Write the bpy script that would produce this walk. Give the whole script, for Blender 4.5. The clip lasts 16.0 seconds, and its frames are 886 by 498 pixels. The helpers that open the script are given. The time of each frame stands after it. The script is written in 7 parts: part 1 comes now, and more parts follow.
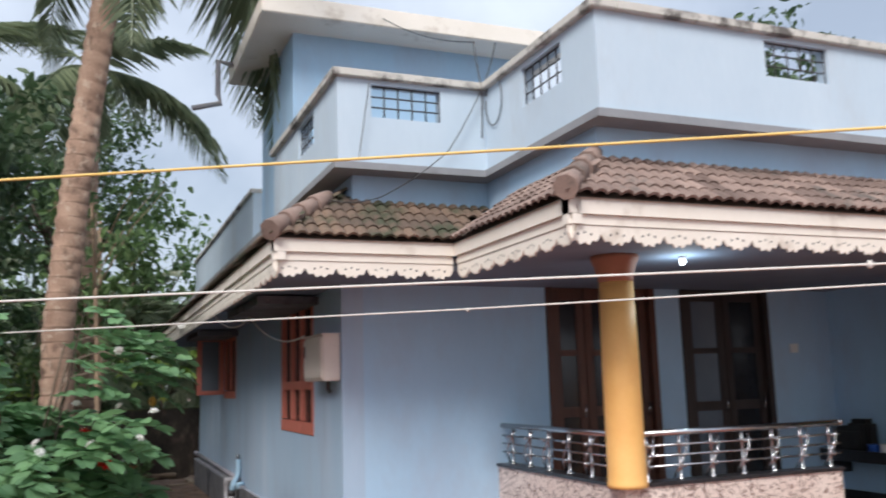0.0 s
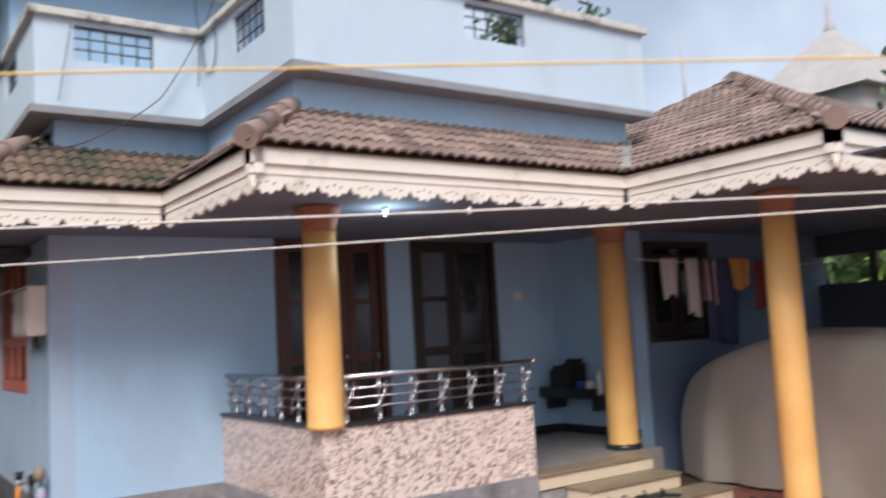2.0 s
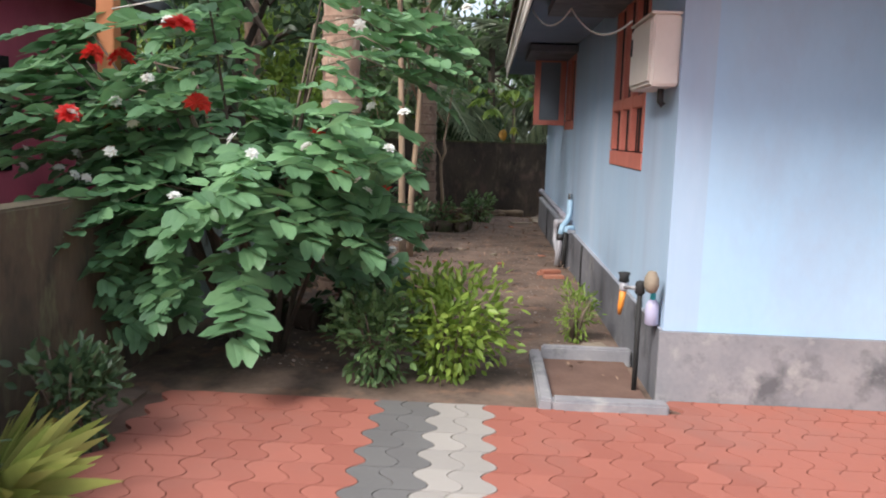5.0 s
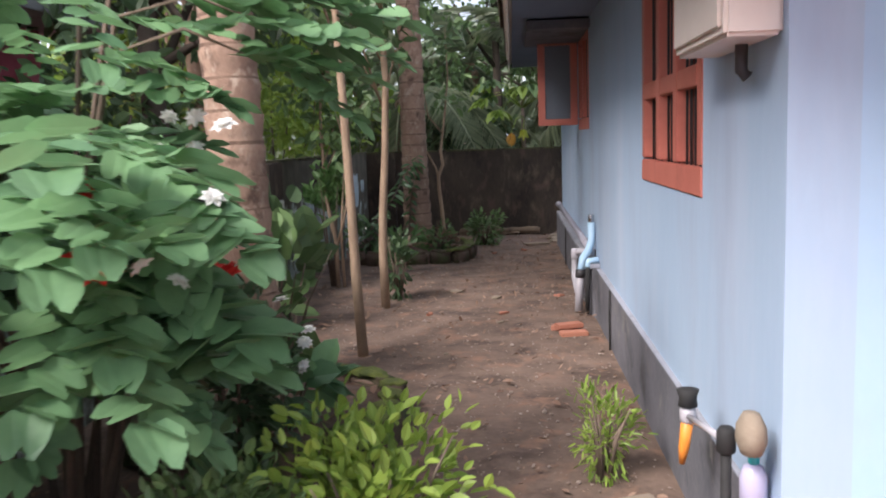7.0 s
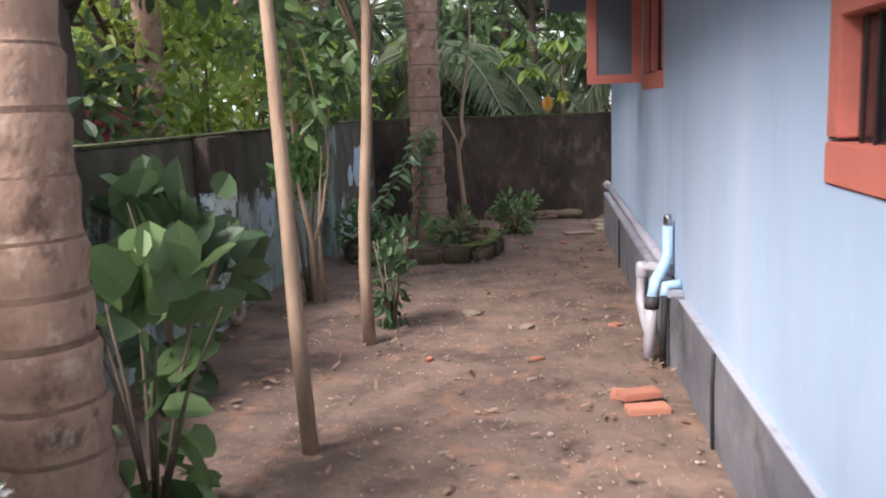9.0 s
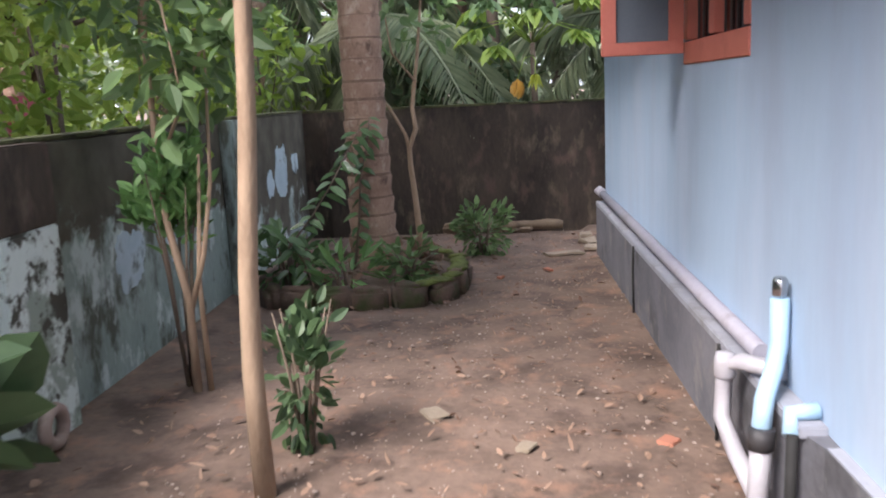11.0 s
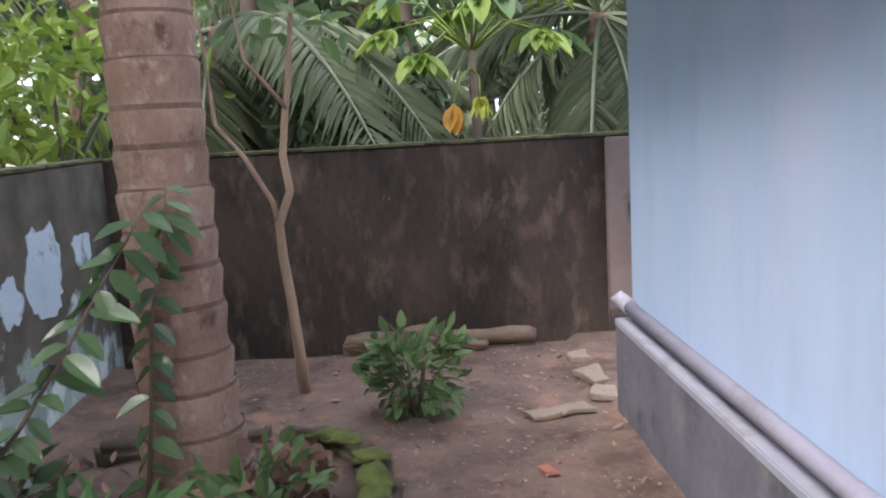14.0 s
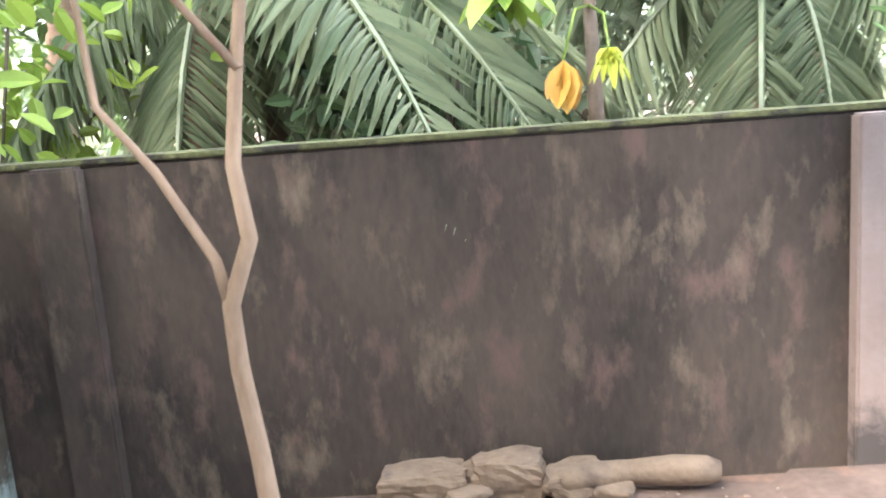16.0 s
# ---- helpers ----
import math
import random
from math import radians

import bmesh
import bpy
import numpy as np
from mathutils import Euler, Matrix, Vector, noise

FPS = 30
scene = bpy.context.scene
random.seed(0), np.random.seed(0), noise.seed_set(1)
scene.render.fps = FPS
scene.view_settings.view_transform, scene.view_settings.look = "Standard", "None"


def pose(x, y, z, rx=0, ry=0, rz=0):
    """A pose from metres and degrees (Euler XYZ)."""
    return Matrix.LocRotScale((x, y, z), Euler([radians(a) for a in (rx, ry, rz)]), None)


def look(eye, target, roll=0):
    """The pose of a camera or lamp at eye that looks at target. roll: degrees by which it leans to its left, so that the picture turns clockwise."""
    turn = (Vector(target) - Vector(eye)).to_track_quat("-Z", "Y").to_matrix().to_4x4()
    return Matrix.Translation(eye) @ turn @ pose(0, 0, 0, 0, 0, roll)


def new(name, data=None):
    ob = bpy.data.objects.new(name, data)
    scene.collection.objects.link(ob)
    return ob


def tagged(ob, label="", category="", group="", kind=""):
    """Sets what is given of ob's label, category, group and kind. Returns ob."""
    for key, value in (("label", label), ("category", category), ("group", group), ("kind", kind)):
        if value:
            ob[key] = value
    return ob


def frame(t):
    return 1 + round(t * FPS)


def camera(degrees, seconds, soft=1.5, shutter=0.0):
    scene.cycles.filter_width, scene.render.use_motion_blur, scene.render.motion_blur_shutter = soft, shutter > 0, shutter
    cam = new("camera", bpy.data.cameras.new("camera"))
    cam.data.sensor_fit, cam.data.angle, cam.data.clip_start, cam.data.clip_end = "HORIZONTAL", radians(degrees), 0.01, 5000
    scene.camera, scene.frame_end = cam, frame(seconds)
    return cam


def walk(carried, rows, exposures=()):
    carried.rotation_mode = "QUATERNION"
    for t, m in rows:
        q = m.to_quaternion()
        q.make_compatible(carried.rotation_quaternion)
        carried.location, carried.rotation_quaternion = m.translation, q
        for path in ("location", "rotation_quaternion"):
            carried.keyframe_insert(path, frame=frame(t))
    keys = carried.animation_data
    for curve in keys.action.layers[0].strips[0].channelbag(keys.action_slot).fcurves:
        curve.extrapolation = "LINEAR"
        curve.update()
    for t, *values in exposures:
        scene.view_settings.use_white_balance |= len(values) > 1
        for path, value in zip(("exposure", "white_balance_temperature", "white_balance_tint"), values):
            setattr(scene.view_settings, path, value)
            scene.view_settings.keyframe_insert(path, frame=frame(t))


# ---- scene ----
cam = camera(54.6, 16.0, soft=1.9, shutter=0.4)
PATH = [
    (0, (-2.052, -7.482, 1.822), (-1.305, -5.653, 2.128), -1.7),
    (0.5, (-1.903, -7.685, 1.829), (-0.98, -5.938, 2.142), -1.1),
    (1, (-1.633, -7.852, 1.821), (-0.52, -6.218, 2.122), -2.0),
    (1.5, (-1.435, -7.974, 1.83), (-0.196, -6.431, 2.115), -3.3),
    (2, (-1.417, -7.963, 1.724), (-0.277, -6.33, 1.911), -3.1),
    (2.2, (-1.476, -7.909, 1.659), (-0.484, -6.179, 1.808), -2.6),
    (2.5, (-1.52, -7.86, 1.599), (-0.823, -5.989, 1.708), -1.4),
    (2.9, (-1.44, -7.582, 1.538), (-1.068, -5.617, 1.52), -0.3),
    (3, (-1.479, -7.487, 1.515), (-1.186, -5.509, 1.466), 0.3),
    (3.2, (-1.437, -7.332, 1.455), (-1.307, -5.339, 1.367), 0.7),
    (5.3, (-1.04, -4.691, 1.55), (-1.178, -2.714, 1.282), 0.7),
    (5.5, (-1.002, -4.438, 1.559), (-1.19, -2.463, 1.311), -0.9),
    (6, (-0.931, -3.791, 1.627), (-1.146, -1.812, 1.439), -1.0),
    (6.5, (-0.848, -3.174, 1.643), (-1.016, -1.191, 1.446), -2.6),
    (7, (-0.767, -2.485, 1.596), (-0.932, -0.508, 1.345), -1.9),
    (7.5, (-0.733, -1.823, 1.61), (-0.811, 0.152, 1.307), -3.7),
    (8, (-0.662, -1.132, 1.585), (-0.807, 0.833, 1.239), -2.7),
    (8.2, (-0.686, -0.888, 1.597), (-0.88, 1.072, 1.254), -2.2),
    (10.3, (-0.917, 1.639, 1.563), (-1.177, 3.596, 1.248), -2.0),
    (10.5, (-0.945, 1.874, 1.568), (-1.177, 3.83, 1.224), -2.2),
    (11, (-1.038, 2.506, 1.568), (-1.174, 4.469, 1.21), -2.6),
    (11.5, (-1.029, 3.189, 1.614), (-1.229, 5.169, 1.415), -2.4),
    (12, (-1.157, 3.846, 1.66), (-1.287, 5.836, 1.517), -2.7),
    (12.5, (-1.143, 4.504, 1.614), (-1.18, 6.488, 1.367), -3.5),
    (13, (-1.205, 5.143, 1.605), (-1.209, 7.127, 1.353), -2.7),
    (13.5, (-1.175, 5.803, 1.609), (-1.092, 7.785, 1.359), -3.4),
    (14, (-1.217, 6.427, 1.595), (-1.133, 8.402, 1.292), -3.1),
    (14.5, (-1.292, 7.107, 1.614), (-1.177, 9.08, 1.309), -2.7),
    (15, (-1.265, 7.846, 1.618), (-1.222, 9.826, 1.338), -1.7),
    (15.5, (-1.366, 8.677, 1.505), (-1.355, 10.656, 1.217), -4.2),
    (16, (-1.212, 9.201, 1.59), (-1.306, 11.166, 1.231), -4.3),
]
walk(cam, [(t, look(eye, target, roll)) for t, eye, target, roll in PATH], [(0.0, 0.5, 6500, 10), (1.5, 0.45, 6500, 10), (2.2, 0.55, 6500, 11), (3.0, 0.7, 6550, 12), (5.5, 1.25, 6600, 11), (6.0, 1.3, 6600, 11), (7.5, 1.35, 6650, 20), (8.0, 1.5, 6650, 20), (10.3, 2.08, 6600, 18), (11.0, 2.12, 6600, 18), (11.6, 2.4, 6600, 19), (12.5, 2.5, 6550, 23), (13.0, 2.45, 6550, 23), (14.5, 2.5, 6450, 22), (15.3, 3.1, 6500, 19), (16.0, 4.0, 6600, 15)])
# ---------------------------------------------------------------- light
world = bpy.data.worlds.new("world")
scene.world = world
world.use_nodes = True
wn = world.node_tree.nodes
sky = wn.new("ShaderNodeTexSky")
sky.sky_type = "NISHITA"
sky.sun_disc = False
sky.sun_elevation = radians(44)
sky.sun_rotation = radians(221)
sky.air_density = 1.0
sky.dust_density = 3.0
cloud = wn.new("ShaderNodeTexNoise")
cloud.inputs["Scale"].default_value = 2.2
cloud.inputs["Detail"].default_value = 6.0
ramp = wn.new("ShaderNodeMapRange")
ramp.inputs["From Min"].default_value = 0.35
ramp.inputs["From Max"].default_value = 0.62
ramp.inputs["To Min"].default_value = 0.35
ramp.inputs["To Max"].default_value = 0.9
mixs = wn.new("ShaderNodeMix")
mixs.data_type = "RGBA"
mixs.inputs[7].default_value = (8.8, 9.8, 11.4, 1)
link = world.node_tree.links.new
link(cloud.outputs["Fac"], ramp.inputs["Value"])
link(ramp.outputs["Result"], mixs.inputs[0])
link(sky.outputs["Color"], mixs.inputs[6])
link(mixs.outputs[2], wn["Background"].inputs["Color"])
wn["Background"].inputs["Strength"].default_value = 0.078
sun = new("sun", bpy.data.lights.new("sun", "SUN"))
sun.data.energy = 2.5
sun.data.angle = radians(25)
sun.data.color = (1.0, 0.97, 0.93)
sun.matrix_world = look((-18, -21, 28), (0, 0, 0))


# ---------------------------------------------------------------- materials
def material(name, c1, c2, rough=0.7, scale=3.0, fine=40.0, bump=0.15, metal=0.0, spots=None, island=False, spot_scale=1.2, spot_edge=(0.52, 0.62), stretch=(1, 1, 1), objrand=False):
    """Two colours mixed at a coarse and a fine scale, fine relief, and stains of a third colour."""
    m = bpy.data.materials.new(name)
    m.use_nodes = True
    n, l = m.node_tree.nodes, m.node_tree.links.new
    bsdf = n["Principled BSDF"]
    bsdf.inputs["Roughness"].default_value = rough
    bsdf.inputs["Metallic"].default_value = metal
    geo = n.new("ShaderNodeNewGeometry")
    mapping = n.new("ShaderNodeMapping")
    mapping.inputs["Scale"].default_value = stretch
    l(geo.outputs["Position"], mapping.inputs["Vector"])
    a = n.new("ShaderNodeTexNoise")
    a.inputs["Scale"].default_value = scale
    a.inputs["Detail"].default_value = 5
    b = n.new("ShaderNodeTexNoise")
    b.inputs["Scale"].default_value = fine
    b.inputs["Detail"].default_value = 3
    for t in (a, b):
        l(mapping.outputs["Vector"], t.inputs["Vector"])
    add = n.new("ShaderNodeMath")
    add.operation = "MULTIPLY_ADD"
    add.inputs[1].default_value = 0.35
    l(b.outputs["Fac"], add.inputs[0])
    l(a.outputs["Fac"], add.inputs[2])
    rng = n.new("ShaderNodeMapRange")
    rng.inputs["From Min"].default_value = 0.4
    rng.inputs["From Max"].default_value = 0.95
    l(add.outputs[0], rng.inputs["Value"])
    fac = rng.outputs["Result"]
    if island or objrand:
        src = geo.outputs["Random Per Island"] if island else n.new("ShaderNodeObjectInfo").outputs["Random"]
        mul = n.new("ShaderNodeMath")
        mul.operation = "MULTIPLY_ADD"
        mul.inputs[1].default_value = 0.4
        l(fac, mul.inputs[0])
        sc = n.new("ShaderNodeMath")
        sc.operation = "MULTIPLY"
        sc.inputs[1].default_value = 0.7
        l(src, sc.inputs[0])
        l(sc.outputs[0], mul.inputs[2])
        fac = mul.outputs[0]
    mix = n.new("ShaderNodeMix")
    mix.data_type = "RGBA"
    mix.inputs[6].default_value = (*c1, 1)
    mix.inputs[7].default_value = (*c2, 1)
    l(fac, mix.inputs[0])
    col = mix.outputs[2]
    for s, c in enumerate(spots or ()):
        sp = n.new("ShaderNodeTexNoise")
        sp.inputs["Scale"].default_value = spot_scale * (1 + 0.7 * s)
        sp.inputs["Detail"].default_value = 8
        sp.inputs["Roughness"].default_value = 0.65
        off = n.new("ShaderNodeVectorMath")
        off.inputs[1].default_value = (7.3 * s, 3.1 * s, 1.7 * s)
        l(mapping.outputs["Vector"], off.inputs[0])
        l(off.outputs[0], sp.inputs["Vector"])
        r2 = n.new("ShaderNodeMapRange")
        r2.inputs["From Min"].default_value, r2.inputs["From Max"].default_value = spot_edge
        l(sp.outputs["Fac"], r2.inputs["Value"])
        m2 = n.new("ShaderNodeMix")
        m2.data_type = "RGBA"
        m2.inputs[7].default_value = (*c, 1)
        l(r2.outputs["Result"], m2.inputs[0])
        l(col, m2.inputs[6])
        col = m2.outputs[2]
    l(col, bsdf.inputs["Base Color"])
    if bump:
        bp = n.new("ShaderNodeBump")
        bp.inputs["Strength"].default_value = bump
        bp.inputs["Distance"].default_value = 0.02
        l(add.outputs[0], bp.inputs["Height"])
        l(bp.outputs["Normal"], bsdf.inputs["Normal"])
    return m


def leafy(name, c1, c2, rough=0.45, through_light=0.35):
    m = material(name, c1, c2, rough, 2.0, 30, 0.05, island=True)
    n, l = m.node_tree.nodes, m.node_tree.links.new
    bsdf = n["Principled BSDF"]
    tr = n.new("ShaderNodeBsdfTranslucent")
    src = bsdf.inputs["Base Color"].links[0].from_socket
    l(src, tr.inputs["Color"])
    mx = n.new("ShaderNodeMixShader")
    mx.inputs[0].default_value = through_light
    l(bsdf.outputs[0], mx.inputs[1])
    l(tr.outputs[0], mx.inputs[2])
    l(mx.outputs[0], n["Material Output"].inputs["Surface"])
    return m


def granite():
    """Cream and pink stone tiles with a dark broken speckle."""
    m = material("patterned_stone_tile", (0.78, 0.68, 0.62), (0.66, 0.54, 0.49), 0.35, 6, 60, 0.02)
    n, l = m.node_tree.nodes, m.node_tree.links.new
    src = n["Principled BSDF"].inputs["Base Color"].links[0].from_socket
    geo = n.new("ShaderNodeNewGeometry")
    v = n.new("ShaderNodeTexNoise")
    v.inputs["Scale"].default_value = 20
    v.inputs["Detail"].default_value = 2.5
    v.inputs["Distortion"].default_value = 2.0
    l(geo.outputs["Position"], v.inputs["Vector"])
    r = n.new("ShaderNodeMapRange")
    r.inputs["From Min"].default_value, r.inputs["From Max"].default_value = 0.535, 0.57
    l(v.outputs["Fac"], r.inputs["Value"])
    mx = n.new("ShaderNodeMix")
    mx.data_type = "RGBA"
    mx.inputs[7].default_value = (0.24, 0.165, 0.14, 1)
    l(r.outputs["Result"], mx.inputs[0])
    l(src, mx.inputs[6])
    l(mx.outputs[2], n["Principled BSDF"].inputs["Base Color"])
    return m


SIDEBLUE = material("chalky_blue_wall_paint", (0.345, 0.475, 0.625), (0.41, 0.535, 0.675), 0.8, 1.1, 25, 0.06, spots=[(0.46, 0.54, 0.66), (0.35, 0.43, 0.56)], spot_scale=1.3, spot_edge=(0.5, 0.78), stretch=(1, 1, 0.22))
LEDGEBLUE = material("dirty_pale_blue_ledge", (0.27, 0.285, 0.33), (0.36, 0.375, 0.42), 0.85, 3, 30, 0.2, spots=[(0.20, 0.20, 0.21)], spot_scale=3, spot_edge=(0.5, 0.68))
PIPELILAC = material("painted_lilac_grey_pipe", (0.29, 0.285, 0.34), (0.38, 0.37, 0.425), 0.55, 4, 50, 0.05, spots=[(0.24, 0.225, 0.24)], spot_scale=4, spot_edge=(0.52, 0.72))
# Blue wall paint with the shade under the car porch put into it.
SHADEDBLUE = material("shaded_blue_wall_paint", (0.14, 0.20, 0.31), (0.18, 0.25, 0.37), 0.75, 1.3, 25, 0.05)
BLUE = material("blue_wall_paint", (0.345, 0.53, 0.715), (0.40, 0.585, 0.765), 0.75, 1.3, 25, 0.05, spots=[(0.39, 0.51, 0.64), (0.36, 0.46, 0.60)], spot_scale=0.9, spot_edge=(0.5, 0.8), stretch=(1, 1, 0.5))
PALEBLUE = material("weathered_pale_blue_paint", (0.455, 0.56, 0.66), (0.52, 0.62, 0.71), 0.8, 1.5, 25, 0.08, spots=[(0.44, 0.49, 0.54)], spot_scale=1.3, spot_edge=(0.52, 0.75), stretch=(1, 1, 0.35))
CEMENT = material("grey_cement_plinth", (0.19, 0.19, 0.21), (0.30, 0.29, 0.30), 0.9, 3, 30, 0.3, spots=[(0.11, 0.11, 0.12), (0.36, 0.35, 0.34)], spot_scale=2.5, spot_edge=(0.53, 0.68))
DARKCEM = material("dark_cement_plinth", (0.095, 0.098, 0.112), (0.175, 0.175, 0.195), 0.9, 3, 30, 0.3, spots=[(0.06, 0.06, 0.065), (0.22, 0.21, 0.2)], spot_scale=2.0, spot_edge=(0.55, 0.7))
CREAM = material("cream_fascia_paint", (0.75, 0.69, 0.61), (0.83, 0.77, 0.70), 0.7, 2, 30, 0.08, spots=[(0.46, 0.38, 0.31)], spot_scale=2.2, spot_edge=(0.58, 0.75))
COPING = material("stained_coping", (0.52, 0.50, 0.46), (0.62, 0.60, 0.56), 0.85, 3, 30, 0.2, spots=[(0.13, 0.12, 0.11)], spot_scale=3, spot_edge=(0.5, 0.62))
LEDGE = material("grey_ledge", (0.22, 0.23, 0.25), (0.30, 0.31, 0.33), 0.9, 3, 30, 0.2)
TILE = material("clay_roof_tile", (0.11, 0.073, 0.062), (0.32, 0.23, 0.195), 0.85, 5, 40, 0.25, objrand=True, spots=[(0.10, 0.09, 0.08)], spot_scale=4, spot_edge=(0.55, 0.7))
OLDTILE = material("mossy_clay_roof_tile", (0.075, 0.055, 0.045), (0.21, 0.14, 0.10), 0.9, 5, 40, 0.3, objrand=True, spots=[(0.055, 0.06, 0.035)], spot_scale=3, spot_edge=(0.48, 0.6))
ORANGE = material("orange_yellow_column_paint", (0.80, 0.44, 0.13), (0.87, 0.52, 0.19), 0.55, 2, 30, 0.05, spots=[(0.72, 0.36, 0.12)], spot_scale=1.5, spot_edge=(0.5, 0.8))
TERRA = material("terracotta_capital_paint", (0.30, 0.13, 0.08), (0.38, 0.18, 0.11), 0.7, 3, 30, 0.1)
GRANITE = granite()
STEEL = material("polished_steel", (0.46, 0.46, 0.48), (0.55, 0.55, 0.57), 0.24, 3, 60, 0.0, metal=1.0)
BLACK = material("black_polished_stone", (0.015, 0.015, 0.018), (0.03, 0.03, 0.034), 0.3, 8, 80, 0.02)
WOOD = material("dark_stained_wood", (0.055, 0.02, 0.013), (0.11, 0.038, 0.022), 0.4, 3, 50, 0.1, stretch=(4, 4, 0.6))
DOORDARK = material("dark_door_panel", (0.022, 0.016, 0.015), (0.045, 0.03, 0.026), 0.4, 3, 50, 0.1, stretch=(4, 4, 0.6))
SALMON = material("salmon_red_window_paint", (0.52, 0.155, 0.115), (0.60, 0.20, 0.15), 0.55, 4, 50, 0.1, spots=[(0.42, 0.12, 0.09)], spot_scale=3, spot_edge=(0.55, 0.75))
GLASSDK = material("dark_window_glass", (0.012, 0.013, 0.016), (0.02, 0.021, 0.025), 0.12, 3, 60, 0.0)
GLASSGREY = material("hazy_grey_glass", (0.10, 0.13, 0.165), (0.14, 0.17, 0.205), 0.25, 2, 60, 0.0)
IRON = material("black_iron", (0.03, 0.03, 0.035), (0.06, 0.055, 0.055), 0.6, 6, 80, 0.1)
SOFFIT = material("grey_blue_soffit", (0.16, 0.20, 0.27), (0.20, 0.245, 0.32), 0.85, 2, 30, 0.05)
STEPTILE = material("beige_step_tile", (0.62, 0.50, 0.36), (0.70, 0.58, 0.44), 0.4, 3, 40, 0.03)
STEPTOP = material("brown_tread_stone", (0.20, 0.16, 0.11), (0.28, 0.22, 0.15), 0.45, 6, 60, 0.05)
FLOORGREY = material("grey_verandah_floor", (0.22, 0.21, 0.20), (0.30, 0.28, 0.27), 0.4, 4, 40, 0.03)
SOIL = material("brown_earth", (0.085, 0.058, 0.043), (0.23, 0.158, 0.122), 0.95, 2.6, 24, 0.9, spots=[(0.075, 0.05, 0.039), (0.25, 0.145, 0.10)], spot_scale=2.1, spot_edge=(0.53, 0.66))
REDPAVE = material("red_paver", (0.27, 0.085, 0.06), (0.36, 0.125, 0.09), 0.8, 1.0, 30, 0.15, objrand=True, spots=[(0.27, 0.12, 0.095)], spot_scale=0.9, spot_edge=(0.5, 0.75))
DARKPAVE = material("charcoal_paver", (0.10, 0.095, 0.095), (0.15, 0.145, 0.14), 0.85, 2, 30, 0.15, objrand=True)
LIGHTPAVE = material("light_grey_paver", (0.27, 0.25, 0.23), (0.36, 0.33, 0.30), 0.85, 2, 30, 0.15, objrand=True)
JOINT = material("sandy_paver_bed", (0.11, 0.06, 0.045), (0.17, 0.10, 0.075), 0.95, 4, 50, 0.3)
OLDWALL = material("blackened_plaster_wall", (0.026, 0.021, 0.018), (0.088, 0.066, 0.05), 0.95, 1.7, 26, 0.9, spots=[(0.02, 0.017, 0.015), (0.15, 0.118, 0.085), (0.11, 0.072, 0.06)], spot_scale=2.6, spot_edge=(0.54, 0.68), stretch=(1, 1, 0.45))
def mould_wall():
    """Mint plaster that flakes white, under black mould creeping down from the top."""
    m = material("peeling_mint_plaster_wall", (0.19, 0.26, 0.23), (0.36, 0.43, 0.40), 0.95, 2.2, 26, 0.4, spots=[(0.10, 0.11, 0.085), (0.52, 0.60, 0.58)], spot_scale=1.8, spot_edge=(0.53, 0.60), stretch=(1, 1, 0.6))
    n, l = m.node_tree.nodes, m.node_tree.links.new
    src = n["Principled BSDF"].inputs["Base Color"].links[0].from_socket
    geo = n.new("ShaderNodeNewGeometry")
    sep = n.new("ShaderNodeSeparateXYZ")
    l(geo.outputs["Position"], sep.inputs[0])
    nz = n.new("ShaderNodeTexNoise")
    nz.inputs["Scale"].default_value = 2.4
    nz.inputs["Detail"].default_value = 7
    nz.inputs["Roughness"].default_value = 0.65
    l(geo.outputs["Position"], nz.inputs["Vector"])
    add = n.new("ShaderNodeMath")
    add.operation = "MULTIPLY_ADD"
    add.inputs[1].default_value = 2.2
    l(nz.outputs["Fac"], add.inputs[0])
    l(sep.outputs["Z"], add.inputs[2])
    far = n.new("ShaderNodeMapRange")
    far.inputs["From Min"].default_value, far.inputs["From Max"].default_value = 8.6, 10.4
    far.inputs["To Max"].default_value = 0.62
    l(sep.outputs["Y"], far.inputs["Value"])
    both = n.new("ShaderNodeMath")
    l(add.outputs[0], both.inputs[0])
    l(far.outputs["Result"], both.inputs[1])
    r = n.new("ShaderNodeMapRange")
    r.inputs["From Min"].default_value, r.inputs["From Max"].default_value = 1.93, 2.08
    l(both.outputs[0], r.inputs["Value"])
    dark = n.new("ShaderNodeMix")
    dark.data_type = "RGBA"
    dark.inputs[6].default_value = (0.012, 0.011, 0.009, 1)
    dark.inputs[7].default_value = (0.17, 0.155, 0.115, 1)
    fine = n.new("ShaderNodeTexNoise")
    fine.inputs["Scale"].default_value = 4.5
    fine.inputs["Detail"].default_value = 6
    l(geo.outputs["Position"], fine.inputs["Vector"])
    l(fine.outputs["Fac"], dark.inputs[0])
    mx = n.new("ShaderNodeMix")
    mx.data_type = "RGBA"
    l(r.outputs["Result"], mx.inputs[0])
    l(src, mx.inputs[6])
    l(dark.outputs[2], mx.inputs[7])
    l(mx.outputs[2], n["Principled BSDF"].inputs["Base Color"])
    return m


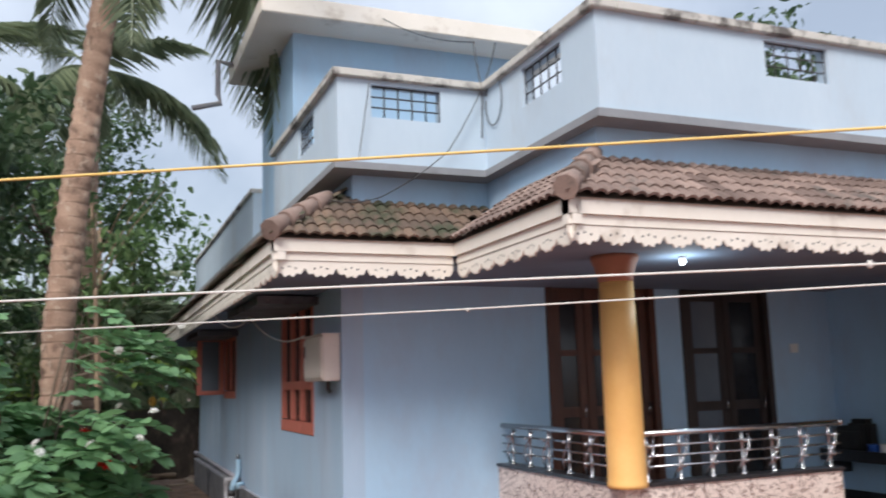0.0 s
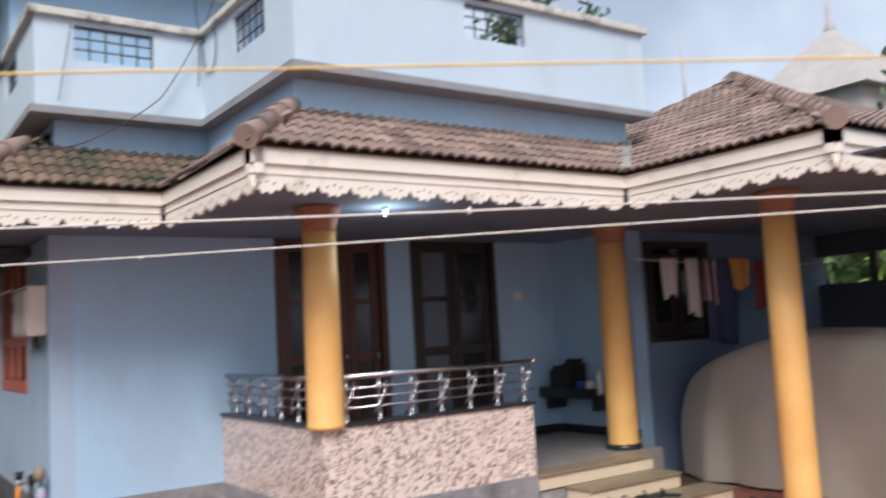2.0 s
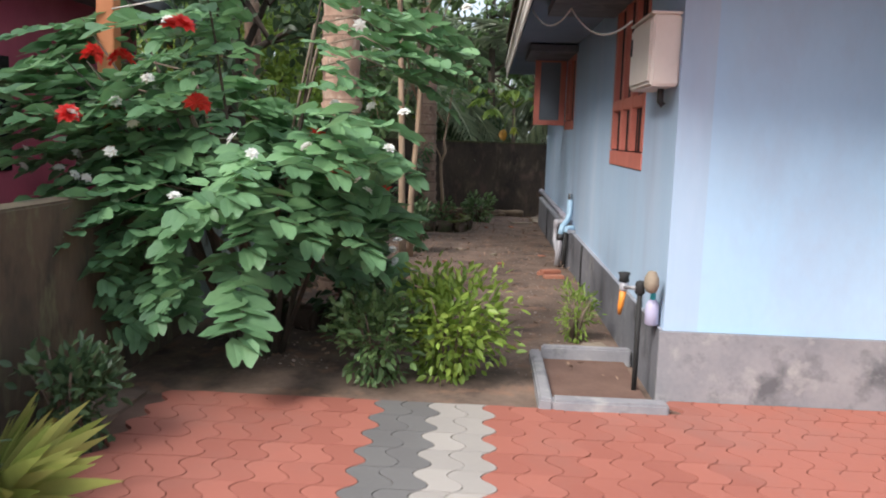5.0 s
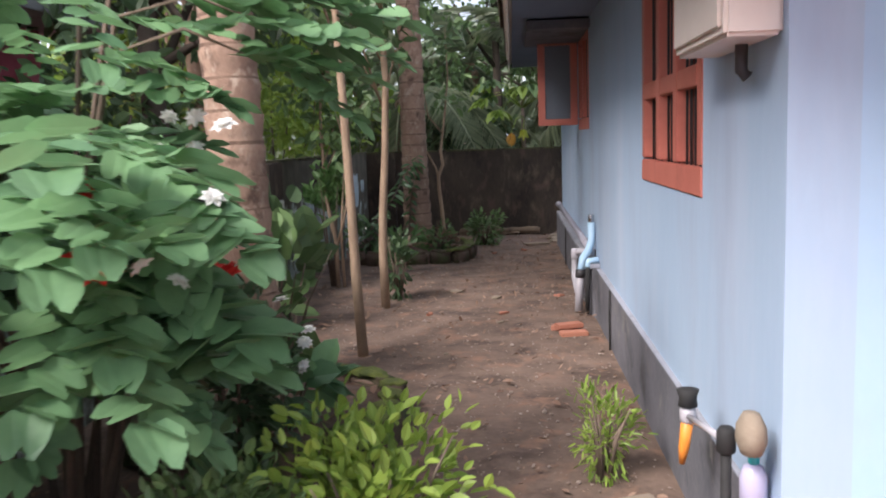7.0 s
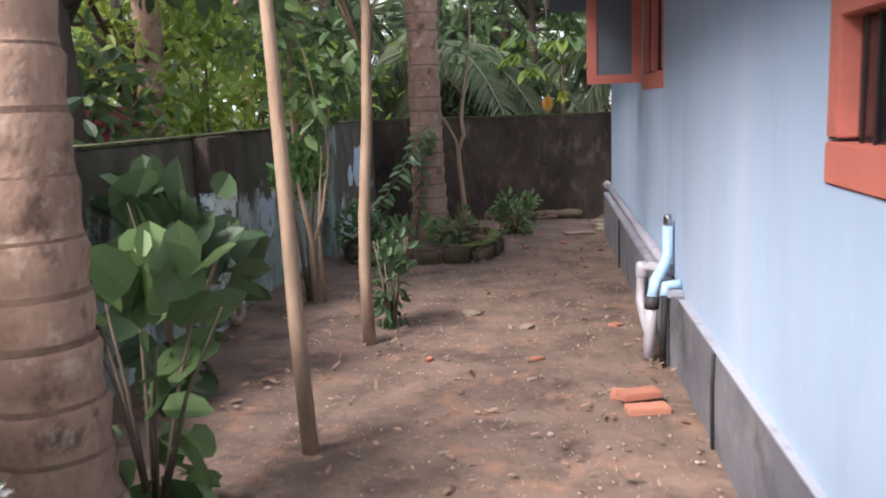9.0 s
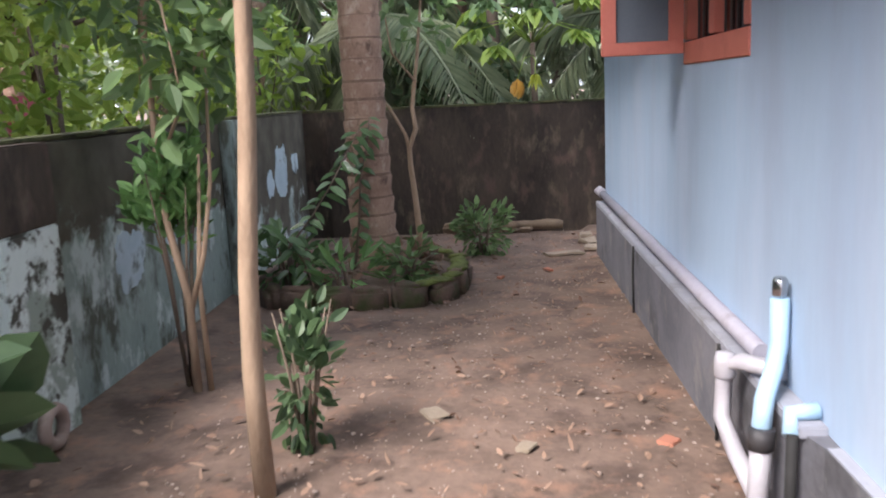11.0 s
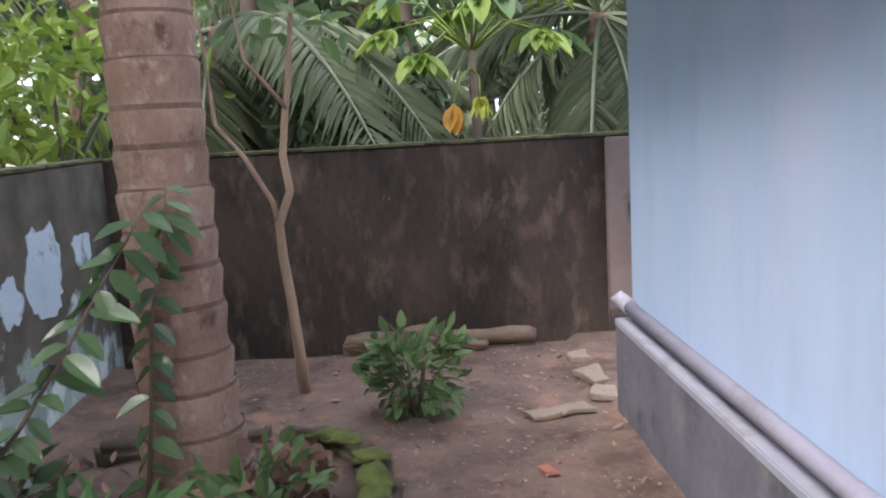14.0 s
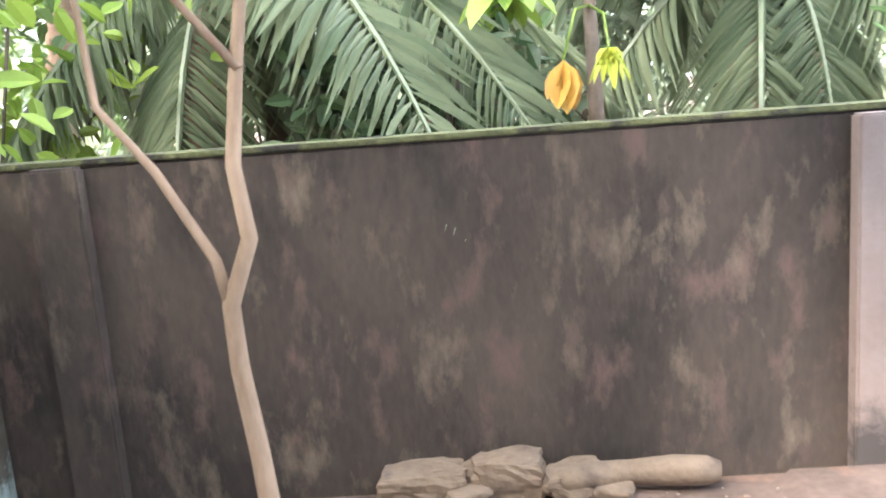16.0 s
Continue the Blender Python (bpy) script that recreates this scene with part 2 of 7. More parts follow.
MOSSWALL = material("mossy_brown_plaster", (0.055, 0.04, 0.028), (0.12, 0.088, 0.056), 0.95, 3, 26, 0.7, spots=[(0.03, 0.026, 0.02), (0.15, 0.15, 0.08)], spot_scale=2.4, spot_edge=(0.52, 0.66), stretch=(1, 1, 0.4))
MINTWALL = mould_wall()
WHITEDIRT = material("mould_streaked_whitewash", (0.55, 0.56, 0.54), (0.68, 0.69, 0.68), 0.95, 2.2, 26, 0.4, spots=[(0.05, 0.05, 0.045), (0.10, 0.09, 0.075)], spot_scale=1.6, spot_edge=(0.52, 0.60), stretch=(1, 1, 0.3))
FLAKED = material("flaking_white_plaster", (0.60, 0.70, 0.66), (0.74, 0.82, 0.79), 0.9, 3, 30, 0.3, spots=[(0.30, 0.36, 0.31), (0.07, 0.07, 0.055)], spot_scale=3.2, spot_edge=(0.52, 0.58))
PILMINT = material("streaked_mint_pilaster", (0.20, 0.27, 0.25), (0.34, 0.42, 0.39), 0.95, 2.5, 28, 0.4, spots=[(0.045, 0.045, 0.035), (0.12, 0.13, 0.10)], spot_scale=2.4, spot_edge=(0.5, 0.6), stretch=(1, 1, 0.3))
BLUEFLAKE = material("flaked_pale_blue_plaster", (0.36, 0.47, 0.53), (0.50, 0.60, 0.64), 0.9, 4, 30, 0.3, spots=[(0.16, 0.19, 0.19)], spot_scale=4, spot_edge=(0.55, 0.66))
WALLTOP = material("mossy_wall_top", (0.05, 0.058, 0.025), (0.17, 0.175, 0.075), 0.95, 6, 50, 0.8, spots=[(0.04, 0.036, 0.026)], spot_scale=5, spot_edge=(0.5, 0.6))
PLASTERPINK = material("pinkish_bare_pilaster", (0.30, 0.22, 0.185), (0.40, 0.31, 0.27), 0.9, 3, 30, 0.3, spots=[(0.09, 0.075, 0.065)], spot_scale=1.6, spot_edge=(0.5, 0.62))
MOSSBRICK = material("mossy_laterite_edging", (0.06, 0.045, 0.033), (0.15, 0.095, 0.07), 0.95, 5, 40, 0.8, objrand=True, spots=[(0.05, 0.065, 0.02)], spot_scale=3, spot_edge=(0.47, 0.6))
MOSSGREEN = material("bright_cushion_moss", (0.04, 0.058, 0.014), (0.145, 0.17, 0.035), 0.95, 9, 70, 1.0)
BRICK = material("red_brick", (0.36, 0.14, 0.09), (0.46, 0.20, 0.13), 0.9, 8, 60, 0.3, objrand=True)
PVC = material("white_pvc_pipe", (0.36, 0.35, 0.38), (0.46, 0.45, 0.48), 0.4, 4, 50, 0.03, spots=[(0.40, 0.36, 0.35)], spot_scale=4, spot_edge=(0.55, 0.75))
PVCBLUE = material("pale_blue_pvc_pipe", (0.33, 0.53, 0.70), (0.42, 0.61, 0.76), 0.4, 4, 50, 0.03)
BOXPAINT = material("cream_meter_box_paint", (0.66, 0.58, 0.52), (0.73, 0.65, 0.59), 0.5, 3, 40, 0.04, spots=[(0.52, 0.43, 0.36)], spot_scale=5, spot_edge=(0.62, 0.75))
BARK = material("palm_bark", (0.22, 0.132, 0.095), (0.41, 0.28, 0.205), 0.95, 5, 45, 0.8, spots=[(0.13, 0.082, 0.06), (0.44, 0.34, 0.265)], spot_scale=6, spot_edge=(0.55, 0.66), stretch=(1, 1, 0.7))
SCAR = material("palm_leaf_scar", (0.13, 0.082, 0.06), (0.27, 0.175, 0.125), 0.95, 9, 60, 0.6)
SAPBARK = material("pale_sapling_bark", (0.24, 0.165, 0.11), (0.40, 0.285, 0.195), 0.9, 9, 60, 0.6, stretch=(1, 1, 0.4))
TWIG = material("grey_brown_bark", (0.12, 0.09, 0.065), (0.22, 0.165, 0.125), 0.95, 6, 50, 0.4)
DARKBARK = material("dark_tree_bark", (0.055, 0.042, 0.033), (0.11, 0.085, 0.065), 0.95, 4, 40, 0.5)
LEAFBIG = leafy("broad_shrub_leaf", (0.06, 0.15, 0.08), (0.25, 0.45, 0.215))
LEAFDK = leafy("dark_tree_leaf", (0.03, 0.065, 0.032), (0.11, 0.18, 0.08))
LEAFMID = leafy("mid_green_leaf", (0.06, 0.115, 0.05), (0.20, 0.32, 0.12))
LEAFYOUNG = leafy("fresh_green_leaf", (0.08, 0.19, 0.06), (0.22, 0.40, 0.14))
LEAFYEL = leafy("yellow_green_leaf", (0.13, 0.24, 0.035), (0.34, 0.46, 0.09))
LEAFPALM = leafy("palm_leaflet", (0.12, 0.17, 0.10), (0.36, 0.41, 0.26), 0.4, 0.4)
LEAFBLADE = leafy("striped_blade_leaf", (0.16, 0.24, 0.04), (0.50, 0.48, 0.16))
# Distance haze is put into this leaf colour, paler and greyer than the others.
LEAFHAZE = leafy("haze_tinted_far_leaf", (0.20, 0.26, 0.17), (0.42, 0.48, 0.34), 0.6, 0.4)
LEAFGLOSS = leafy("glossy_creeper_leaf", (0.05, 0.10, 0.045), (0.15, 0.25, 0.11), 0.16, 0.2)
PETALRED = leafy("red_petal", (0.62, 0.02, 0.02), (0.80, 0.06, 0.05), 0.5, 0.25)
PETALWHITE = leafy("white_petal", (0.80, 0.80, 0.76), (0.88, 0.88, 0.85), 0.5, 0.3)
PINKWALL = material("magenta_pink_wall", (0.42, 0.075, 0.12), (0.50, 0.11, 0.16), 0.8, 1.2, 25, 0.08, spots=[(0.33, 0.07, 0.10)], spot_scale=0.8, spot_edge=(0.5, 0.75))
MAUVEWALL = material("faded_mauve_wall", (0.40, 0.22, 0.27), (0.50, 0.30, 0.34), 0.85, 1.2, 25, 0.08, spots=[(0.28, 0.17, 0.19)], spot_scale=1.0, spot_edge=(0.5, 0.7))
POSTPAINT = material("rust_orange_post_paint", (0.42, 0.15, 0.06), (0.52, 0.21, 0.09), 0.7, 4, 40, 0.1)
TARP = material("taupe_car_cover", (0.45, 0.40, 0.34), (0.53, 0.475, 0.41), 0.75, 1.5, 90, 0.25)
NAVY = material("navy_sheet", (0.045, 0.05, 0.07), (0.07, 0.077, 0.10), 0.6, 2, 60, 0.1)
ROPEW = material("white_rope", (0.62, 0.58, 0.54), (0.72, 0.68, 0.64), 0.8, 20, 200, 0.1)
ROPEY = material("yellow_rope", (0.72, 0.48, 0.14), (0.80, 0.58, 0.22), 0.8, 20, 200, 0.1)
RUBBER = material("black_rubber", (0.012, 0.012, 0.012), (0.025, 0.025, 0.025), 0.8, 8, 80, 0.1)
ROOM = material("dim_room_plaster", (0.18, 0.18, 0.18), (0.24, 0.24, 0.24), 0.9, 2, 30, 0.05)
CLOTHW = material("white_cloth", (0.45, 0.43, 0.43), (0.55, 0.53, 0.53), 0.9, 4, 80, 0.2)
CLOTHO = material("orange_cloth", (0.50, 0.22, 0.06), (0.60, 0.30, 0.10), 0.9, 4, 80, 0.2)
CLOTHN = material("navy_cloth", (0.03, 0.04, 0.09), (0.05, 0.06, 0.13), 0.9, 4, 80, 0.2)
CLOTHP = material("dusty_pink_cloth", (0.36, 0.22, 0.20), (0.44, 0.28, 0.26), 0.9, 4, 80, 0.2)
CLOTHR = material("dark_red_cloth", (0.18, 0.03, 0.03), (0.26, 0.05, 0.05), 0.9, 4, 80, 0.2)
PLASTICBLUE = material("blue_plastic", (0.02, 0.08, 0.35), (0.03, 0.11, 0.42), 0.35, 5, 60, 0.0)
PLASTICORANGE = material("orange_plastic", (0.75, 0.22, 0.03), (0.82, 0.30, 0.05), 0.4, 5, 60, 0.0)
CERAMIC = material("white_ceramic", (0.72, 0.72, 0.72), (0.8, 0.8, 0.8), 0.25, 5, 60, 0.0)
RUBBLE = material("ochre_broken_masonry", (0.15, 0.105, 0.07), (0.27, 0.20, 0.138), 0.95, 5, 40, 0.6, spots=[(0.13, 0.095, 0.07)], spot_scale=5, spot_edge=(0.5, 0.64))
STONE = material("pale_stone_slab", (0.20, 0.16, 0.118), (0.32, 0.265, 0.20), 0.9, 5, 40, 0.4, spots=[(0.24, 0.19, 0.14)], spot_scale=3, spot_edge=(0.5, 0.66))
DRYLEAF = leafy("dry_fallen_leaf", (0.12, 0.06, 0.04), (0.36, 0.24, 0.17), 0.8, 0.1)
PEBBLE = material("pale_pebble", (0.20, 0.14, 0.11), (0.40, 0.33, 0.28), 0.9, 8, 60, 0.2, island=True)


# ---------------------------------------------------------------- mesh helpers
def box(bm, x0, y0, z0, x1, y1, z1, bevel=0.0):
    r = bmesh.ops.create_cube(bm, size=1.0)
    vs = r["verts"]
    for v in vs:
        v.co = Vector(((x0 + x1) / 2 + v.co.x * (x1 - x0), (y0 + y1) / 2 + v.co.y * (y1 - y0), (z0 + z1) / 2 + v.co.z * (z1 - z0)))
    if bevel:
        es = list({e for v in vs for e in v.link_edges})
        bmesh.ops.bevel(bm, geom=es, offset=bevel, segments=2, affect="EDGES")
    return bm


def boxes(*items, bevel=0.0):
    bm = bmesh.new()
    for it in items:
        box(bm, *it, bevel=bevel)
    return bm


def tube(bm, pts, radii, seg=8, cap=True):
    """A round bar along a line of points."""
    pts = [Vector(p) for p in pts]
    if not isinstance(radii, (list, tuple)):
        radii = [radii] * len(pts)
    rings = []
    side = None
    for i, p in enumerate(pts):
        d = (pts[min(i + 1, len(pts) - 1)] - pts[max(i - 1, 0)]).normalized()
        if side is None:
            side = d.orthogonal().normalized()
        side = (side - d * side.dot(d)).normalized()
        up = d.cross(side)
        rings.append([bm.verts.new(p + radii[i] * (math.cos(2 * math.pi * k / seg) * side + math.sin(2 * math.pi * k / seg) * up)) for k in range(seg)])
    for a, b in zip(rings, rings[1:]):
        for k in range(seg):
            f = bm.faces.new((a[k], a[(k + 1) % seg], b[(k + 1) % seg], b[k]))
            f.smooth = True
    if cap:
        bm.faces.new(rings[0][::-1])
        bm.faces.new(rings[-1])
    return bm


def rod(pts, radii, seg=8):
    return tube(bmesh.new(), pts, radii, seg)


def lathe(profile, seg=20, at=(0, 0)):
    """A turned body from (radius, height) pairs."""
    bm = bmesh.new()
    rings = [[bm.verts.new((at[0] + r * math.cos(2 * math.pi * k / seg), at[1] + r * math.sin(2 * math.pi * k / seg), z)) for k in range(seg)] for r, z in profile]
    for a, b in zip(rings, rings[1:]):
        for k in range(seg):
            f = bm.faces.new((a[k], a[(k + 1) % seg], b[(k + 1) % seg], b[k]))
            f.smooth = True
    bm.faces.new(rings[0][::-1])
    bm.faces.new(rings[-1])
    return bm


def prism(bm, outline, axis, lo, hi):
    """An outline of (a, b) pairs drawn along an axis: x uses (y, z), y uses (x, z), z uses (x, y)."""
    def put(a, b, c):
        return {"x": (c, a, b), "y": (a, c, b), "z": (a, b, c)}[axis]
    lower = [bm.verts.new(put(a, b, lo)) for a, b in outline]
    upper = [bm.verts.new(put(a, b, hi)) for a, b in outline]
    k = len(outline)
    bm.faces.new(lower[::-1])
    bm.faces.new(upper)
    for i in range(k):
        bm.faces.new((lower[i], lower[(i + 1) % k], upper[(i + 1) % k], upper[i]))
    bmesh.ops.recalc_face_normals(bm, faces=bm.faces[:])
    return bm


def mesh_of(name, bm, mat):
    me = bpy.data.meshes.new(name)
    bm.to_mesh(me)
    bm.free()
    me.materials.append(mat)
    return me


def part(name, bm, mat, parent, label=""):
    ob = new(name, mesh_of(name, bm, mat) if isinstance(bm, bmesh.types.BMesh) else bm)
    ob.parent = parent
    return tagged(ob, label)


def thing(name, bm, mat, label, category, group="", kind=""):
    return tagged(new(name, mesh_of(name, bm, mat)), label, category, group, kind)


def holder(name, x, y, z, label, category, group="", kind=""):
    ob = new(name)
    ob.empty_display_size = 0.1
    ob.location = (x, y, z)
    return tagged(ob, label, category, group, kind)


def under(name, bm, mat, parent, label=""):
    """A part given in world places, under a holder that stands at its base."""
    bm.transform(Matrix.Translation(-parent.location))
    return part(name, bm, mat, parent, label)


def structure(name, bm, mat, label, category="wall"):
    return thing(name, bm, mat, label, category, "", "structure")


def pierced(axis, a0, a1, z0, z1, d0, d1, holes):
    """A wall along x or y from a0 to a1 with rectangular holes (a0, a1, z0, z1) through it; d0 to d1 is its thickness."""
    bm = bmesh.new()
    def put(p0, p1, q0, q1):
        if p1 - p0 > 1e-4 and q1 - q0 > 1e-4:
            box(bm, *((p0, d0, q0, p1, d1, q1) if axis == "x" else (d0, p0, q0, d1, p1, q1)))
    cur = a0
    for h0, h1, hz0, hz1 in sorted(holes):
        put(cur, h0, z0, z1)
        put(h0, h1, z0, hz0)
        put(h0, h1, hz1, z1)
        cur = h1
    put(cur, a1, z0, z1)
    bmesh.ops.remove_doubles(bm, verts=bm.verts[:], dist=1e-4)
    return bm


def raw_mesh(name, verts, faces, mat, smooth=False):
    me = bpy.data.meshes.new(name)
    me.from_pydata([tuple(v) for v in verts], [], faces)
    me.materials.append(mat)
    if smooth:
        me.polygons.foreach_set("use_smooth", [True] * len(me.polygons))
    me.update()
    return me


# ---------------------------------------------------------------- ground and paving
def gz(y):
    """The yard falls a little towards its end wall."""
    return -0.07 * min(1.0, max(0.0, (y - 5.5) / 5.5))


def ground():
    n = 120
    verts, faces = [], []
    xs = np.concatenate([np.array([-600, -200, -80, -40, -20]), np.linspace(-8, 2, n), np.array([6, 12, 20, 40, 80, 200, 600])])
    ys = np.concatenate([np.array([-600, -200, -80, -40, -20, -12, -6, -2]), np.linspace(-0.5, 14, 150), np.array([18, 25, 40, 80, 200, 600])])
    for y in ys:
        for x in xs:
            inside = -3.3 < x < -0.05 and 0.1 < y < 12.6
            z = 0.02 * noise.noise((x * 1.3, y * 1.3, 0.0)) + 0.008 * noise.noise((x * 6, y * 6, 2.0)) - 0.012 + gz(y) if inside else -0.03 if y < 12.6 else -0.12
            verts.append((x, y, z))
    w = len(xs)
    for j in range(len(ys) - 1):
        for i in range(w - 1):
            faces.append((j * w + i, j * w + i + 1, (j + 1) * w + i + 1, (j + 1) * w + i))
    return tagged(new("ground", raw_mesh("ground", verts, faces, SOIL, True)), "bare brown trodden earth with litter", "ground", "", "structure")


ground()
structure("paving_bed", boxes((-3.05, -13, -0.2, 9.5, -0.33, -0.022), (0.03, -0.33, -0.2, 9.5, -0.03, -0.022)), JOINT, "sandy bed under the red pavers", "paving")

# ---------------------------------------------------------------- house shell
FLOOR, EAVE = 0.42, 2.72
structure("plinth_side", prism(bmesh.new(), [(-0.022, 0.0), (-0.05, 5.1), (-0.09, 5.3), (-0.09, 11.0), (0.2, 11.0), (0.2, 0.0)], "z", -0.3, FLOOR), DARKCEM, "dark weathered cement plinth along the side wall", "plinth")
structure("plinth_front", boxes((-0.024, -0.03, -0.3, 1.48, 0.0, FLOOR - 0.002), (1.48, -2.11, -0.3, 3.55, 0.0, FLOOR - 0.002)), CEMENT, "mottled grey cement plinth under the front wall", "plinth")
structure("floor_verandah", boxes((1.5, -2.1, FLOOR - 0.02, 3.56, 0.0, FLOOR), (3.56, -1.9, -0.2, 5.4, -1.3, FLOOR), (3.56, -1.3, -0.2, 5.75, 0.0, FLOOR)), FLOORGREY, "grey polished verandah floor", "floor")
structure("wall_side", pierced("y", 0.0, 10.98, FLOOR, 3.0, 0.0, 0.2, [(1.07, 2.65, 1.33, 2.72), (6.16, 7.40, 1.66, 2.72)]), SIDEBLUE, "light blue painted side wall of the house")
structure("wall_front", pierced("x", 0.2, 5.75, FLOOR, 3.0, 0.0, 0.2, [(2.08, 3.36, FLOOR + 0.02, 2.80), (3.69, 4.86, FLOOR + 0.02, 2.80)]), BLUE, "light blue painted front wall of the house")
structure("wall_wing", boxes((5.75, -1.3, -0.1, 5.95, 0.2, 3.0)), BLUE, "light blue wing wall beside the verandah")
structure("wall_wing_front", pierced("x", 5.95, 9.6, -0.1, 3.0, -1.3, -1.1, [(6.0, 7.1, 1.45, 2.6)]), SHADEDBLUE, "blue wing wall facing the car porch with the porch shade in its colour")
structure("wall_rear", boxes((0.2, 10.78, 0.0, 9.6, 10.98, 3.0)), BLUE, "light blue rear wall of the house")
structure("wall_far_side", boxes((9.4, -1.1, 0.0, 9.6, 10.78, 3.0)), BLUE, "light blue far wall of the house")
structure("wall_room", boxes((3.5, 0.2, 0.0, 3.6, 10.78, 3.0), (0.2, 4.5, 0.0, 3.5, 4.6, 3.0), (3.6, 3.0, 0, 9.4, 3.1, 3.0)), ROOM, "plain plastered walls inside the dim rooms")
structure("floor_house", boxes((0.2, 0.2, 0.3, 9.4, 10.78, FLOOR)), FLOORGREY, "grey floor of the rooms", "floor")
structure("skirting_verandah", boxes((3.6, -0.012, FLOOR, 5.75, 0.0, FLOOR + 0.1), (5.738, -1.3, FLOOR, 5.75, -0.012, FLOOR + 0.1)), BLACK, "black skirting along the verandah wall", "skirting")
# eaves slab, also the ceiling of verandah and porch
ceil = bmesh.new()
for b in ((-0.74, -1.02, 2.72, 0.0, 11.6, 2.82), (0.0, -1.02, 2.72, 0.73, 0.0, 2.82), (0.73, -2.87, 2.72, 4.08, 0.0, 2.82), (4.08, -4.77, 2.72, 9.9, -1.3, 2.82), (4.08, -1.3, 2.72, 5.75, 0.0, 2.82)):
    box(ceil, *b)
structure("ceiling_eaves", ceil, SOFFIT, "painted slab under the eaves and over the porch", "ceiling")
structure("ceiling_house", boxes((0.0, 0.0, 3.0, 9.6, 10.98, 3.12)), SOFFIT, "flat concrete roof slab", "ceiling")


# cream fascia with a scalloped lower edge
def fascia(name, p, q, outward, label):
    """p to q on plan; two stepped boards and a scalloped lace board under them."""
    p, q, o = Vector((*p, 0)), Vector((*q, 0)), Vector((*outward, 0))
    length = (q - p).length
    along = (q - p) / length
    base = structure(name, bmesh.new(), CREAM, label, "fascia")
    def slab(a0, a1, z0, z1, t0, t1):
        bm = bmesh.new()
        vs = [bm.verts.new(p + along * a + o * t + Vector((0, 0, z))) for z in (z0, z1) for t in (t0, t1) for a in (a0, a1)]
        for f in ((0, 1, 3, 2), (4, 6, 7, 5), (0, 4, 5, 1), (2, 3, 7, 6), (0, 2, 6, 4), (1, 5, 7, 3)):
            bm.faces.new([vs[i] for i in f])
        bmesh.ops.recalc_face_normals(bm, faces=bm.faces[:])
        return bm
    part("upper_board", slab(0, length, 2.835, 2.94, -0.09, 0.0), CREAM, base)
    part("middle_board", slab(0, length, 2.77, 2.833, -0.09, -0.022), CREAM, base)
    # lace: scallops of two sizes
    step = 0.24
    n = max(1, round(length / step))
    step = length / n
    lace = bmesh.new()
    def low(s):
        u = s / step % 1.0
        big = 0.055 * abs(math.sin(math.pi * u)) ** 0.7
        return 2.705 - big + 0.012 * math.cos(2 * math.pi * 4 * u)
    ss = [length * i / (n * 14) for i in range(n * 14 + 1)]
    fr = [[lace.verts.new(p + along * s + o * t + Vector((0, 0, z))) for s in ss] for t in (-0.03, -0.045) for z in (2.768, 0)]
    for row in (1, 3):
        for s, v in zip(ss, fr[row]):
            v.co.z = low(s)
    for i in range(len(ss) - 1):
        lace.faces.new((fr[0][i], fr[0][i + 1], fr[1][i + 1], fr[1][i]))
        lace.faces.new((fr[2][i], fr[3][i], fr[3][i + 1], fr[2][i + 1]))
        lace.faces.new((fr[1][i], fr[1][i + 1], fr[3][i + 1], fr[3][i]))
    bmesh.ops.recalc_face_normals(lace, faces=lace.faces[:])
    part("lace_board", lace, CREAM, base, "scalloped cream lace board")
    pins = bmesh.new()
    for i in range(n):
        for k in (0.3, 0.5, 0.7):
            s = (i + k) * step
            c = p + along * s + o * -0.0295 + Vector((0, 0, 2.71 + (0.012 if k == 0.5 else 0)))
            a = along * 0.007
            z = Vector((0, 0, 0.007))
            pins.faces.new([pins.verts.new(c + v) for v in (-a - z, a - z, a + z, -a + z)])
    part("pierced_holes", pins, IRON, base, "small dark pierced holes")
    return base


L_FAS = "cream painted eaves fascia with scalloped lace edge"
fascia("fascia_1", (-0.82, 11.6), (-0.82, -1.1), (-1, 0), L_FAS)
fascia("fascia_2", (-0.82, -1.1), (0.65, -1.1), (0, -1), L_FAS)
fascia("fascia_3", (0.65, -1.1), (0.65, -2.95), (-1, 0), L_FAS)
fascia("fascia_4", (0.65, -2.95), (4.0, -2.95), (0, -1), L_FAS)
fascia("fascia_5", (4.0, -2.95), (4.0, -4.85), (-1, 0), L_FAS)
fascia("fascia_6", (4.0, -4.85), (9.9, -4.85), (0, -1), L_FAS)

# ---------------------------------------------------------------- upper floor
for k, b in enumerate(((-0.04, -0.55, 2.9, 0.1, 11.0, 3.66), (0.1, -0.55, 2.9, 1.23, -0.43, 3.66), (1.23, -2.4, 2.9, 1.35, -0.43, 3.66), (1.35, -2.4, 2.9, 4.67, -2.28, 3.66), (4.55, -2.28, 2.9, 4.67, 0.0, 3.66))):
    structure(f"wall_upper_recess_{k + 1}", boxes(b), BLUE, "light blue band of wall under the balcony")
structure("floor_terrace", boxes((-0.22, -0.72, 3.64, 9.6, 10.98, 3.70), (1.2, -2.57, 3.641, 4.73, -0.72, 3.699)), LEDGE, "grey cement terrace slab", "floor")
P0, P1 = 3.66, 4.40
structure("parapet_1", pierced("x", -0.22, 1.15, P0, P1, -0.74, -0.62, [(0.08, 0.72, 4.07, 4.36)]), PALEBLUE, "pale blue weathered terrace parapet with a grille", "parapet")
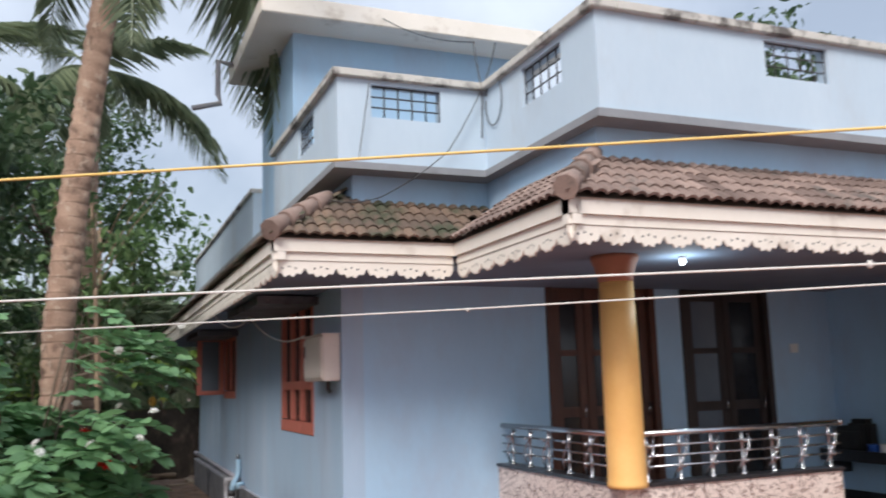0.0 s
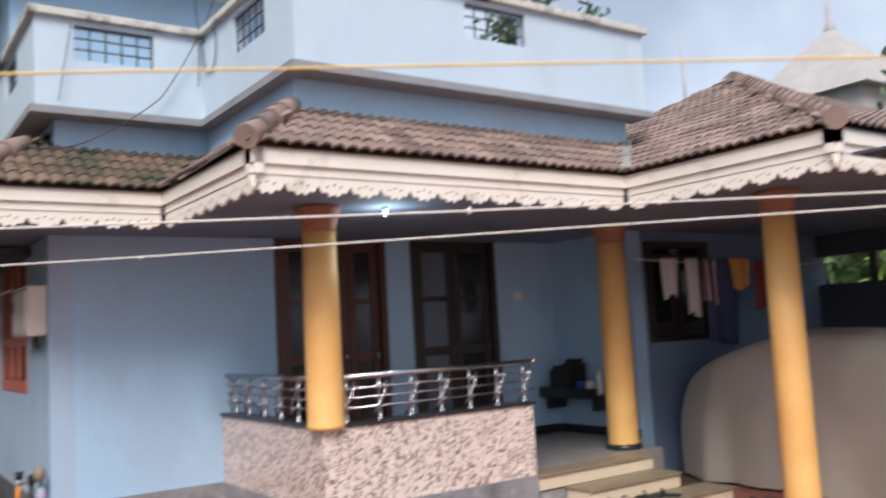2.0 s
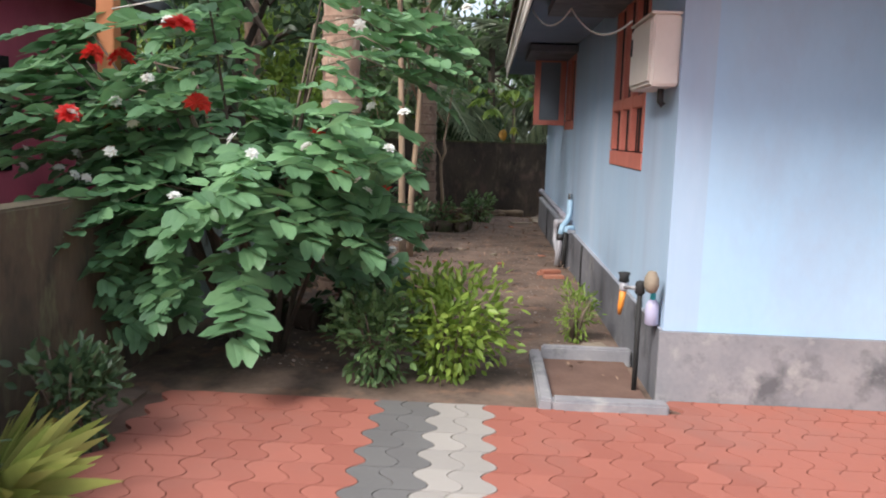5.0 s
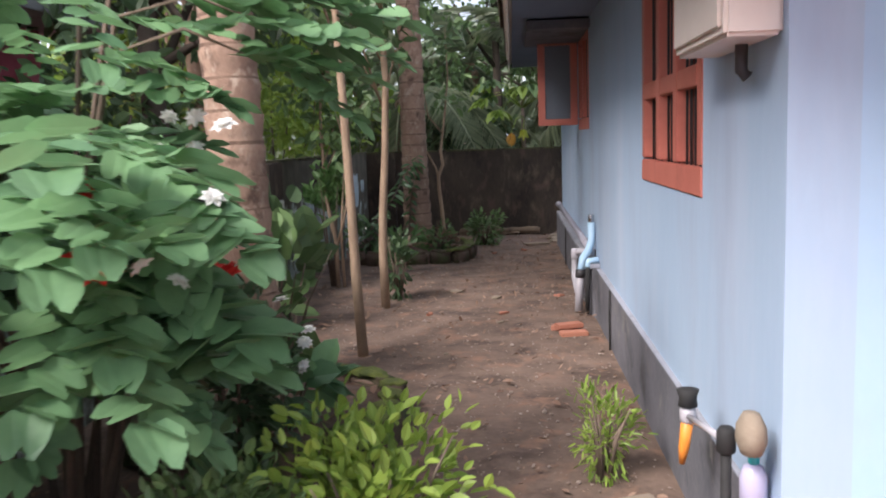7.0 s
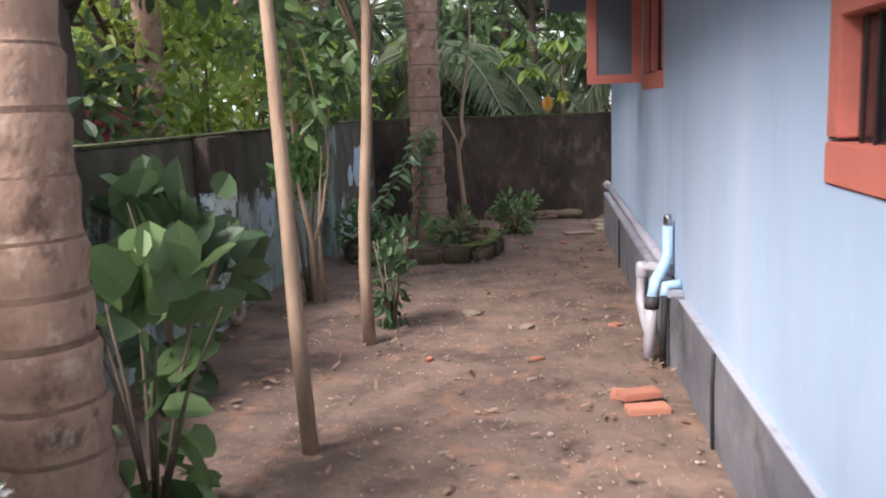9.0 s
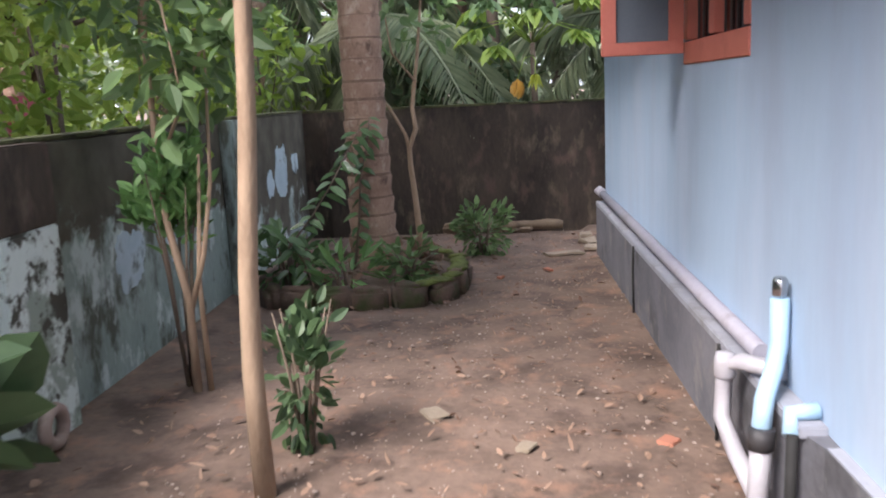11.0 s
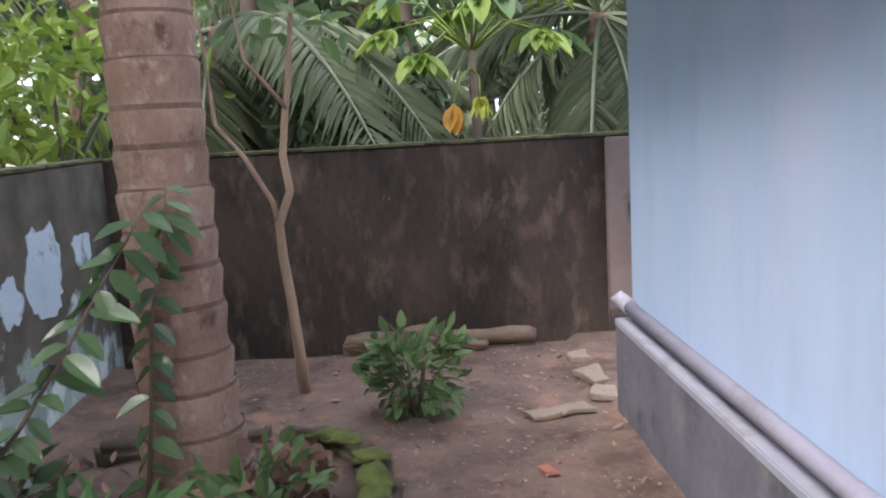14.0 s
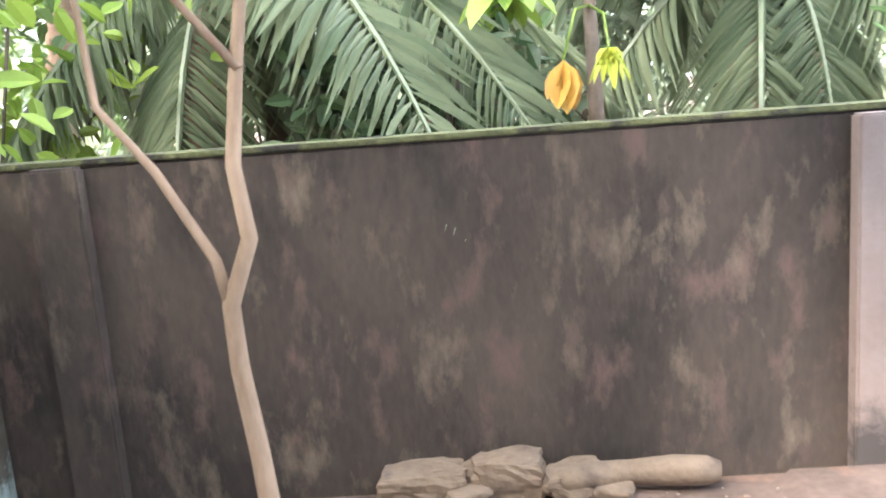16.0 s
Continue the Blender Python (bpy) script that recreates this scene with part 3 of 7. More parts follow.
structure("parapet_2", pierced("y", -2.59, -0.62, P0, P1, 1.15, 1.27, [(-2.10, -1.46, 4.03, 4.35)]), PALEBLUE, "pale blue weathered terrace parapet with a grille", "parapet")
structure("parapet_3", pierced("x", 1.27, 4.75, P0, P1, -2.59, -2.47, [(2.67, 3.31, 4.07, 4.36)]), PALEBLUE, "pale blue weathered terrace parapet with a grille", "parapet")
structure("parapet_4", pierced("y", -0.62, 2.0, P0, P1, -0.22, -0.10, [(0.1, 0.75, 4.05, 4.36)]), PALEBLUE, "pale blue weathered terrace parapet with a grille", "parapet")
structure("parapet_5", boxes((4.63, -2.47, P0, 4.75, 0.6, P1)), PALEBLUE, "pale blue weathered terrace parapet", "parapet")
structure("parapet_6", boxes((-0.12, 3.95, 3.0, 0.0, 10.98, 4.42), (4.75, 0.5, P0, 9.6, 0.6, 4.5), (0.0, 10.86, P0, 9.6, 10.98, 4.42)), PALEBLUE, "pale blue rear terrace parapet", "parapet")
for k, b in enumerate(((-0.27, -0.79, P1, 1.10, -0.58, 4.47), (1.10, -2.64, P1, 1.31, -0.58, 4.47), (1.31, -2.64, P1, 4.80, -2.43, 4.47), (-0.27, -0.58, P1, -0.06, 2.0, 4.47), (4.59, -2.43, P1, 4.80, 0.6, 4.47), (-0.16, 3.95, 4.42, 0.04, 10.98, 4.48), (4.80, 0.46, 4.50, 9.6, 0.64, 4.57))):
    structure(f"coping_{k + 1}", boxes(b, bevel=0.008), COPING, "stained cement coping on the parapets", "coping")
for k, b in enumerate(((-0.26, -0.78, 3.60, 1.11, -0.50, 3.66), (1.11, -2.63, 3.60, 1.30, -0.50, 3.66), (1.30, -2.63, 3.60, 4.79, -2.35, 3.66), (-0.26, -0.50, 3.60, 0.0, 11.0, 3.66))):
    structure(f"ledge_band_{k + 1}", boxes(b), LEDGE, "grey drip ledge below the parapets", "ledge")
structure("wall_upper_room", boxes((0.0, 2.0, 3.7, 2.95, 3.95, 5.92)), BLUE, "light blue stair room wall on the terrace")
structure("roof_slab_upper", boxes((-0.45, 1.5, 5.92, 3.45, 4.0, 6.14), bevel=0.012), CREAM, "cream overhanging roof slab of the stair room", "roof")


def grille(x0, x1, z0, z1, y, along):
    g = holder("grille", 0, 0, 0, "black iron bar grille in the parapet", "grille", "parapet grilles")
    g.location = (x0, y, z0) if along == "x" else (y, x0, z0)
    def bar(a, b):
        w = 0.007
        pts = [(p[0], y, p[1]) if along == "x" else (y, p[0], p[1]) for p in (a, b)]
        return rod(pts, w, 6)
    for k in range(6):
        a = x0 + (x1 - x0) * k / 5
        under("bar", bar((a, z0), (a, z1)), IRON, g)
    for k in range(4):
        z = z0 + 0.006 + (z1 - z0 - 0.012) * k / 3
        under("cross_bar", bar((x0, z), (x1, z)), IRON, g)


grille(0.08, 0.72, 4.07, 4.36, -0.70, "x")
grille(-2.10, -1.46, 4.03, 4.35, 1.19, "y")
grille(2.67, 3.31, 4.07, 4.36, -2.55, "x")
grille(0.1, 0.75, 4.05, 4.36, -0.18, "y")


# ---------------------------------------------------------------- tiled roofs
def tile_mesh(mat):
    """One small clay tile with two rolls, 0.2 wide and 0.2 long, lying along +y upslope."""
    W, L, n = 0.2, 0.21, 9
    verts, faces = [], []
    def h(u):
        return 0.026 * abs(math.sin(2 * math.pi * u)) ** 0.8
    for y, dz in ((0, 0.012), (L, -0.004)):
        for i in range(n):
            verts.append((W * (i / (n - 1) - 0.5), y, h(i / (n - 1)) + dz))
    for i in range(n):
        verts.append((W * (i / (n - 1) - 0.5), 0.002, h(i / (n - 1)) - 0.008))
    for i in range(n - 1):
        faces.append((i, i + 1, n + i + 1, n + i))
        faces.append((2 * n + i, 2 * n + i + 1, i + 1, i))
    return raw_mesh("roof_tile", verts, faces, mat)


TILE_A, TILE_B = tile_mesh(TILE), tile_mesh(OLDTILE)


def slope(roof, origin, along, up, length, rise_len, keep, tile):
    """Rows of tiles on a plane: origin on the eave, along the eave, up the slope; keep(a, s) says where."""
    along, up = Vector(along).normalized(), Vector(up).normalized()
    nrm = along.cross(up)
    rot = Matrix((along, up, nrm)).transposed().to_4x4()
    rows = int(rise_len / 0.16) + 1
    for j in range(rows):
        s = j * 0.16
        cols = int(length / 0.2) + 1
        for i in range(cols):
            a = (i + 0.5) * 0.2
            if a < length + 0.05 and keep(a, s + 0.08):
                o = part("roof_tile", tile, None, roof)
                o.matrix_basis = Matrix.Translation(Vector(origin) + along * a + up * s + nrm * random.uniform(0, 0.006)) @ rot @ pose(0, 0, 0, 0, 0, random.uniform(-1.5, 1.5))


def deck(bm, pts):
    bm.faces.new([bm.verts.new(p) for p in pts])


def hip(roof, p, q, r=0.075):
    """Overlapping half-round hip tiles from p up to q."""
    p, q = Vector(p), Vector(q)
    d = (q - p)
    n = max(1, int(d.length / 0.19))
    for k in range(n):
        a, b = p + d * (k / n), p + d * ((k + 1.25) / n)
        part("hip_tile", rod([a, a + (b - a) * 0.5, b], [r * 1.12, r, r * 0.8], 8), TILE, roof)


TP = 0.50
CP = math.cos(math.atan(0.50))
T34 = math.tan(radians(34))
C34 = math.cos(radians(34))
EZ = 2.955
roof1 = holder("roof_1", -0.1, -0.8, 2.9, "mossy brown clay tile skirt roof above the side eaves", "roof", "", "structure")
roof1.location = (0, 0, 0)
roof2 = holder("roof_2", 0, 0, 0, "brown clay tile skirt roof above the verandah", "roof", "", "structure")
roof3 = holder("roof_3", 0, 0, 0, "brown clay tile hip roof of the car porch", "roof", "", "structure")
RUN = 0.55
# over the plain front wall
slope(roof1, (-0.86, -1.14, EZ), (1, 0, 0), (0, 1, T34), 2.1, RUN / C34 + 0.05, lambda a, s: -0.86 + a > -0.86 + s * C34 - 0.02 and -0.86 + a < 0.68 + s * C34, TILE_B)
# along the side, facing the yard
slope(roof1, (-0.86, 11.6, EZ), (0, -1, 0), (1, 0, T34), 12.8, 0.8, lambda a, s: 11.6 - a > -1.14 + s * C34 and a > 3.0, TILE_B)
# short return, then the long strip over the verandah
slope(roof2, (0.61, -1.14, EZ), (0, -1, 0), (1, 0, T34), 1.85, RUN / C34 + 0.05, lambda a, s: -1.14 - a > -2.99 + s * C34 - 0.02 and a > -s * C34, TILE_A)
slope(roof2, (0.61, -2.99, EZ), (1, 0, 0), (0, 1, T34), 4.2, RUN / C34 + 0.08, lambda a, s: 0.61 + a > 0.61 + s * C34 - 0.02 and 0.61 + a < 3.98 + s * C34, TILE_A)
# porch: hip rising to a ridge
slope(roof3, (3.96, 0.6, EZ), (0, -1, 0), (1, 0, TP), 5.5, 2.72 / CP, lambda a, s: 0.6 - a > -4.89 + s * CP - 0.02 and 0.6 - a < -2.95 + s * CP * 1.2 + (9 if s * CP > 0.62 else 0) and 0.6 - a < 0.6 - s * CP + 0.02, TILE_A)
slope(roof3, (3.96, -4.89, EZ), (1, 0, 0), (0, 1, TP), 6.0, 2.72 / CP, lambda a, s: a > s * CP - 0.02 and a < 5.96 - s * CP, TILE_A)
decks = bmesh.new()
e = EZ - 0.02
deck(decks, [(-0.84, -1.12, e), (0.63, -1.12, e), (1.23, -0.52, e + 0.6 * T34), (-0.04, -0.52, e + 0.6 * T34), (-0.24, -0.52, e + 0.6 * T34)])
deck(decks, [(-0.84, 11.6, e), (-0.84, -1.12, e), (-0.04, -0.32, e + 0.8 * T34), (-0.04, 11.6, e + 0.8 * T34)])
deck(decks, [(0.63, -1.12, e), (0.63, -2.97, e), (1.23, -2.37, e + 0.6 * T34), (1.23, -0.52, e + 0.6 * T34)])
deck(decks, [(0.63, -2.97, e), (3.98, -2.97, e), (4.58, -2.37, e + 0.6 * T34), (1.23, -2.37, e + 0.6 * T34)])
ax, az = 3.98 + 2.73, e + 2.73 * TP
deck(decks, [(3.98, 0.58, e), (3.98, -4.87, e), (ax, -2.15, az)])
deck(decks, [(3.98, -4.87, e), (9.9, -4.87, e), (7.2, -2.15, az), (ax, -2.15, az)])
deck(decks, [(9.9, -4.87, e), (9.9, 0.58, e), (7.2, -2.15, az)])
deck(decks, [(9.9, 0.58, e), (3.98, 0.58, e), (ax, -2.15, az), (7.2, -2.15, az)])
structure("roof_deck", decks, DARKBARK, "dark boards under the roof tiles", "roof deck")
hip(roof1, (-0.86, -1.14, EZ + 0.03), (-0.28, -0.56, EZ + 0.03 + 0.58 * T34))
hip(roof2, (0.61, -2.99, EZ + 0.03), (1.2, -2.4, EZ + 0.03 + 0.59 * T34))
hip(roof3, (3.96, -4.89, EZ + 0.03), (ax, -2.15, az + 0.06))
hip(roof3, (ax, -2.15, az + 0.05), (7.2, -2.15, az + 0.05))
val = bmesh.new()
for s0, s1 in (((3.9, -2.93), (4.6, -2.35)),):
    dz = (s1[1] - s0[1]) * T34
    deck(val, [(s0[0] - 0.02, s0[1] + 0.1, EZ + 0.05), (s0[0] + 0.1, s0[1] - 0.1, EZ + 0.05), (s1[0] + 0.1, s1[1] - 0.08, EZ + dz + 0.08), (s1[0] - 0.06, s1[1] + 0.06, EZ + dz + 0.08)])
bmesh.ops.solidify(val, geom=val.faces[:], thickness=0.01)
structure("valley_gutter", val, COPING, "grey cement valley between two tiled roofs", "gutter")

# ---------------------------------------------------------------- columns
def column(x, y, z0, z1, r):
    c = holder("column", x, y, z0, "round orange-yellow painted column with terracotta head", "column", "front columns")
    h = z1 - z0
    part("shaft", lathe([(r * 1.06, 0.0), (r * 1.07, 0.03), (r * 1.03, 0.05), (r * 1.02, 0.10), (r, h * 0.5), (r * 0.93, h - 0.2)], 28), ORANGE, c)
    part("head", lathe([(r * 0.95, h - 0.2), (r * 0.97, h - 0.16), (r * 1.05, h - 0.12), (r * 1.15, h - 0.07), (r * 1.3, h - 0.03), (r * 1.3, h)], 28), TERRA, c, "terracotta column head")
    return c


column(1.56, -2.04, 1.03, EAVE, 0.138)
col2 = column(5.14, -1.62, FLOOR + 0.001, EAVE, 0.152)
part("base_ring", lathe([(0.185, 0.0), (0.19, 0.02), (0.175, 0.05), (0.166, 0.052)], 24), BLACK, col2, "black stone base ring")
column(4.88, -3.78, -0.03, EAVE, 0.138)

# ---------------------------------------------------------------- verandah parapet and rail
structure("verandah_parapet", boxes((1.5, -2.1, FLOOR, 1.62, -0.0, 1.03), (1.62, -2.1, FLOOR, 3.55, -1.98, 1.03)), GRANITE, "speckled pink and brown stone tiled verandah parapet", "parapet")
structure("parapet_cap", boxes((1.48, -2.12, 1.03, 1.65, 0.0, 1.056), (1.65, -2.12, 1.03, 3.57, -1.95, 1.056), bevel=0.004), BLACK, "black polished stone cap on the parapet", "cap")
rail = holder("steel_railing", 1.56, -2.04, 1.056, "polished steel railing on the verandah parapet", "railing")


def railing(p, q, n):
    p, q = Vector((*p, 0)), Vector((*q, 0))
    d = (q - p)
    for z, r in ((1.40, 0.024), (1.31, 0.009), (1.235, 0.009), (1.16, 0.009)):
        under("handrail" if r > 0.02 else "rail_bar", rod([p + Vector((0, 0, z)), q + Vector((0, 0, z))], r, 10), STEEL, rail)
    for k in range(n):
        c = p + d * ((k + 0.6) / n)
        post = under("baluster", lathe([(0.03, 1.056), (0.03, 1.065), (0.012, 1.075), (0.012, 1.15), (0.024, 1.165), (0.012, 1.18), (0.012, 1.30), (0.024, 1.315), (0.012, 1.33), (0.012, 1.385)], 10, (c.x, c.y)), STEEL, rail)
        lean = d.normalized()
        side = Vector((lean.y, -lean.x, 0)) if abs(lean.y) > 0.5 else Vector((0, -1, 0))
        side = side if side.x <= 0 else -side
        scroll = [c + side * (0.05 * math.sin(math.pi * u)) + Vector((0, 0, 1.07 + 0.30 * u)) - lean * (0.06 * math.cos(math.pi * u)) for u in (0, 0.2, 0.4, 0.6, 0.8, 1.0)]
        under("brace", rod(scroll, [0.009, 0.008, 0.007, 0.007, 0.008, 0.009], 6), STEEL, rail)
        for z in (1.16, 1.235, 1.31):
            kn = lathe([(0.003, z - 0.018), (0.012, z - 0.011), (0.016, z), (0.012, z + 0.011), (0.003, z + 0.018)], 8, (c.x + side.x * 0.045, c.y + side.y * 0.045))
            under("ball_knob", kn, STEEL, rail)


railing((1.56, 0.0), (1.56, -2.04), 6)
railing((1.56, -2.04), (3.62, -2.04), 7)
under("end_ball", lathe([(0.004, 1.372), (0.026, 1.385), (0.032, 1.40), (0.026, 1.42), (0.004, 1.43)], 12, (3.63, -2.04)), STEEL, rail)

# ---------------------------------------------------------------- steps
for k, (x0, x1, y0, z) in enumerate(((3.56, 5.0, -2.12, 0.42), (3.86, 5.02, -2.42, 0.28), (4.0, 5.35, -2.75, 0.14))):
    st = thing("step", boxes((x0, y0, -0.1 if k == 2 else z - 0.14, x1, -1.9 if k == 0 else (-2.12, -2.42)[k - 1], z - 0.025), bevel=0.004), STEPTILE, "beige tiled entrance step with a brown tread", "step", "entrance steps", "structure")
    part("tread", boxes((x0 - 0.01, y0 - 0.02, z - 0.025, x1 + 0.01, -1.9 if k == 0 else (-2.12, -2.42)[k - 1], z + (0.001 if k == 0 else 0)), bevel=0.004), STEPTOP, st, "brown stone tread")
structure("step_core", boxes((3.88, -2.4, -0.1, 4.98, -1.92, 0.13), (3.58, -2.1, -0.1, 4.98, -1.92, 0.27)), CEMENT, "cement core of the entrance steps", "step")


# ---------------------------------------------------------------- windows and doors
def side_window(name, y0, y1, z0, z1, bays, label, rail_z):
    w = holder(name, 0, y0, z0, label, "window", "", "structure")
    f = 0.09
    P = -0.006
    under("sill", boxes((P - 0.003, y0, z0, 0.1, y1, z0 + f + 0.03), bevel=0.005), SALMON, w)
    under("head", boxes((P, y0, z1 - f, 0.1, y1, z1)), SALMON, w)
    for y in (y0, y1 - f):
        under("jamb", boxes((P, y, z0 + f + 0.04, 0.1, y + f, z1 - f), bevel=0.005), SALMON, w)
    gap = (y1 - y0 - 2 * f) / bays
    for k in range(1, bays):
        c = y0 + f + gap * k
        under("mullion", boxes((P - 0.004, c - 0.05, z0 + f + 0.04, 0.1, c + 0.05, z1 - f), bevel=0.005), SALMON, w)
    under("transom", boxes((P - 0.002, y0 + f, rail_z - 0.045, 0.1, y1 - f, rail_z + 0.045), bevel=0.005), SALMON, w)
    for k in range(bays):
        a, b = y0 + f + gap * k, y0 + f + gap * (k + 1)
        for q0, q1 in ((z0 + f, rail_z), (rail_z, z1 - f)):
            under("pane", boxes((0.05, a, q0, 0.056, b, q1)), GLASSDK, w, "dark glass pane")
        for i in range(1, 5):
            yy = a + (b - a) * i / 5
            under("bar", rod([(0.03, yy, z0 + f), (0.03, yy, z1 - f)], 0.006, 6), IRON, w, "black iron bar")
    return w


side_window("window_1", 1.07, 2.65, 1.33, 2.72, 3, "salmon-red painted wooden window with dark panes and bars", 1.83)
w2 = side_window("window_2", 6.16, 7.40, 1.66, 2.72, 2, "salmon-red painted wooden window with an open shutter", 2.62)
sh = under("shutter", boxes((-0.46, 7.33, 1.72, -0.02, 7.37, 1.79), (-0.46, 7.33, 2.6, -0.02, 7.37, 2.67), (-0.46, 7.33, 1.79, -0.38, 7.37, 2.6), (-0.10, 7.33, 1.79, -0.02, 7.37, 2.6), bevel=0.004), SALMON, w2, "open salmon-red glazed shutter")
p = part("shutter_pane", boxes((-0.38, 7.347, 1.79, -0.10, 7.353, 2.6)), GLASSGREY, sh, "hazy grey glass")
p.data.transform(Matrix.Translation(-w2.location))
structure("sunshade", boxes((-0.6, 0.85, 2.62, -0.001, 2.85, 2.70), (-0.6, 5.95, 2.62, -0.001, 7.6, 2.70)), DARKCEM, "dark cement sunshade over a side window", "sunshade")


def front_door(name, x0, x1, z0, z1, leaves, label, wood, glazed):
    d = holder(name, x0, 0, z0, label, "door", "", "structure")
    f = 0.075
    for x in (x0, x1 - f):
        under("jamb", boxes((x, -0.03, z0, x + f, 0.12, z1), bevel=0.006), wood, d)
    under("head", boxes((x0 + f, -0.03, z1 - f, x1 - f, 0.12, z1), bevel=0.006), wood, d)
    under("threshold", boxes((x0 + f, -0.02, z0, x1 - f, 0.12, z0 + 0.05)), wood, d)
    w = (x1 - x0 - 2 * f) / leaves
    for k in range(leaves):
        a, b = x0 + f + w * k + 0.004, x0 + f + w * (k + 1) - 0.004
        lf = under("leaf", boxes((a, 0.03, z0 + 0.055, a + 0.09, 0.075, z1 - f - 0.004), (b - 0.09, 0.03, z0 + 0.055, b, 0.075, z1 - f - 0.004), (a + 0.09, 0.03, z0 + 0.055, b - 0.09, 0.075, z0 + 0.22), (a + 0.09, 0.03, z1 - f - 0.13, b - 0.09, 0.075, z1 - f - 0.004), (a + 0.09, 0.03, z0 + 1.0, b - 0.09, 0.075, z0 + 1.1), (a + 0.09, 0.03, z0 + 1.6, b - 0.09, 0.075, z0 + 1.66), bevel=0.004), wood, d, "panelled wooden leaf")
        for q0, q1 in ((0.22, 1.0), (1.1, 1.6), (1.66, z1 - z0 - f - 0.13)):
            pn = part("panel", boxes((a + 0.085, 0.045, z0 + q0 - 0.005, b - 0.085, 0.06, z0 + q1 + 0.005)), GLASSGREY if glazed and k == 0 else GLASSDK if glazed is not None else wood, lf)
            pn.data.transform(Matrix.Translation(-d.location))
        kn = part("door_handle", rod([(b - 0.05, 0.03, z0 + 1.0), (b - 0.05, -0.01, z0 + 1.0), (b - 0.05, -0.015, z0 + 1.12)], 0.008, 6), STEEL, lf, "steel handle")
        kn.data.transform(Matrix.Translation(-d.location))
    return d


front_door("door_1", 2.08, 3.36, FLOOR + 0.02, 2.80, 3, "dark stained wooden door with narrow glass panes", WOOD, False)
front_door("door_2", 3.69, 4.86, FLOOR + 0.02, 2.80, 2, "very dark wooden double door", DOORDARK, True)
front_door("window_3", 6.0, 7.1, 1.45, 2.6, 2, "dark wooden window facing the car porch", DOORDARK, False).location
bpy.data.objects["window_3"].location.y -= 1.3

# ---------------------------------------------------------------- yard walls
structure("boundary_wall_end", boxes((-3.5, 12.69, -0.3, 3.5, 12.87, 1.40), (-3.05, 12.60, -0.3, -2.83, 12.69, 1.40), bevel=0.012), OLDWALL, "blackened mouldy plaster boundary wall", "boundary wall")
structure("pilaster_end", boxes((0.27, 12.60, -0.3, 0.50, 12.69, 1.39), bevel=0.01), PLASTERPINK, "bare pinkish plaster pilaster on the end wall", "pilaster")
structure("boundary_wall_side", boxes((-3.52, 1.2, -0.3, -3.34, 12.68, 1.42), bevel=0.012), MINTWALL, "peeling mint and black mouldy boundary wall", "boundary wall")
structure("pilaster_side", boxes((-3.338, 6.06, -0.3, -3.22, 6.58, 1.02), bevel=0.01), FLAKED, "flaking white pilaster on the mint boundary wall", "pilaster")
structure("pilaster_far", boxes((-3.338, 9.52, -0.3, -3.22, 9.86, 1.42), bevel=0.01), PILMINT, "pale mint pilaster streaked with dark mould", "pilaster")
structure("pilaster_side_top", boxes((-3.338, 6.06, 1.021, -3.22, 6.58, 1.42), bevel=0.01), OLDWALL, "blackened head of the flaking pilaster", "pilaster")
structure("boundary_wall_middle", boxes((-3.52, -1.74, -0.1, -3.34, 1.19, 1.12), bevel=0.012), MOSSWALL, "mossy brown bare plaster boundary wall behind the shrub", "boundary wall")
structure("boundary_wall_front", boxes((-3.52, -9.0, -0.1, -3.34, -1.75, 1.2), bevel=0.012), WHITEDIRT, "white limewashed wall streaked with black mould", "boundary wall")
structure("wall_top_moss", boxes((-3.5, 12.68, 1.40, 3.5, 12.88, 1.425), (-3.53, 1.2, 1.42, -3.33, 12.68, 1.44), bevel=0.006), WALLTOP, "thin moss along the boundary wall top", "wall top")


# ---------------------------------------------------------------- small fixtures on the house
mb = holder("meter_box", -0.1, 0.45, 1.86, "cream painted metal electricity meter box on the wall", "meter box")
under("body", boxes((-0.165, 0.04, 1.86, -0.001, 0.76, 2.27), bevel=0.012), BOXPAINT, mb)
under("door", boxes((-0.177, 0.07, 1.89, -0.165, 0.73, 2.24), bevel=0.004), BOXPAINT, mb)
under("latch", boxes((-0.187, 0.66, 2.08, -0.177, 0.69, 2.19), bevel=0.003), IRON, mb, "black latch")
under("hood", boxes((-0.18, 0.03, 2.27, -0.001, 0.77, 2.285), bevel=0.004), BOXPAINT, mb)
under("conduit", rod([(-0.05, 0.3, 1.865), (-0.05, 0.3, 1.78), (-0.03, 0.3, 1.76)], 0.02, 8), IRON, mb, "black cable gland")


def wire(name, pts, r, mat, label, sag=0.0, n=14):
    """A hanging cord through the given points, each span sagging a little."""
    out = []
    for p, q in zip(pts, pts[1:]):
        p, q = Vector(p), Vector(q)
        for k in range(n):
            u = k / n
            out.append(p.lerp(q, u) - Vector((0, 0, sag * 4 * u * (1 - u))))
    out.append(Vector(pts[-1]))
    return thing(name, rod(out, r, 6), mat, label, name.replace("_", " "))


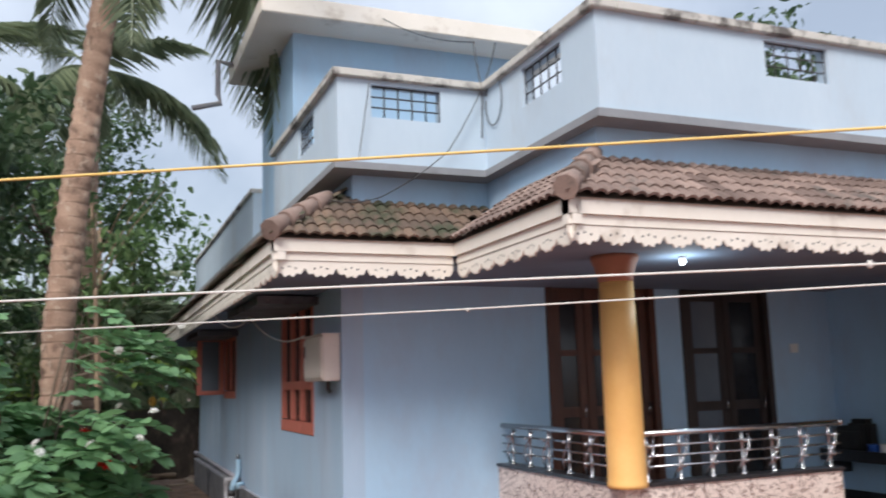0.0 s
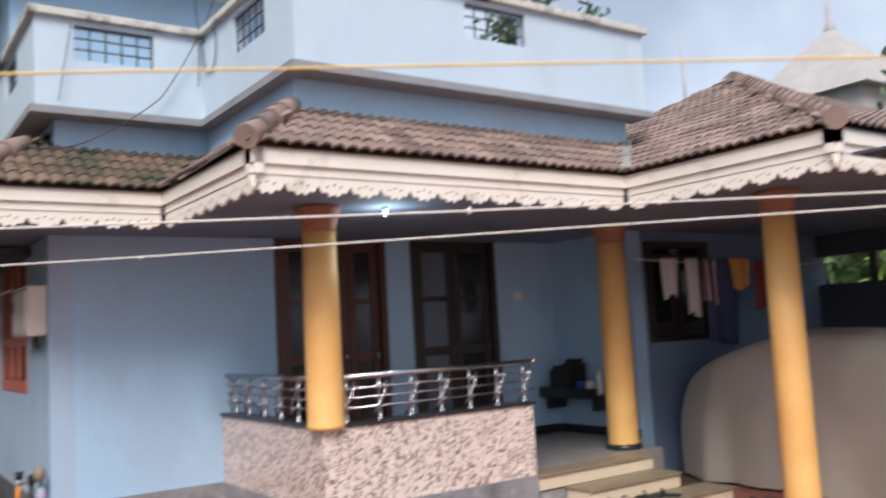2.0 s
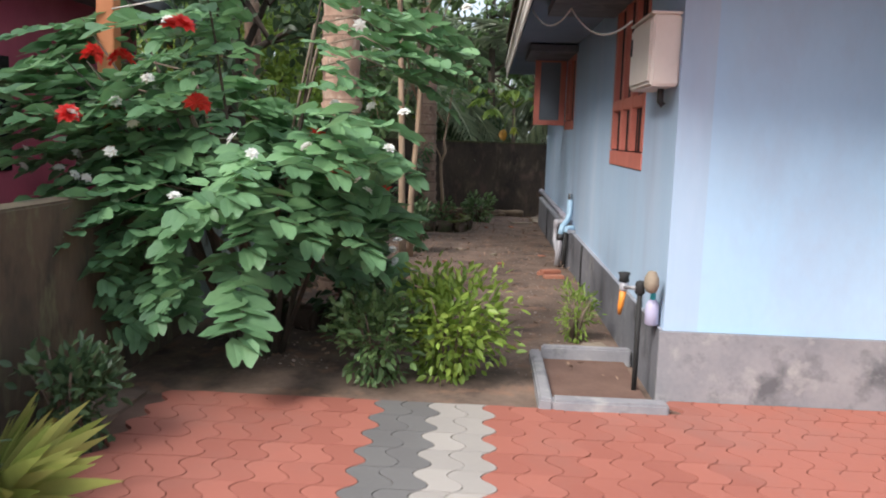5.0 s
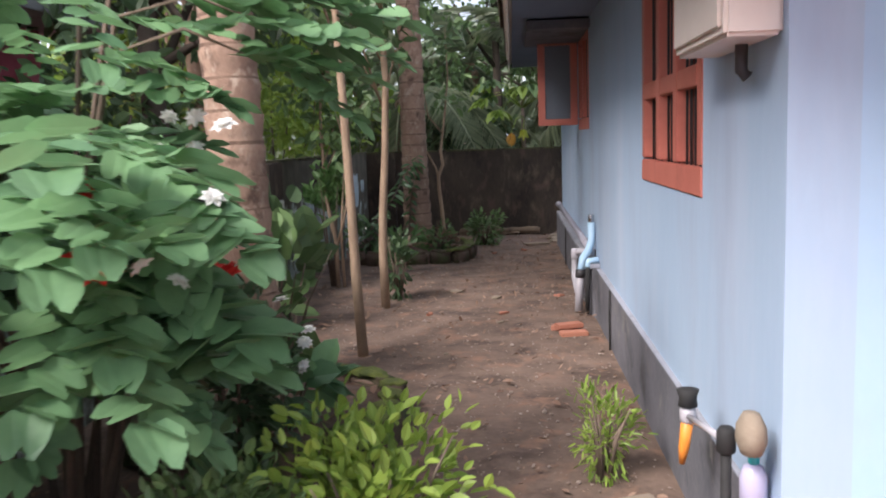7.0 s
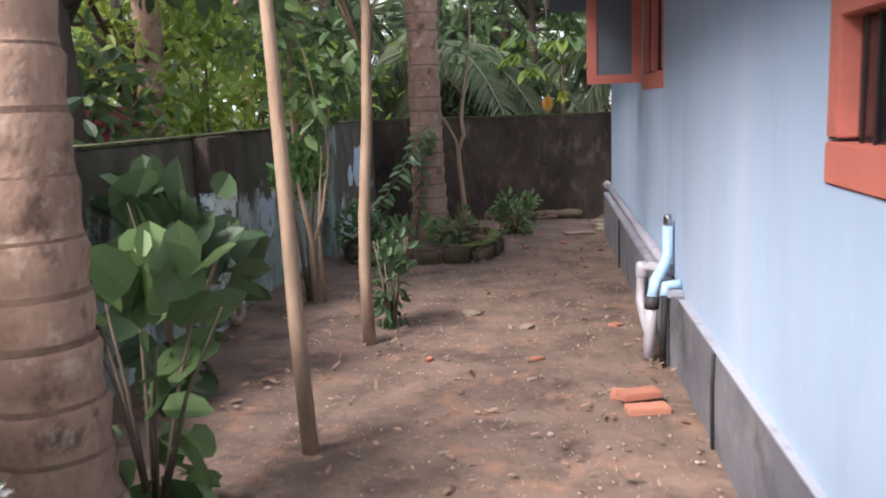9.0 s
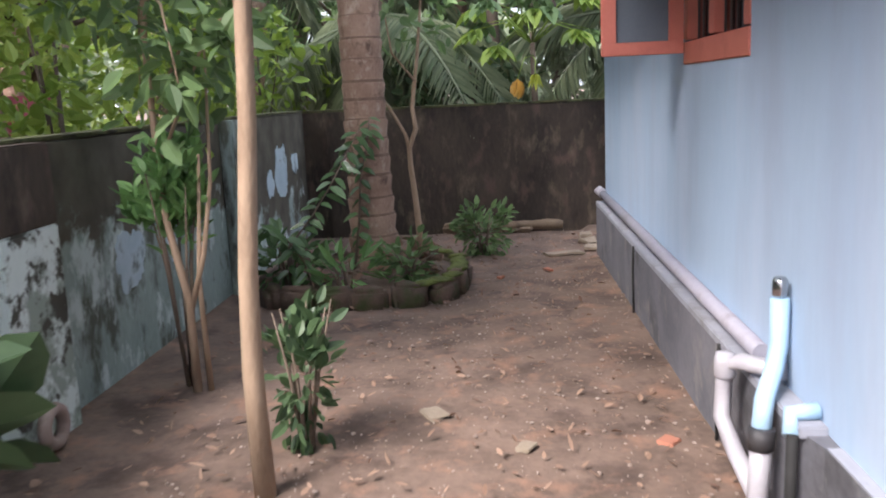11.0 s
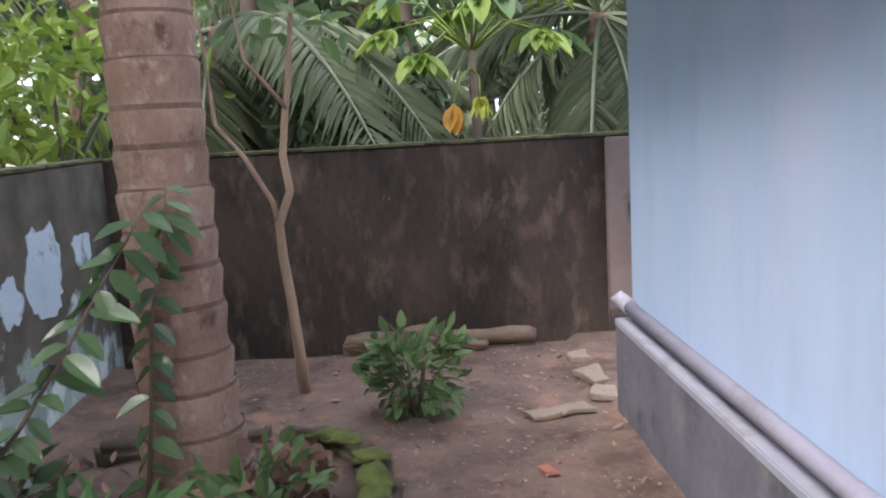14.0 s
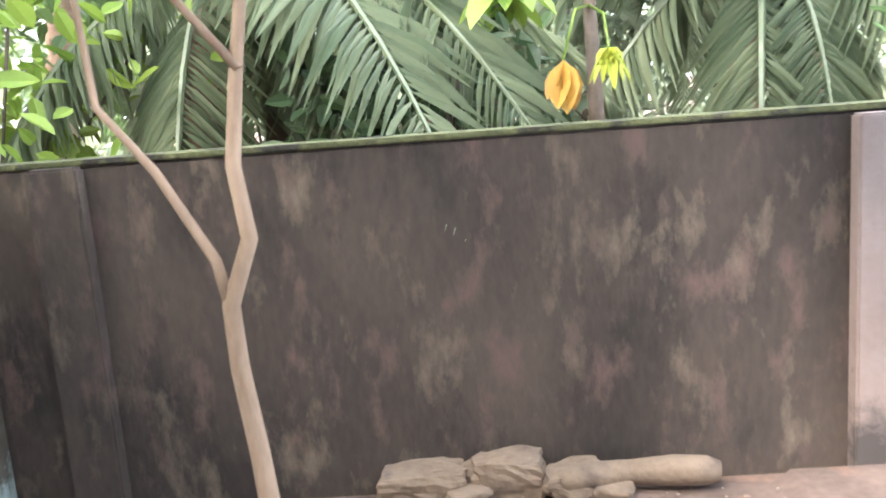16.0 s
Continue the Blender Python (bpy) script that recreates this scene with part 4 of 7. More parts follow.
wire("service_cable", [(-0.21, 0.55, 2.29), (-0.45, 2.2, 2.60), (-0.72, 3.2, 2.72)], 0.008, ROPEW, "grey service cable looping from the meter box to the eaves", 0.14)
r2 = wire("clothes_line", [(-3.71, 0.77, 2.30), (0.0, -2.82, 2.245), (6.0, -8.2, 2.25)], 0.005, ROPEW, "white clothes rope stretched across the forecourt")
part("knot", lathe([(0.003, 2.226), (0.008, 2.231), (0.009, 2.243), (0.004, 2.254)], 8, (0.0, -2.82)), ROPEW, r2)
r1 = wire("clothes_line", [(-4.0, -2.7, 2.2), (0.84, -4.95, 2.24), (6.0, -6.9, 2.38)], 0.005, ROPEW, "white clothes rope stretched across the forecourt")
part("knot", lathe([(0.003, 2.222), (0.011, 2.23), (0.012, 2.245), (0.004, 2.258)], 8, (0.84, -4.95)), ROPEW, r1)
wire("yellow_rope", [(-4.0, -5.0, 2.16), (0.0, -7.0, 2.205), (6.0, -9.95, 2.285)], 0.0024, ROPEY, "yellow plastic rope stretched across the forecourt")
thing("rope_post", rod([(-4.0, -2.7, -0.1), (-4.0, -2.7, 2.25)], 0.03, 8), TWIG, "plain pole that holds a clothes rope", "post", "rope posts")
thing("rope_post", rod([(-4.0, -5.0, -0.1), (-4.0, -5.0, 2.22)], 0.03, 8), TWIG, "plain pole that holds a yellow rope", "post", "rope posts")
thing("rope_post", rod([(6.0, -8.2, -0.1), (6.0, -8.2, 2.3)], 0.03, 8), TWIG, "plain pole that holds a clothes rope", "post", "rope posts")
thing("rope_post", rod([(6.0, -6.9, -0.1), (6.0, -6.9, 2.44)], 0.03, 8), TWIG, "plain pole that holds a clothes rope", "post", "rope posts")
thing("rope_post", rod([(6.0, -9.95, -0.1), (6.0, -9.95, 2.34)], 0.03, 8), TWIG, "plain pole that holds a yellow rope", "post", "rope posts")

# loose black wires over the terrace parapet
wire("loose_wire", [(0.95, 1.55, 6.05), (1.15, -0.55, 4.95), (1.12, -0.76, 4.46), (1.08, -0.80, 3.95)], 0.006, IRON, "loose black wire hanging down over the parapet", 0.08)
wire("loose_wire", [(1.35, -0.60, 4.95), (1.12, -0.80, 4.45), (0.75, -0.80, 3.8), (0.1, -0.9, 3.34), (-0.35, -0.95, 3.28)], 0.005, IRON, "thin dark wire trailing down to the tiled eaves", 0.03)
wire("loose_wire", [(0.05, -0.79, 4.35), (-0.02, -0.79, 3.9), (-0.05, -0.79, 3.69)], 0.004, IRON, "thin dark wire on the parapet face", 0.0)
loop = [(1.13 + 0.005, -0.95 + 0.16 * math.cos(a), 4.25 + 0.22 * math.sin(a)) for a in np.linspace(0.4, 2 * math.pi + 0.2, 22)]
thing("wire_coil", rod(loop, 0.005, 6), IRON, "loose coil of black wire on the parapet", "wire coil")
dp = holder("downpipe", -0.6, 3.6, 5.3, "white plastic roof drain pipe with an elbow", "drain pipe")
under("pipe", rod([(-0.45, 3.6, 6.05), (-0.66, 3.5, 6.05), (-0.66, 3.5, 5.6), (-0.62, 3.5, 5.48), (-0.98, 3.5, 5.38)], 0.035, 10), PVC, dp)
thing("antenna_pole", rod([(9.3, 0.55, 4.5), (9.25, 0.55, 6.1)], 0.02, 8), PVC, "thin grey pole standing on the terrace parapet", "pole")

# ---------------------------------------------------------------- pipes along the side wall
structure("plinth_slope", prism(bmesh.new(), [(-0.019, 0.01), (-0.046, 5.09), (-0.001, 5.09), (-0.001, 0.01)], "z", FLOOR, FLOOR + 0.006), LEDGEBLUE, "dirty blue top of the plinth", "ledge")
structure("plinth_ledge", boxes((-0.094, 5.2, FLOOR - 0.012, 0.0, 11.01, FLOOR + 0.03), bevel=0.006), LEDGEBLUE, "dirty pale blue ledge along the top of the plinth", "ledge")
wp = holder("waste_pipe", -0.1, 5.3, 0.0, "white plastic waste pipe along the plinth with a trap", "pipe")
under("run", rod([(-0.038, 5.80, 0.512), (-0.038, 8.0, 0.522), (-0.038, 10.95, 0.53)], 0.037, 12), PIPELILAC, wp, "lilac-grey painted pipe")
under("end_elbow", rod([(-0.038, 10.88, 0.53), (-0.04, 10.99, 0.535), (-0.06, 11.04, 0.55), (-0.075, 11.05, 0.57)], [0.043, 0.045, 0.044, 0.038], 12), PIPELILAC, wp)
under("trap", rod([(-0.01, 5.6, 0.50), (-0.13, 5.74, 0.50), (-0.18, 5.79, 0.47), (-0.19, 5.79, 0.26), (-0.18, 5.62, 0.18), (-0.17, 5.38, 0.12)], 0.034, 10), PVC, wp)
under("elbow", lathe([(0.036, 0.42), (0.043, 0.43), (0.043, 0.49), (0.036, 0.52), (0.01, 0.525)], 12, (-0.18, 5.79)), PVC, wp)
under("drop_pipe", rod([(-0.165, 5.36, 0.38), (-0.19, 5.33, 0.0)], 0.037, 10), PVC, wp)
under("coupling", rod([(-0.165, 5.36, 0.385), (-0.17, 5.354, 0.31)], 0.045, 12), IRON, wp, "dark rubber coupling")
under("black_pipe", rod([(-0.11, 5.22, 0.42), (-0.12, 5.20, 0.0)], 0.02, 8), RUBBER, wp, "thin black pipe")
bp_ = holder("sink_pipe", -0.05, 5.58, 0.38, "pale blue plastic sink pipe on the wall", "pipe")
under("pipe", rod([(-0.045, 5.58, 0.79), (-0.045, 5.58, 0.62), (-0.075, 5.53, 0.54), (-0.14, 5.42, 0.47), (-0.165, 5.37, 0.37)], 0.035, 10), PVCBLUE, bp_)
under("branch", rod([(-0.01, 5.27, 0.48), (-0.10, 5.27, 0.47), (-0.11, 5.23, 0.41)], 0.03, 10), PVCBLUE, bp_)
under("valve", lathe([(0.02, 0.79), (0.028, 0.80), (0.028, 0.85), (0.02, 0.865)], 10, (-0.045, 5.58)), STEEL, bp_, "steel valve")
for y, s in ((3.98, 0.0), (8.6, 0.0), (6.2, 0.03)):
    gx = 0.0 if y > 5.2 else 0.046
    thing("ground_cable", rod([(gx - 0.1, y, 0.43), (gx - 0.102, y + 0.02, 0.25), (gx - 0.105, y - 0.03 + s, gz(y) - 0.04)], 0.008, 6), RUBBER, "black cable running down the plinth into the soil", "cable", "plinth cables")
tapst = holder("garden_tap", -0.13, 0.12, 0.0, "garden standpipe with a black and orange tap", "garden tap")
under("standpipe", rod([(-0.13, 0.12, -0.02), (-0.13, 0.12, 0.65)], 0.017, 10), RUBBER, tapst, "black standpipe")
under("tee", lathe([(0.02, 0.61), (0.03, 0.62), (0.03, 0.68), (0.02, 0.695)], 10, (-0.13, 0.12)), RUBBER, tapst)
under("arm", rod([(-0.13, 0.12, 0.65), (-0.15, 0.58, 0.575)], 0.012, 8), PVC, tapst, "white pipe arm")
under("tap_knob", lathe([(0.024, 0.605), (0.036, 0.61), (0.032, 0.64), (0.042, 0.67), (0.012, 0.675)], 10, (-0.15, 0.6)), RUBBER, tapst, "black tap knob")
under("tap_body", lathe([(0.02, 0.545), (0.03, 0.555), (0.03, 0.595), (0.02, 0.61)], 10, (-0.15, 0.6)), PVC, tapst)
under("spout", rod([(-0.15, 0.6, 0.56), (-0.16, 0.62, 0.44), (-0.165, 0.63, 0.38)], [0.024, 0.02, 0.011], 8), PLASTICORANGE, tapst, "orange plastic spout")
net = thing("scrub_net", lathe([(0.01, 0.69), (0.045, 0.70), (0.065, 0.74), (0.062, 0.78), (0.035, 0.82), (0.01, 0.825)], 12, (-0.075, 0.02)), STONE, "yellowish scrubbing net hung at the wall corner", "scrubber")
net.scale = (0.7, 1, 1)
net.location = (-0.03, 0.0, -0.05)
bot = holder("soap_bottle", -0.055, 0.09, 0.432, "mauve plastic soap bottle with a teal cap", "bottle")
under("body", lathe([(0.03, 0.432), (0.042, 0.44), (0.042, 0.55), (0.03, 0.58), (0.012, 0.59)], 12, (-0.055, 0.09)), material("mauve_plastic", (0.42, 0.40, 0.55), (0.48, 0.46, 0.6), 0.3), bot)
under("cap", lathe([(0.016, 0.59), (0.018, 0.595), (0.016, 0.635)], 10, (-0.055, 0.09)), material("teal_plastic", (0.02, 0.30, 0.32), (0.03, 0.36, 0.38), 0.3), bot, "teal cap")
# washing kerb at the corner
structure("wash_kerb", boxes((-0.74, -0.32, -0.05, -0.66, 0.86, 0.06), (-0.66, -0.32, -0.05, 0.0, -0.2, 0.055), (-0.66, 0.78, -0.05, -0.04, 0.86, 0.10), bevel=0.012), CEMENT, "low grey cement kerb round a washing spot", "kerb")
structure("wash_floor", boxes((-0.66, -0.2, -0.05, -0.09, 0.78, 0.012)), JOINT, "sandy cement floor inside the kerb", "floor")
for k, (x, y, z, a) in enumerate(((-0.30, 4.40, 0.008, 12), (-0.36, 4.62, 0.008, -8), (-0.33, 4.52, 0.048, 20))):
    b = thing("brick", boxes((-0.11, -0.055, -0.02, 0.11, 0.055, 0.02), bevel=0.006), BRICK, "loose red brick lying by the plinth", "brick", "loose bricks")
    b.matrix_world = pose(x, y, z, 0, 0, a)
st = thing("stone_block", boxes((-0.09, -0.07, -0.03, 0.09, 0.07, 0.06), bevel=0.015), STONE, "pale broken stone block by the wall", "stone")
st.matrix_world = pose(-0.27, 0.98, 0.02, 3, 0, 20)

# ---------------------------------------------------------------- car porch
def car_cover():
    """A draped cover over a car: rounded cabin and bonnet, folds towards the hem, a mirror bump."""
    nx, ny = 46, 90
    L, W = 4.25, 1.78
    verts, faces = [], []
    for j in range(ny + 1):
        v = j / ny
        y = -1.48 - L * v
        # roof line from the rear to the nose
        if v < 0.3:
            top = 1.0 + 0.53 * (v / 0.3) ** 0.62
        elif v < 0.5:
            top = 1.50 + 0.03 * math.cos(math.pi * (v - 0.3) / 0.4)
        elif v < 0.72:
            top = 1.50 - 0.47 * ((v - 0.5) / 0.22) ** 1.3
        else:
            top = 1.03 - 0.28 * ((v - 0.72) / 0.28) ** 2.0
        half = W / 2 * (1 - 0.25 * max(0, abs(2 * v - 1) - 0.75) / 0.25)
        cab = 1.0 if v < 0.5 else max(0.0, 1 - (v - 0.5) / 0.2)
        for i in range(nx + 1):
            u = -1 + 2 * i / nx
            a = abs(u)
            # across: flat roof, shoulder, then down the side
            if a < 0.45:
                x, z = a / 0.45 * half * (0.72 if cab > 0 else 0.9), top - 0.05 * (a / 0.45) ** 3
            else:
                q = (a - 0.45) / 0.55
                wide = half * ((0.72 if cab > 0 else 0.9) + (0.28 if cab > 0 else 0.1) * min(1, q * 2.0) ** 0.7)
                x, z = wide + 0.03 * q * math.sin(y * 9) * (q > 0.4), (top - 0.05) * (1 - q) + 0.02 * q
            z += 0.012 * noise.noise((x * 4, y * 3, z * 2))
            x += 0.02 * noise.noise((y * 5, z * 3, 1.0)) * a
            verts.append((6.83 + math.copysign(x, u), y, z))
    for j in range(ny):
        for i in range(nx):
            a = j * (nx + 1) + i
            faces.append((a, a + 1, a + nx + 2, a + nx + 1))
    for end in (0, ny):
        ring = [end * (nx + 1) + i for i in range(nx + 1)]
        faces.append(ring if end else ring[::-1])
    return raw_mesh("cover", verts, faces, TARP, True)


car = holder("covered_car", 6.83, -3.67, 0.0, "car parked under a taupe fabric cover", "car")
cv = part("cover", car_cover(), None, car, "taupe draped cover")
cv.data.transform(Matrix.Translation(-car.location))
mir = bmesh.new()
bmesh.ops.create_icosphere(mir, subdivisions=3, radius=0.13, matrix=Matrix.Translation((5.90, -4.45, 1.0)) @ Matrix.Diagonal((1.0, 0.8, 0.6, 1)))
for f in mir.faces:
    f.smooth = True
under("mirror_bump", mir, TARP, car, "cover bulging over a wing mirror")
for y in (-2.45, -4.95):
    for x in (6.05, 7.6):
        wl = bmesh.new()
        bmesh.ops.create_cone(wl, cap_ends=True, segments=24, radius1=0.29, radius2=0.29, depth=0.18, matrix=Matrix.Translation((6.83 + (x - 6.83) * 0.86, y, 0.29)) @ Matrix.Rotation(math.pi / 2, 4, "Y"))
        under("wheel", wl, RUBBER, car, "black rubber tyre")
structure("wall_porch_side", boxes((9.4, -6.5, -0.1, 9.55, -1.3, 2.05), bevel=0.01), NAVY, "dark boundary wall beside the car porch")
for y in (-2.05, -3.9, -5.9):
    thing("porch_post", rod([(9.47, y, 2.05), (9.47, y, 2.75)], 0.05, 10), IRON, "dark post between the wall and the porch roof", "post", "porch posts")
structure("porch_beam", boxes((9.4, -4.75, 2.43, 9.55, -1.3, 2.719), bevel=0.01), NAVY, "dark beam along the open side of the porch", "beam")
aw = bmesh.new()
for i in range(9):
    for j in range(7):
        x0, y0 = 4.0 + i * 0.65, -4.95 - j * 0.35
        f = lambda x, y: 2.72 + 0.02 * (y + 4.95) + 0.03 * math.sin(x * 3.1) * (y + 4.95) / -2.4
        aw.faces.new([aw.verts.new((x, y, f(x, y))) for x, y in ((x0, y0), (x0 + 0.65, y0), (x0 + 0.65, y0 - 0.35), (x0, y0 - 0.35))])
bmesh.ops.remove_doubles(aw, verts=aw.verts[:], dist=0.002)
bmesh.ops.solidify(aw, geom=aw.faces[:], thickness=0.02)
awn = thing("awning_sheet", aw, NAVY, "dark navy sheet awning fixed to the porch eaves", "awning")
for x in (4.6, 8.8):
    part("pole", rod([(x, -7.1, -0.03), (x, -7.1, 2.66)], 0.03, 8), IRON, awn, "dark steel pole")
wire("porch_line", [(5.4, -1.75, 2.35), (9.4, -1.75, 2.32)], 0.005, ROPEW, "thin drying line under the porch roof", 0.04)


def cloth(x, y, z, w, h, mat, label):
    """A hanging cloth with soft folds, doubled over the line."""
    nx, nz = 14, 12
    verts, faces = [], []
    for j in range(nz + 1):
        for i in range(nx + 1):
            u, v = i / nx, j / nz
            verts.append((x + w * (u - 0.5) * (1 - 0.15 * v), y + 0.025 * math.sin(u * 11 + x * 7) * (0.3 + v), z - h * v + 0.03 * math.sin(u * 5 + x * 3) * v))
    for j in range(nz):
        for i in range(nx):
            a = j * (nx + 1) + i
            faces.append((a, a + 1, a + nx + 2, a + nx + 1))
    me = raw_mesh("garment", verts, faces, mat, True)
    bm = bmesh.new()
    bm.from_mesh(me)
    bmesh.ops.solidify(bm, geom=bm.faces[:], thickness=0.012)
    bm.to_mesh(me)
    bm.free()
    return tagged(new("garment", me), label, "garment", "drying clothes")


cloth(5.86, -1.77, 2.36, 0.28, 0.42, CLOTHW, "white garment hanging on the porch line")
cloth(6.22, -1.77, 2.36, 0.2, 0.62, CLOTHW, "narrow white cloth hanging on the porch line")
cloth(6.52, -1.77, 2.36, 0.22, 0.5, CLOTHP, "dusty pink cloth hanging on the porch line")
cloth(6.72, -1.77, 2.36, 0.62, 0.95, CLOTHN, "navy garment hanging on the porch line")
cloth(7.02, -1.80, 2.36, 0.36, 0.34, CLOTHO, "orange cloth hanging on the porch line")
cloth(7.55, -1.75, 2.34, 0.4, 0.55, CLOTHR, "dark red cloth hanging on the porch line")
thing("wall_shelf", boxes((5.42, -0.98, 0.86, 5.75, -0.02, 0.90), (5.42, -0.98, 0.90, 5.44, -0.02, 0.98), (5.46, -0.9, 0.72, 5.75, -0.86, 0.86), (5.46, -0.14, 0.72, 5.75, -0.10, 0.86), bevel=0.004), BLACK, "black stone shelf on the verandah wall", "shelf")
thing("black_bag", boxes((5.5, -0.55, 0.90, 5.72, -0.10, 1.22), (5.52, -0.6, 0.9, 5.7, -0.3, 1.30), bevel=0.05), RUBBER, "soft black bag lying on the shelf", "bag")
thing("blue_tub", lathe([(0.045, 0.90), (0.055, 0.91), (0.06, 1.04), (0.063, 1.05)], 16, (5.52, -0.66)), PLASTICBLUE, "blue plastic tub on the shelf", "tub")
thing("white_mug", lathe([(0.04, 0.90), (0.05, 0.91), (0.052, 1.05), (0.054, 1.06)], 16, (5.52, -0.80)), CERAMIC, "white mug on the shelf", "mug")
thing("white_bottle", lathe([(0.03, 0.90), (0.035, 0.91), (0.035, 1.10), (0.015, 1.14), (0.015, 1.18)], 14, (5.54, -0.92)), CERAMIC, "white bottle on the shelf", "bottle")
thing("switch_plate", boxes((5.14, -0.012, 2.03, 5.26, 0.0, 2.13), bevel=0.003), CERAMIC, "white switch plate on the verandah wall", "switch")
lamp = holder("ceiling_bulb", 2.1, -2.15, 2.65, "small white bulb in a holder under the verandah ceiling", "lamp")
under("holder_cup", lathe([(0.03, 2.72), (0.03, 2.70), (0.022, 2.695)], 12, (2.1, -2.15)), CERAMIC, lamp)
GLOW = bpy.data.materials.new("lit_bulb")
GLOW.use_nodes = True
GLOW.node_tree.nodes["Principled BSDF"].inputs["Emission Color"].default_value = (0.75, 0.92, 1.0, 1)
GLOW.node_tree.nodes["Principled BSDF"].inputs["Emission Strength"].default_value = 6.0
under("bulb", lathe([(0.012, 2.696), (0.02, 2.685), (0.023, 2.67), (0.014, 2.655), (0.004, 2.65)], 12, (2.1, -2.15)), GLOW, lamp, "glowing white bulb")
bulb_light = new("bulb_light", bpy.data.lights.new("bulb_light", "POINT"))
bulb_light.data.energy = 5
bulb_light.data.color = (0.72, 0.90, 1.0)
bulb_light.data.shadow_soft_size = 0.05
bulb_light.location = (2.1, -2.15, 2.55)


def sandal(x, y, z, a, mat, label):
    s = holder("sandal", x, y, z, label, "sandal", "sandals on the steps")
    sole = bmesh.new()
    prism(sole, [(0.045 * math.cos(t) * (1.0 if math.sin(t) > 0 else 0.8), 0.125 * math.sin(t)) for t in np.linspace(0, 2 * math.pi, 17)[:-1]], "z", 0.0, 0.022)
    o = part("sole", sole, mat, s)
    part("strap", rod([(-0.045, 0.02, 0.015), (-0.03, 0.04, 0.05), (0, 0.05, 0.062), (0.03, 0.04, 0.05), (0.045, 0.02, 0.015)], 0.011, 6), mat, s)
    s.matrix_world = pose(x, y, z, 0, 0, a)


BROWNRUB = material("brown_rubber", (0.10, 0.06, 0.045), (0.16, 0.10, 0.08), 0.8, 8, 80, 0.1)
for x, y, z, a, m, c in ((4.0, -2.55, 0.142, 20, BROWNRUB, "brown"), (4.14, -2.58, 0.142, -10, BROWNRUB, "brown"), (4.45, -2.55, 0.142, 50, RUBBER, "black"), (4.6, -2.62, 0.142, 35, RUBBER, "black"), (5.35, -3.0, 0.0, 10, RUBBER, "black"), (5.5, -3.05, 0.0, -30, BROWNRUB, "brown")):
    sandal(x, y, z, a, m, f"worn {c} rubber sandal by the entrance steps")


# ---------------------------------------------------------------- plants
RNG = random.Random(7)


def frame_from(d, up=Vector((0, 0, 1))):
    """Axes with +y along d and +z as near to up as can be."""
    d = Vector(d).normalized()
    s = d.cross(up)
    if s.length < 1e-3:
        s = d.cross(Vector((1, 0, 0)))
    s.normalize()
    return s, d, s.cross(d)


HALF = {"lobed": ((0.0, 0.0), (0.30, -0.06), (0.50, 0.25), (0.46, 0.66), (0.27, 1.0), (0.12, 0.92), (0.0, 0.66)),
        "oval": ((0.0, 0.0), (0.20, 0.22), (0.25, 0.5), (0.14, 0.82), (0.0, 1.0)),
        "long": ((0.0, 0.0), (0.10, 0.2), (0.12, 0.5), (0.06, 0.85), (0.0, 1.0)),
        "round": ((0.0, 0.0), (0.34, 0.12), (0.42, 0.45), (0.28, 0.8), (0.0, 1.0)),
        "petal": ((0.0, 0.0), (0.22, 0.35), (0.28, 0.7), (0.0, 1.0))}


class Leaves:
    """Gathers many small folded leaves into one mesh."""

    def __init__(self):
        self.v, self.f = [], []

    def add(self, p, d, size, shape="oval", up=Vector((0, 0, 1)), fold=0.25, droop=0.15):
        s, d, n = frame_from(d, up)
        half = HALF[shape]
        p = Vector(p)
        base = len(self.v)
        mids = (half[0], half[-1])
        def put(x, y, sign):
            z = fold * abs(x) - droop * y * y
            self.v.append(p + size * (s * (x * sign) + d * y + n * z))
            return len(self.v) - 1
        m0, m1 = put(*mids[0], 1), put(*mids[1], 1)
        for sign in (1, -1):
            ids = [put(x, y, sign) for x, y in half[1:-1]]
            loop = [m0, *ids, m1]
            self.f.append(loop if sign > 0 else loop[::-1])

    def mesh(self, name, mat):
        return raw_mesh(name, self.v, self.f, mat)


def rand_dir(up=0.0):
    a = RNG.uniform(0, 2 * math.pi)
    z = RNG.uniform(-1, 1)
    r = math.sqrt(1 - z * z)
    return Vector((r * math.cos(a), r * math.sin(a), z + up)).normalized()


def spray_mesh(n, length, size, shape, mat):
    """A twig with leaves set alternately along it, lying along +y and bending down."""
    L = Leaves()
    for k in range(n):
        u = (k + 0.6) / n
        p = Vector((0, length * u, -0.25 * length * u * u))
        side = 1 if k % 2 else -1
        L.add(p, Vector((side * RNG.uniform(0.6, 1.0), RNG.uniform(0.25, 0.7), RNG.uniform(-0.22, 0.12))), size * RNG.uniform(0.8, 1.3), shape, Vector((RNG.uniform(-0.3, 0.3), RNG.uniform(-0.3, 0.3), 1)))
    L.add(Vector((0, length, -0.25 * length)), Vector((0, 1, -0.4)), size, shape)
    return L.mesh("leaf_spray", mat)


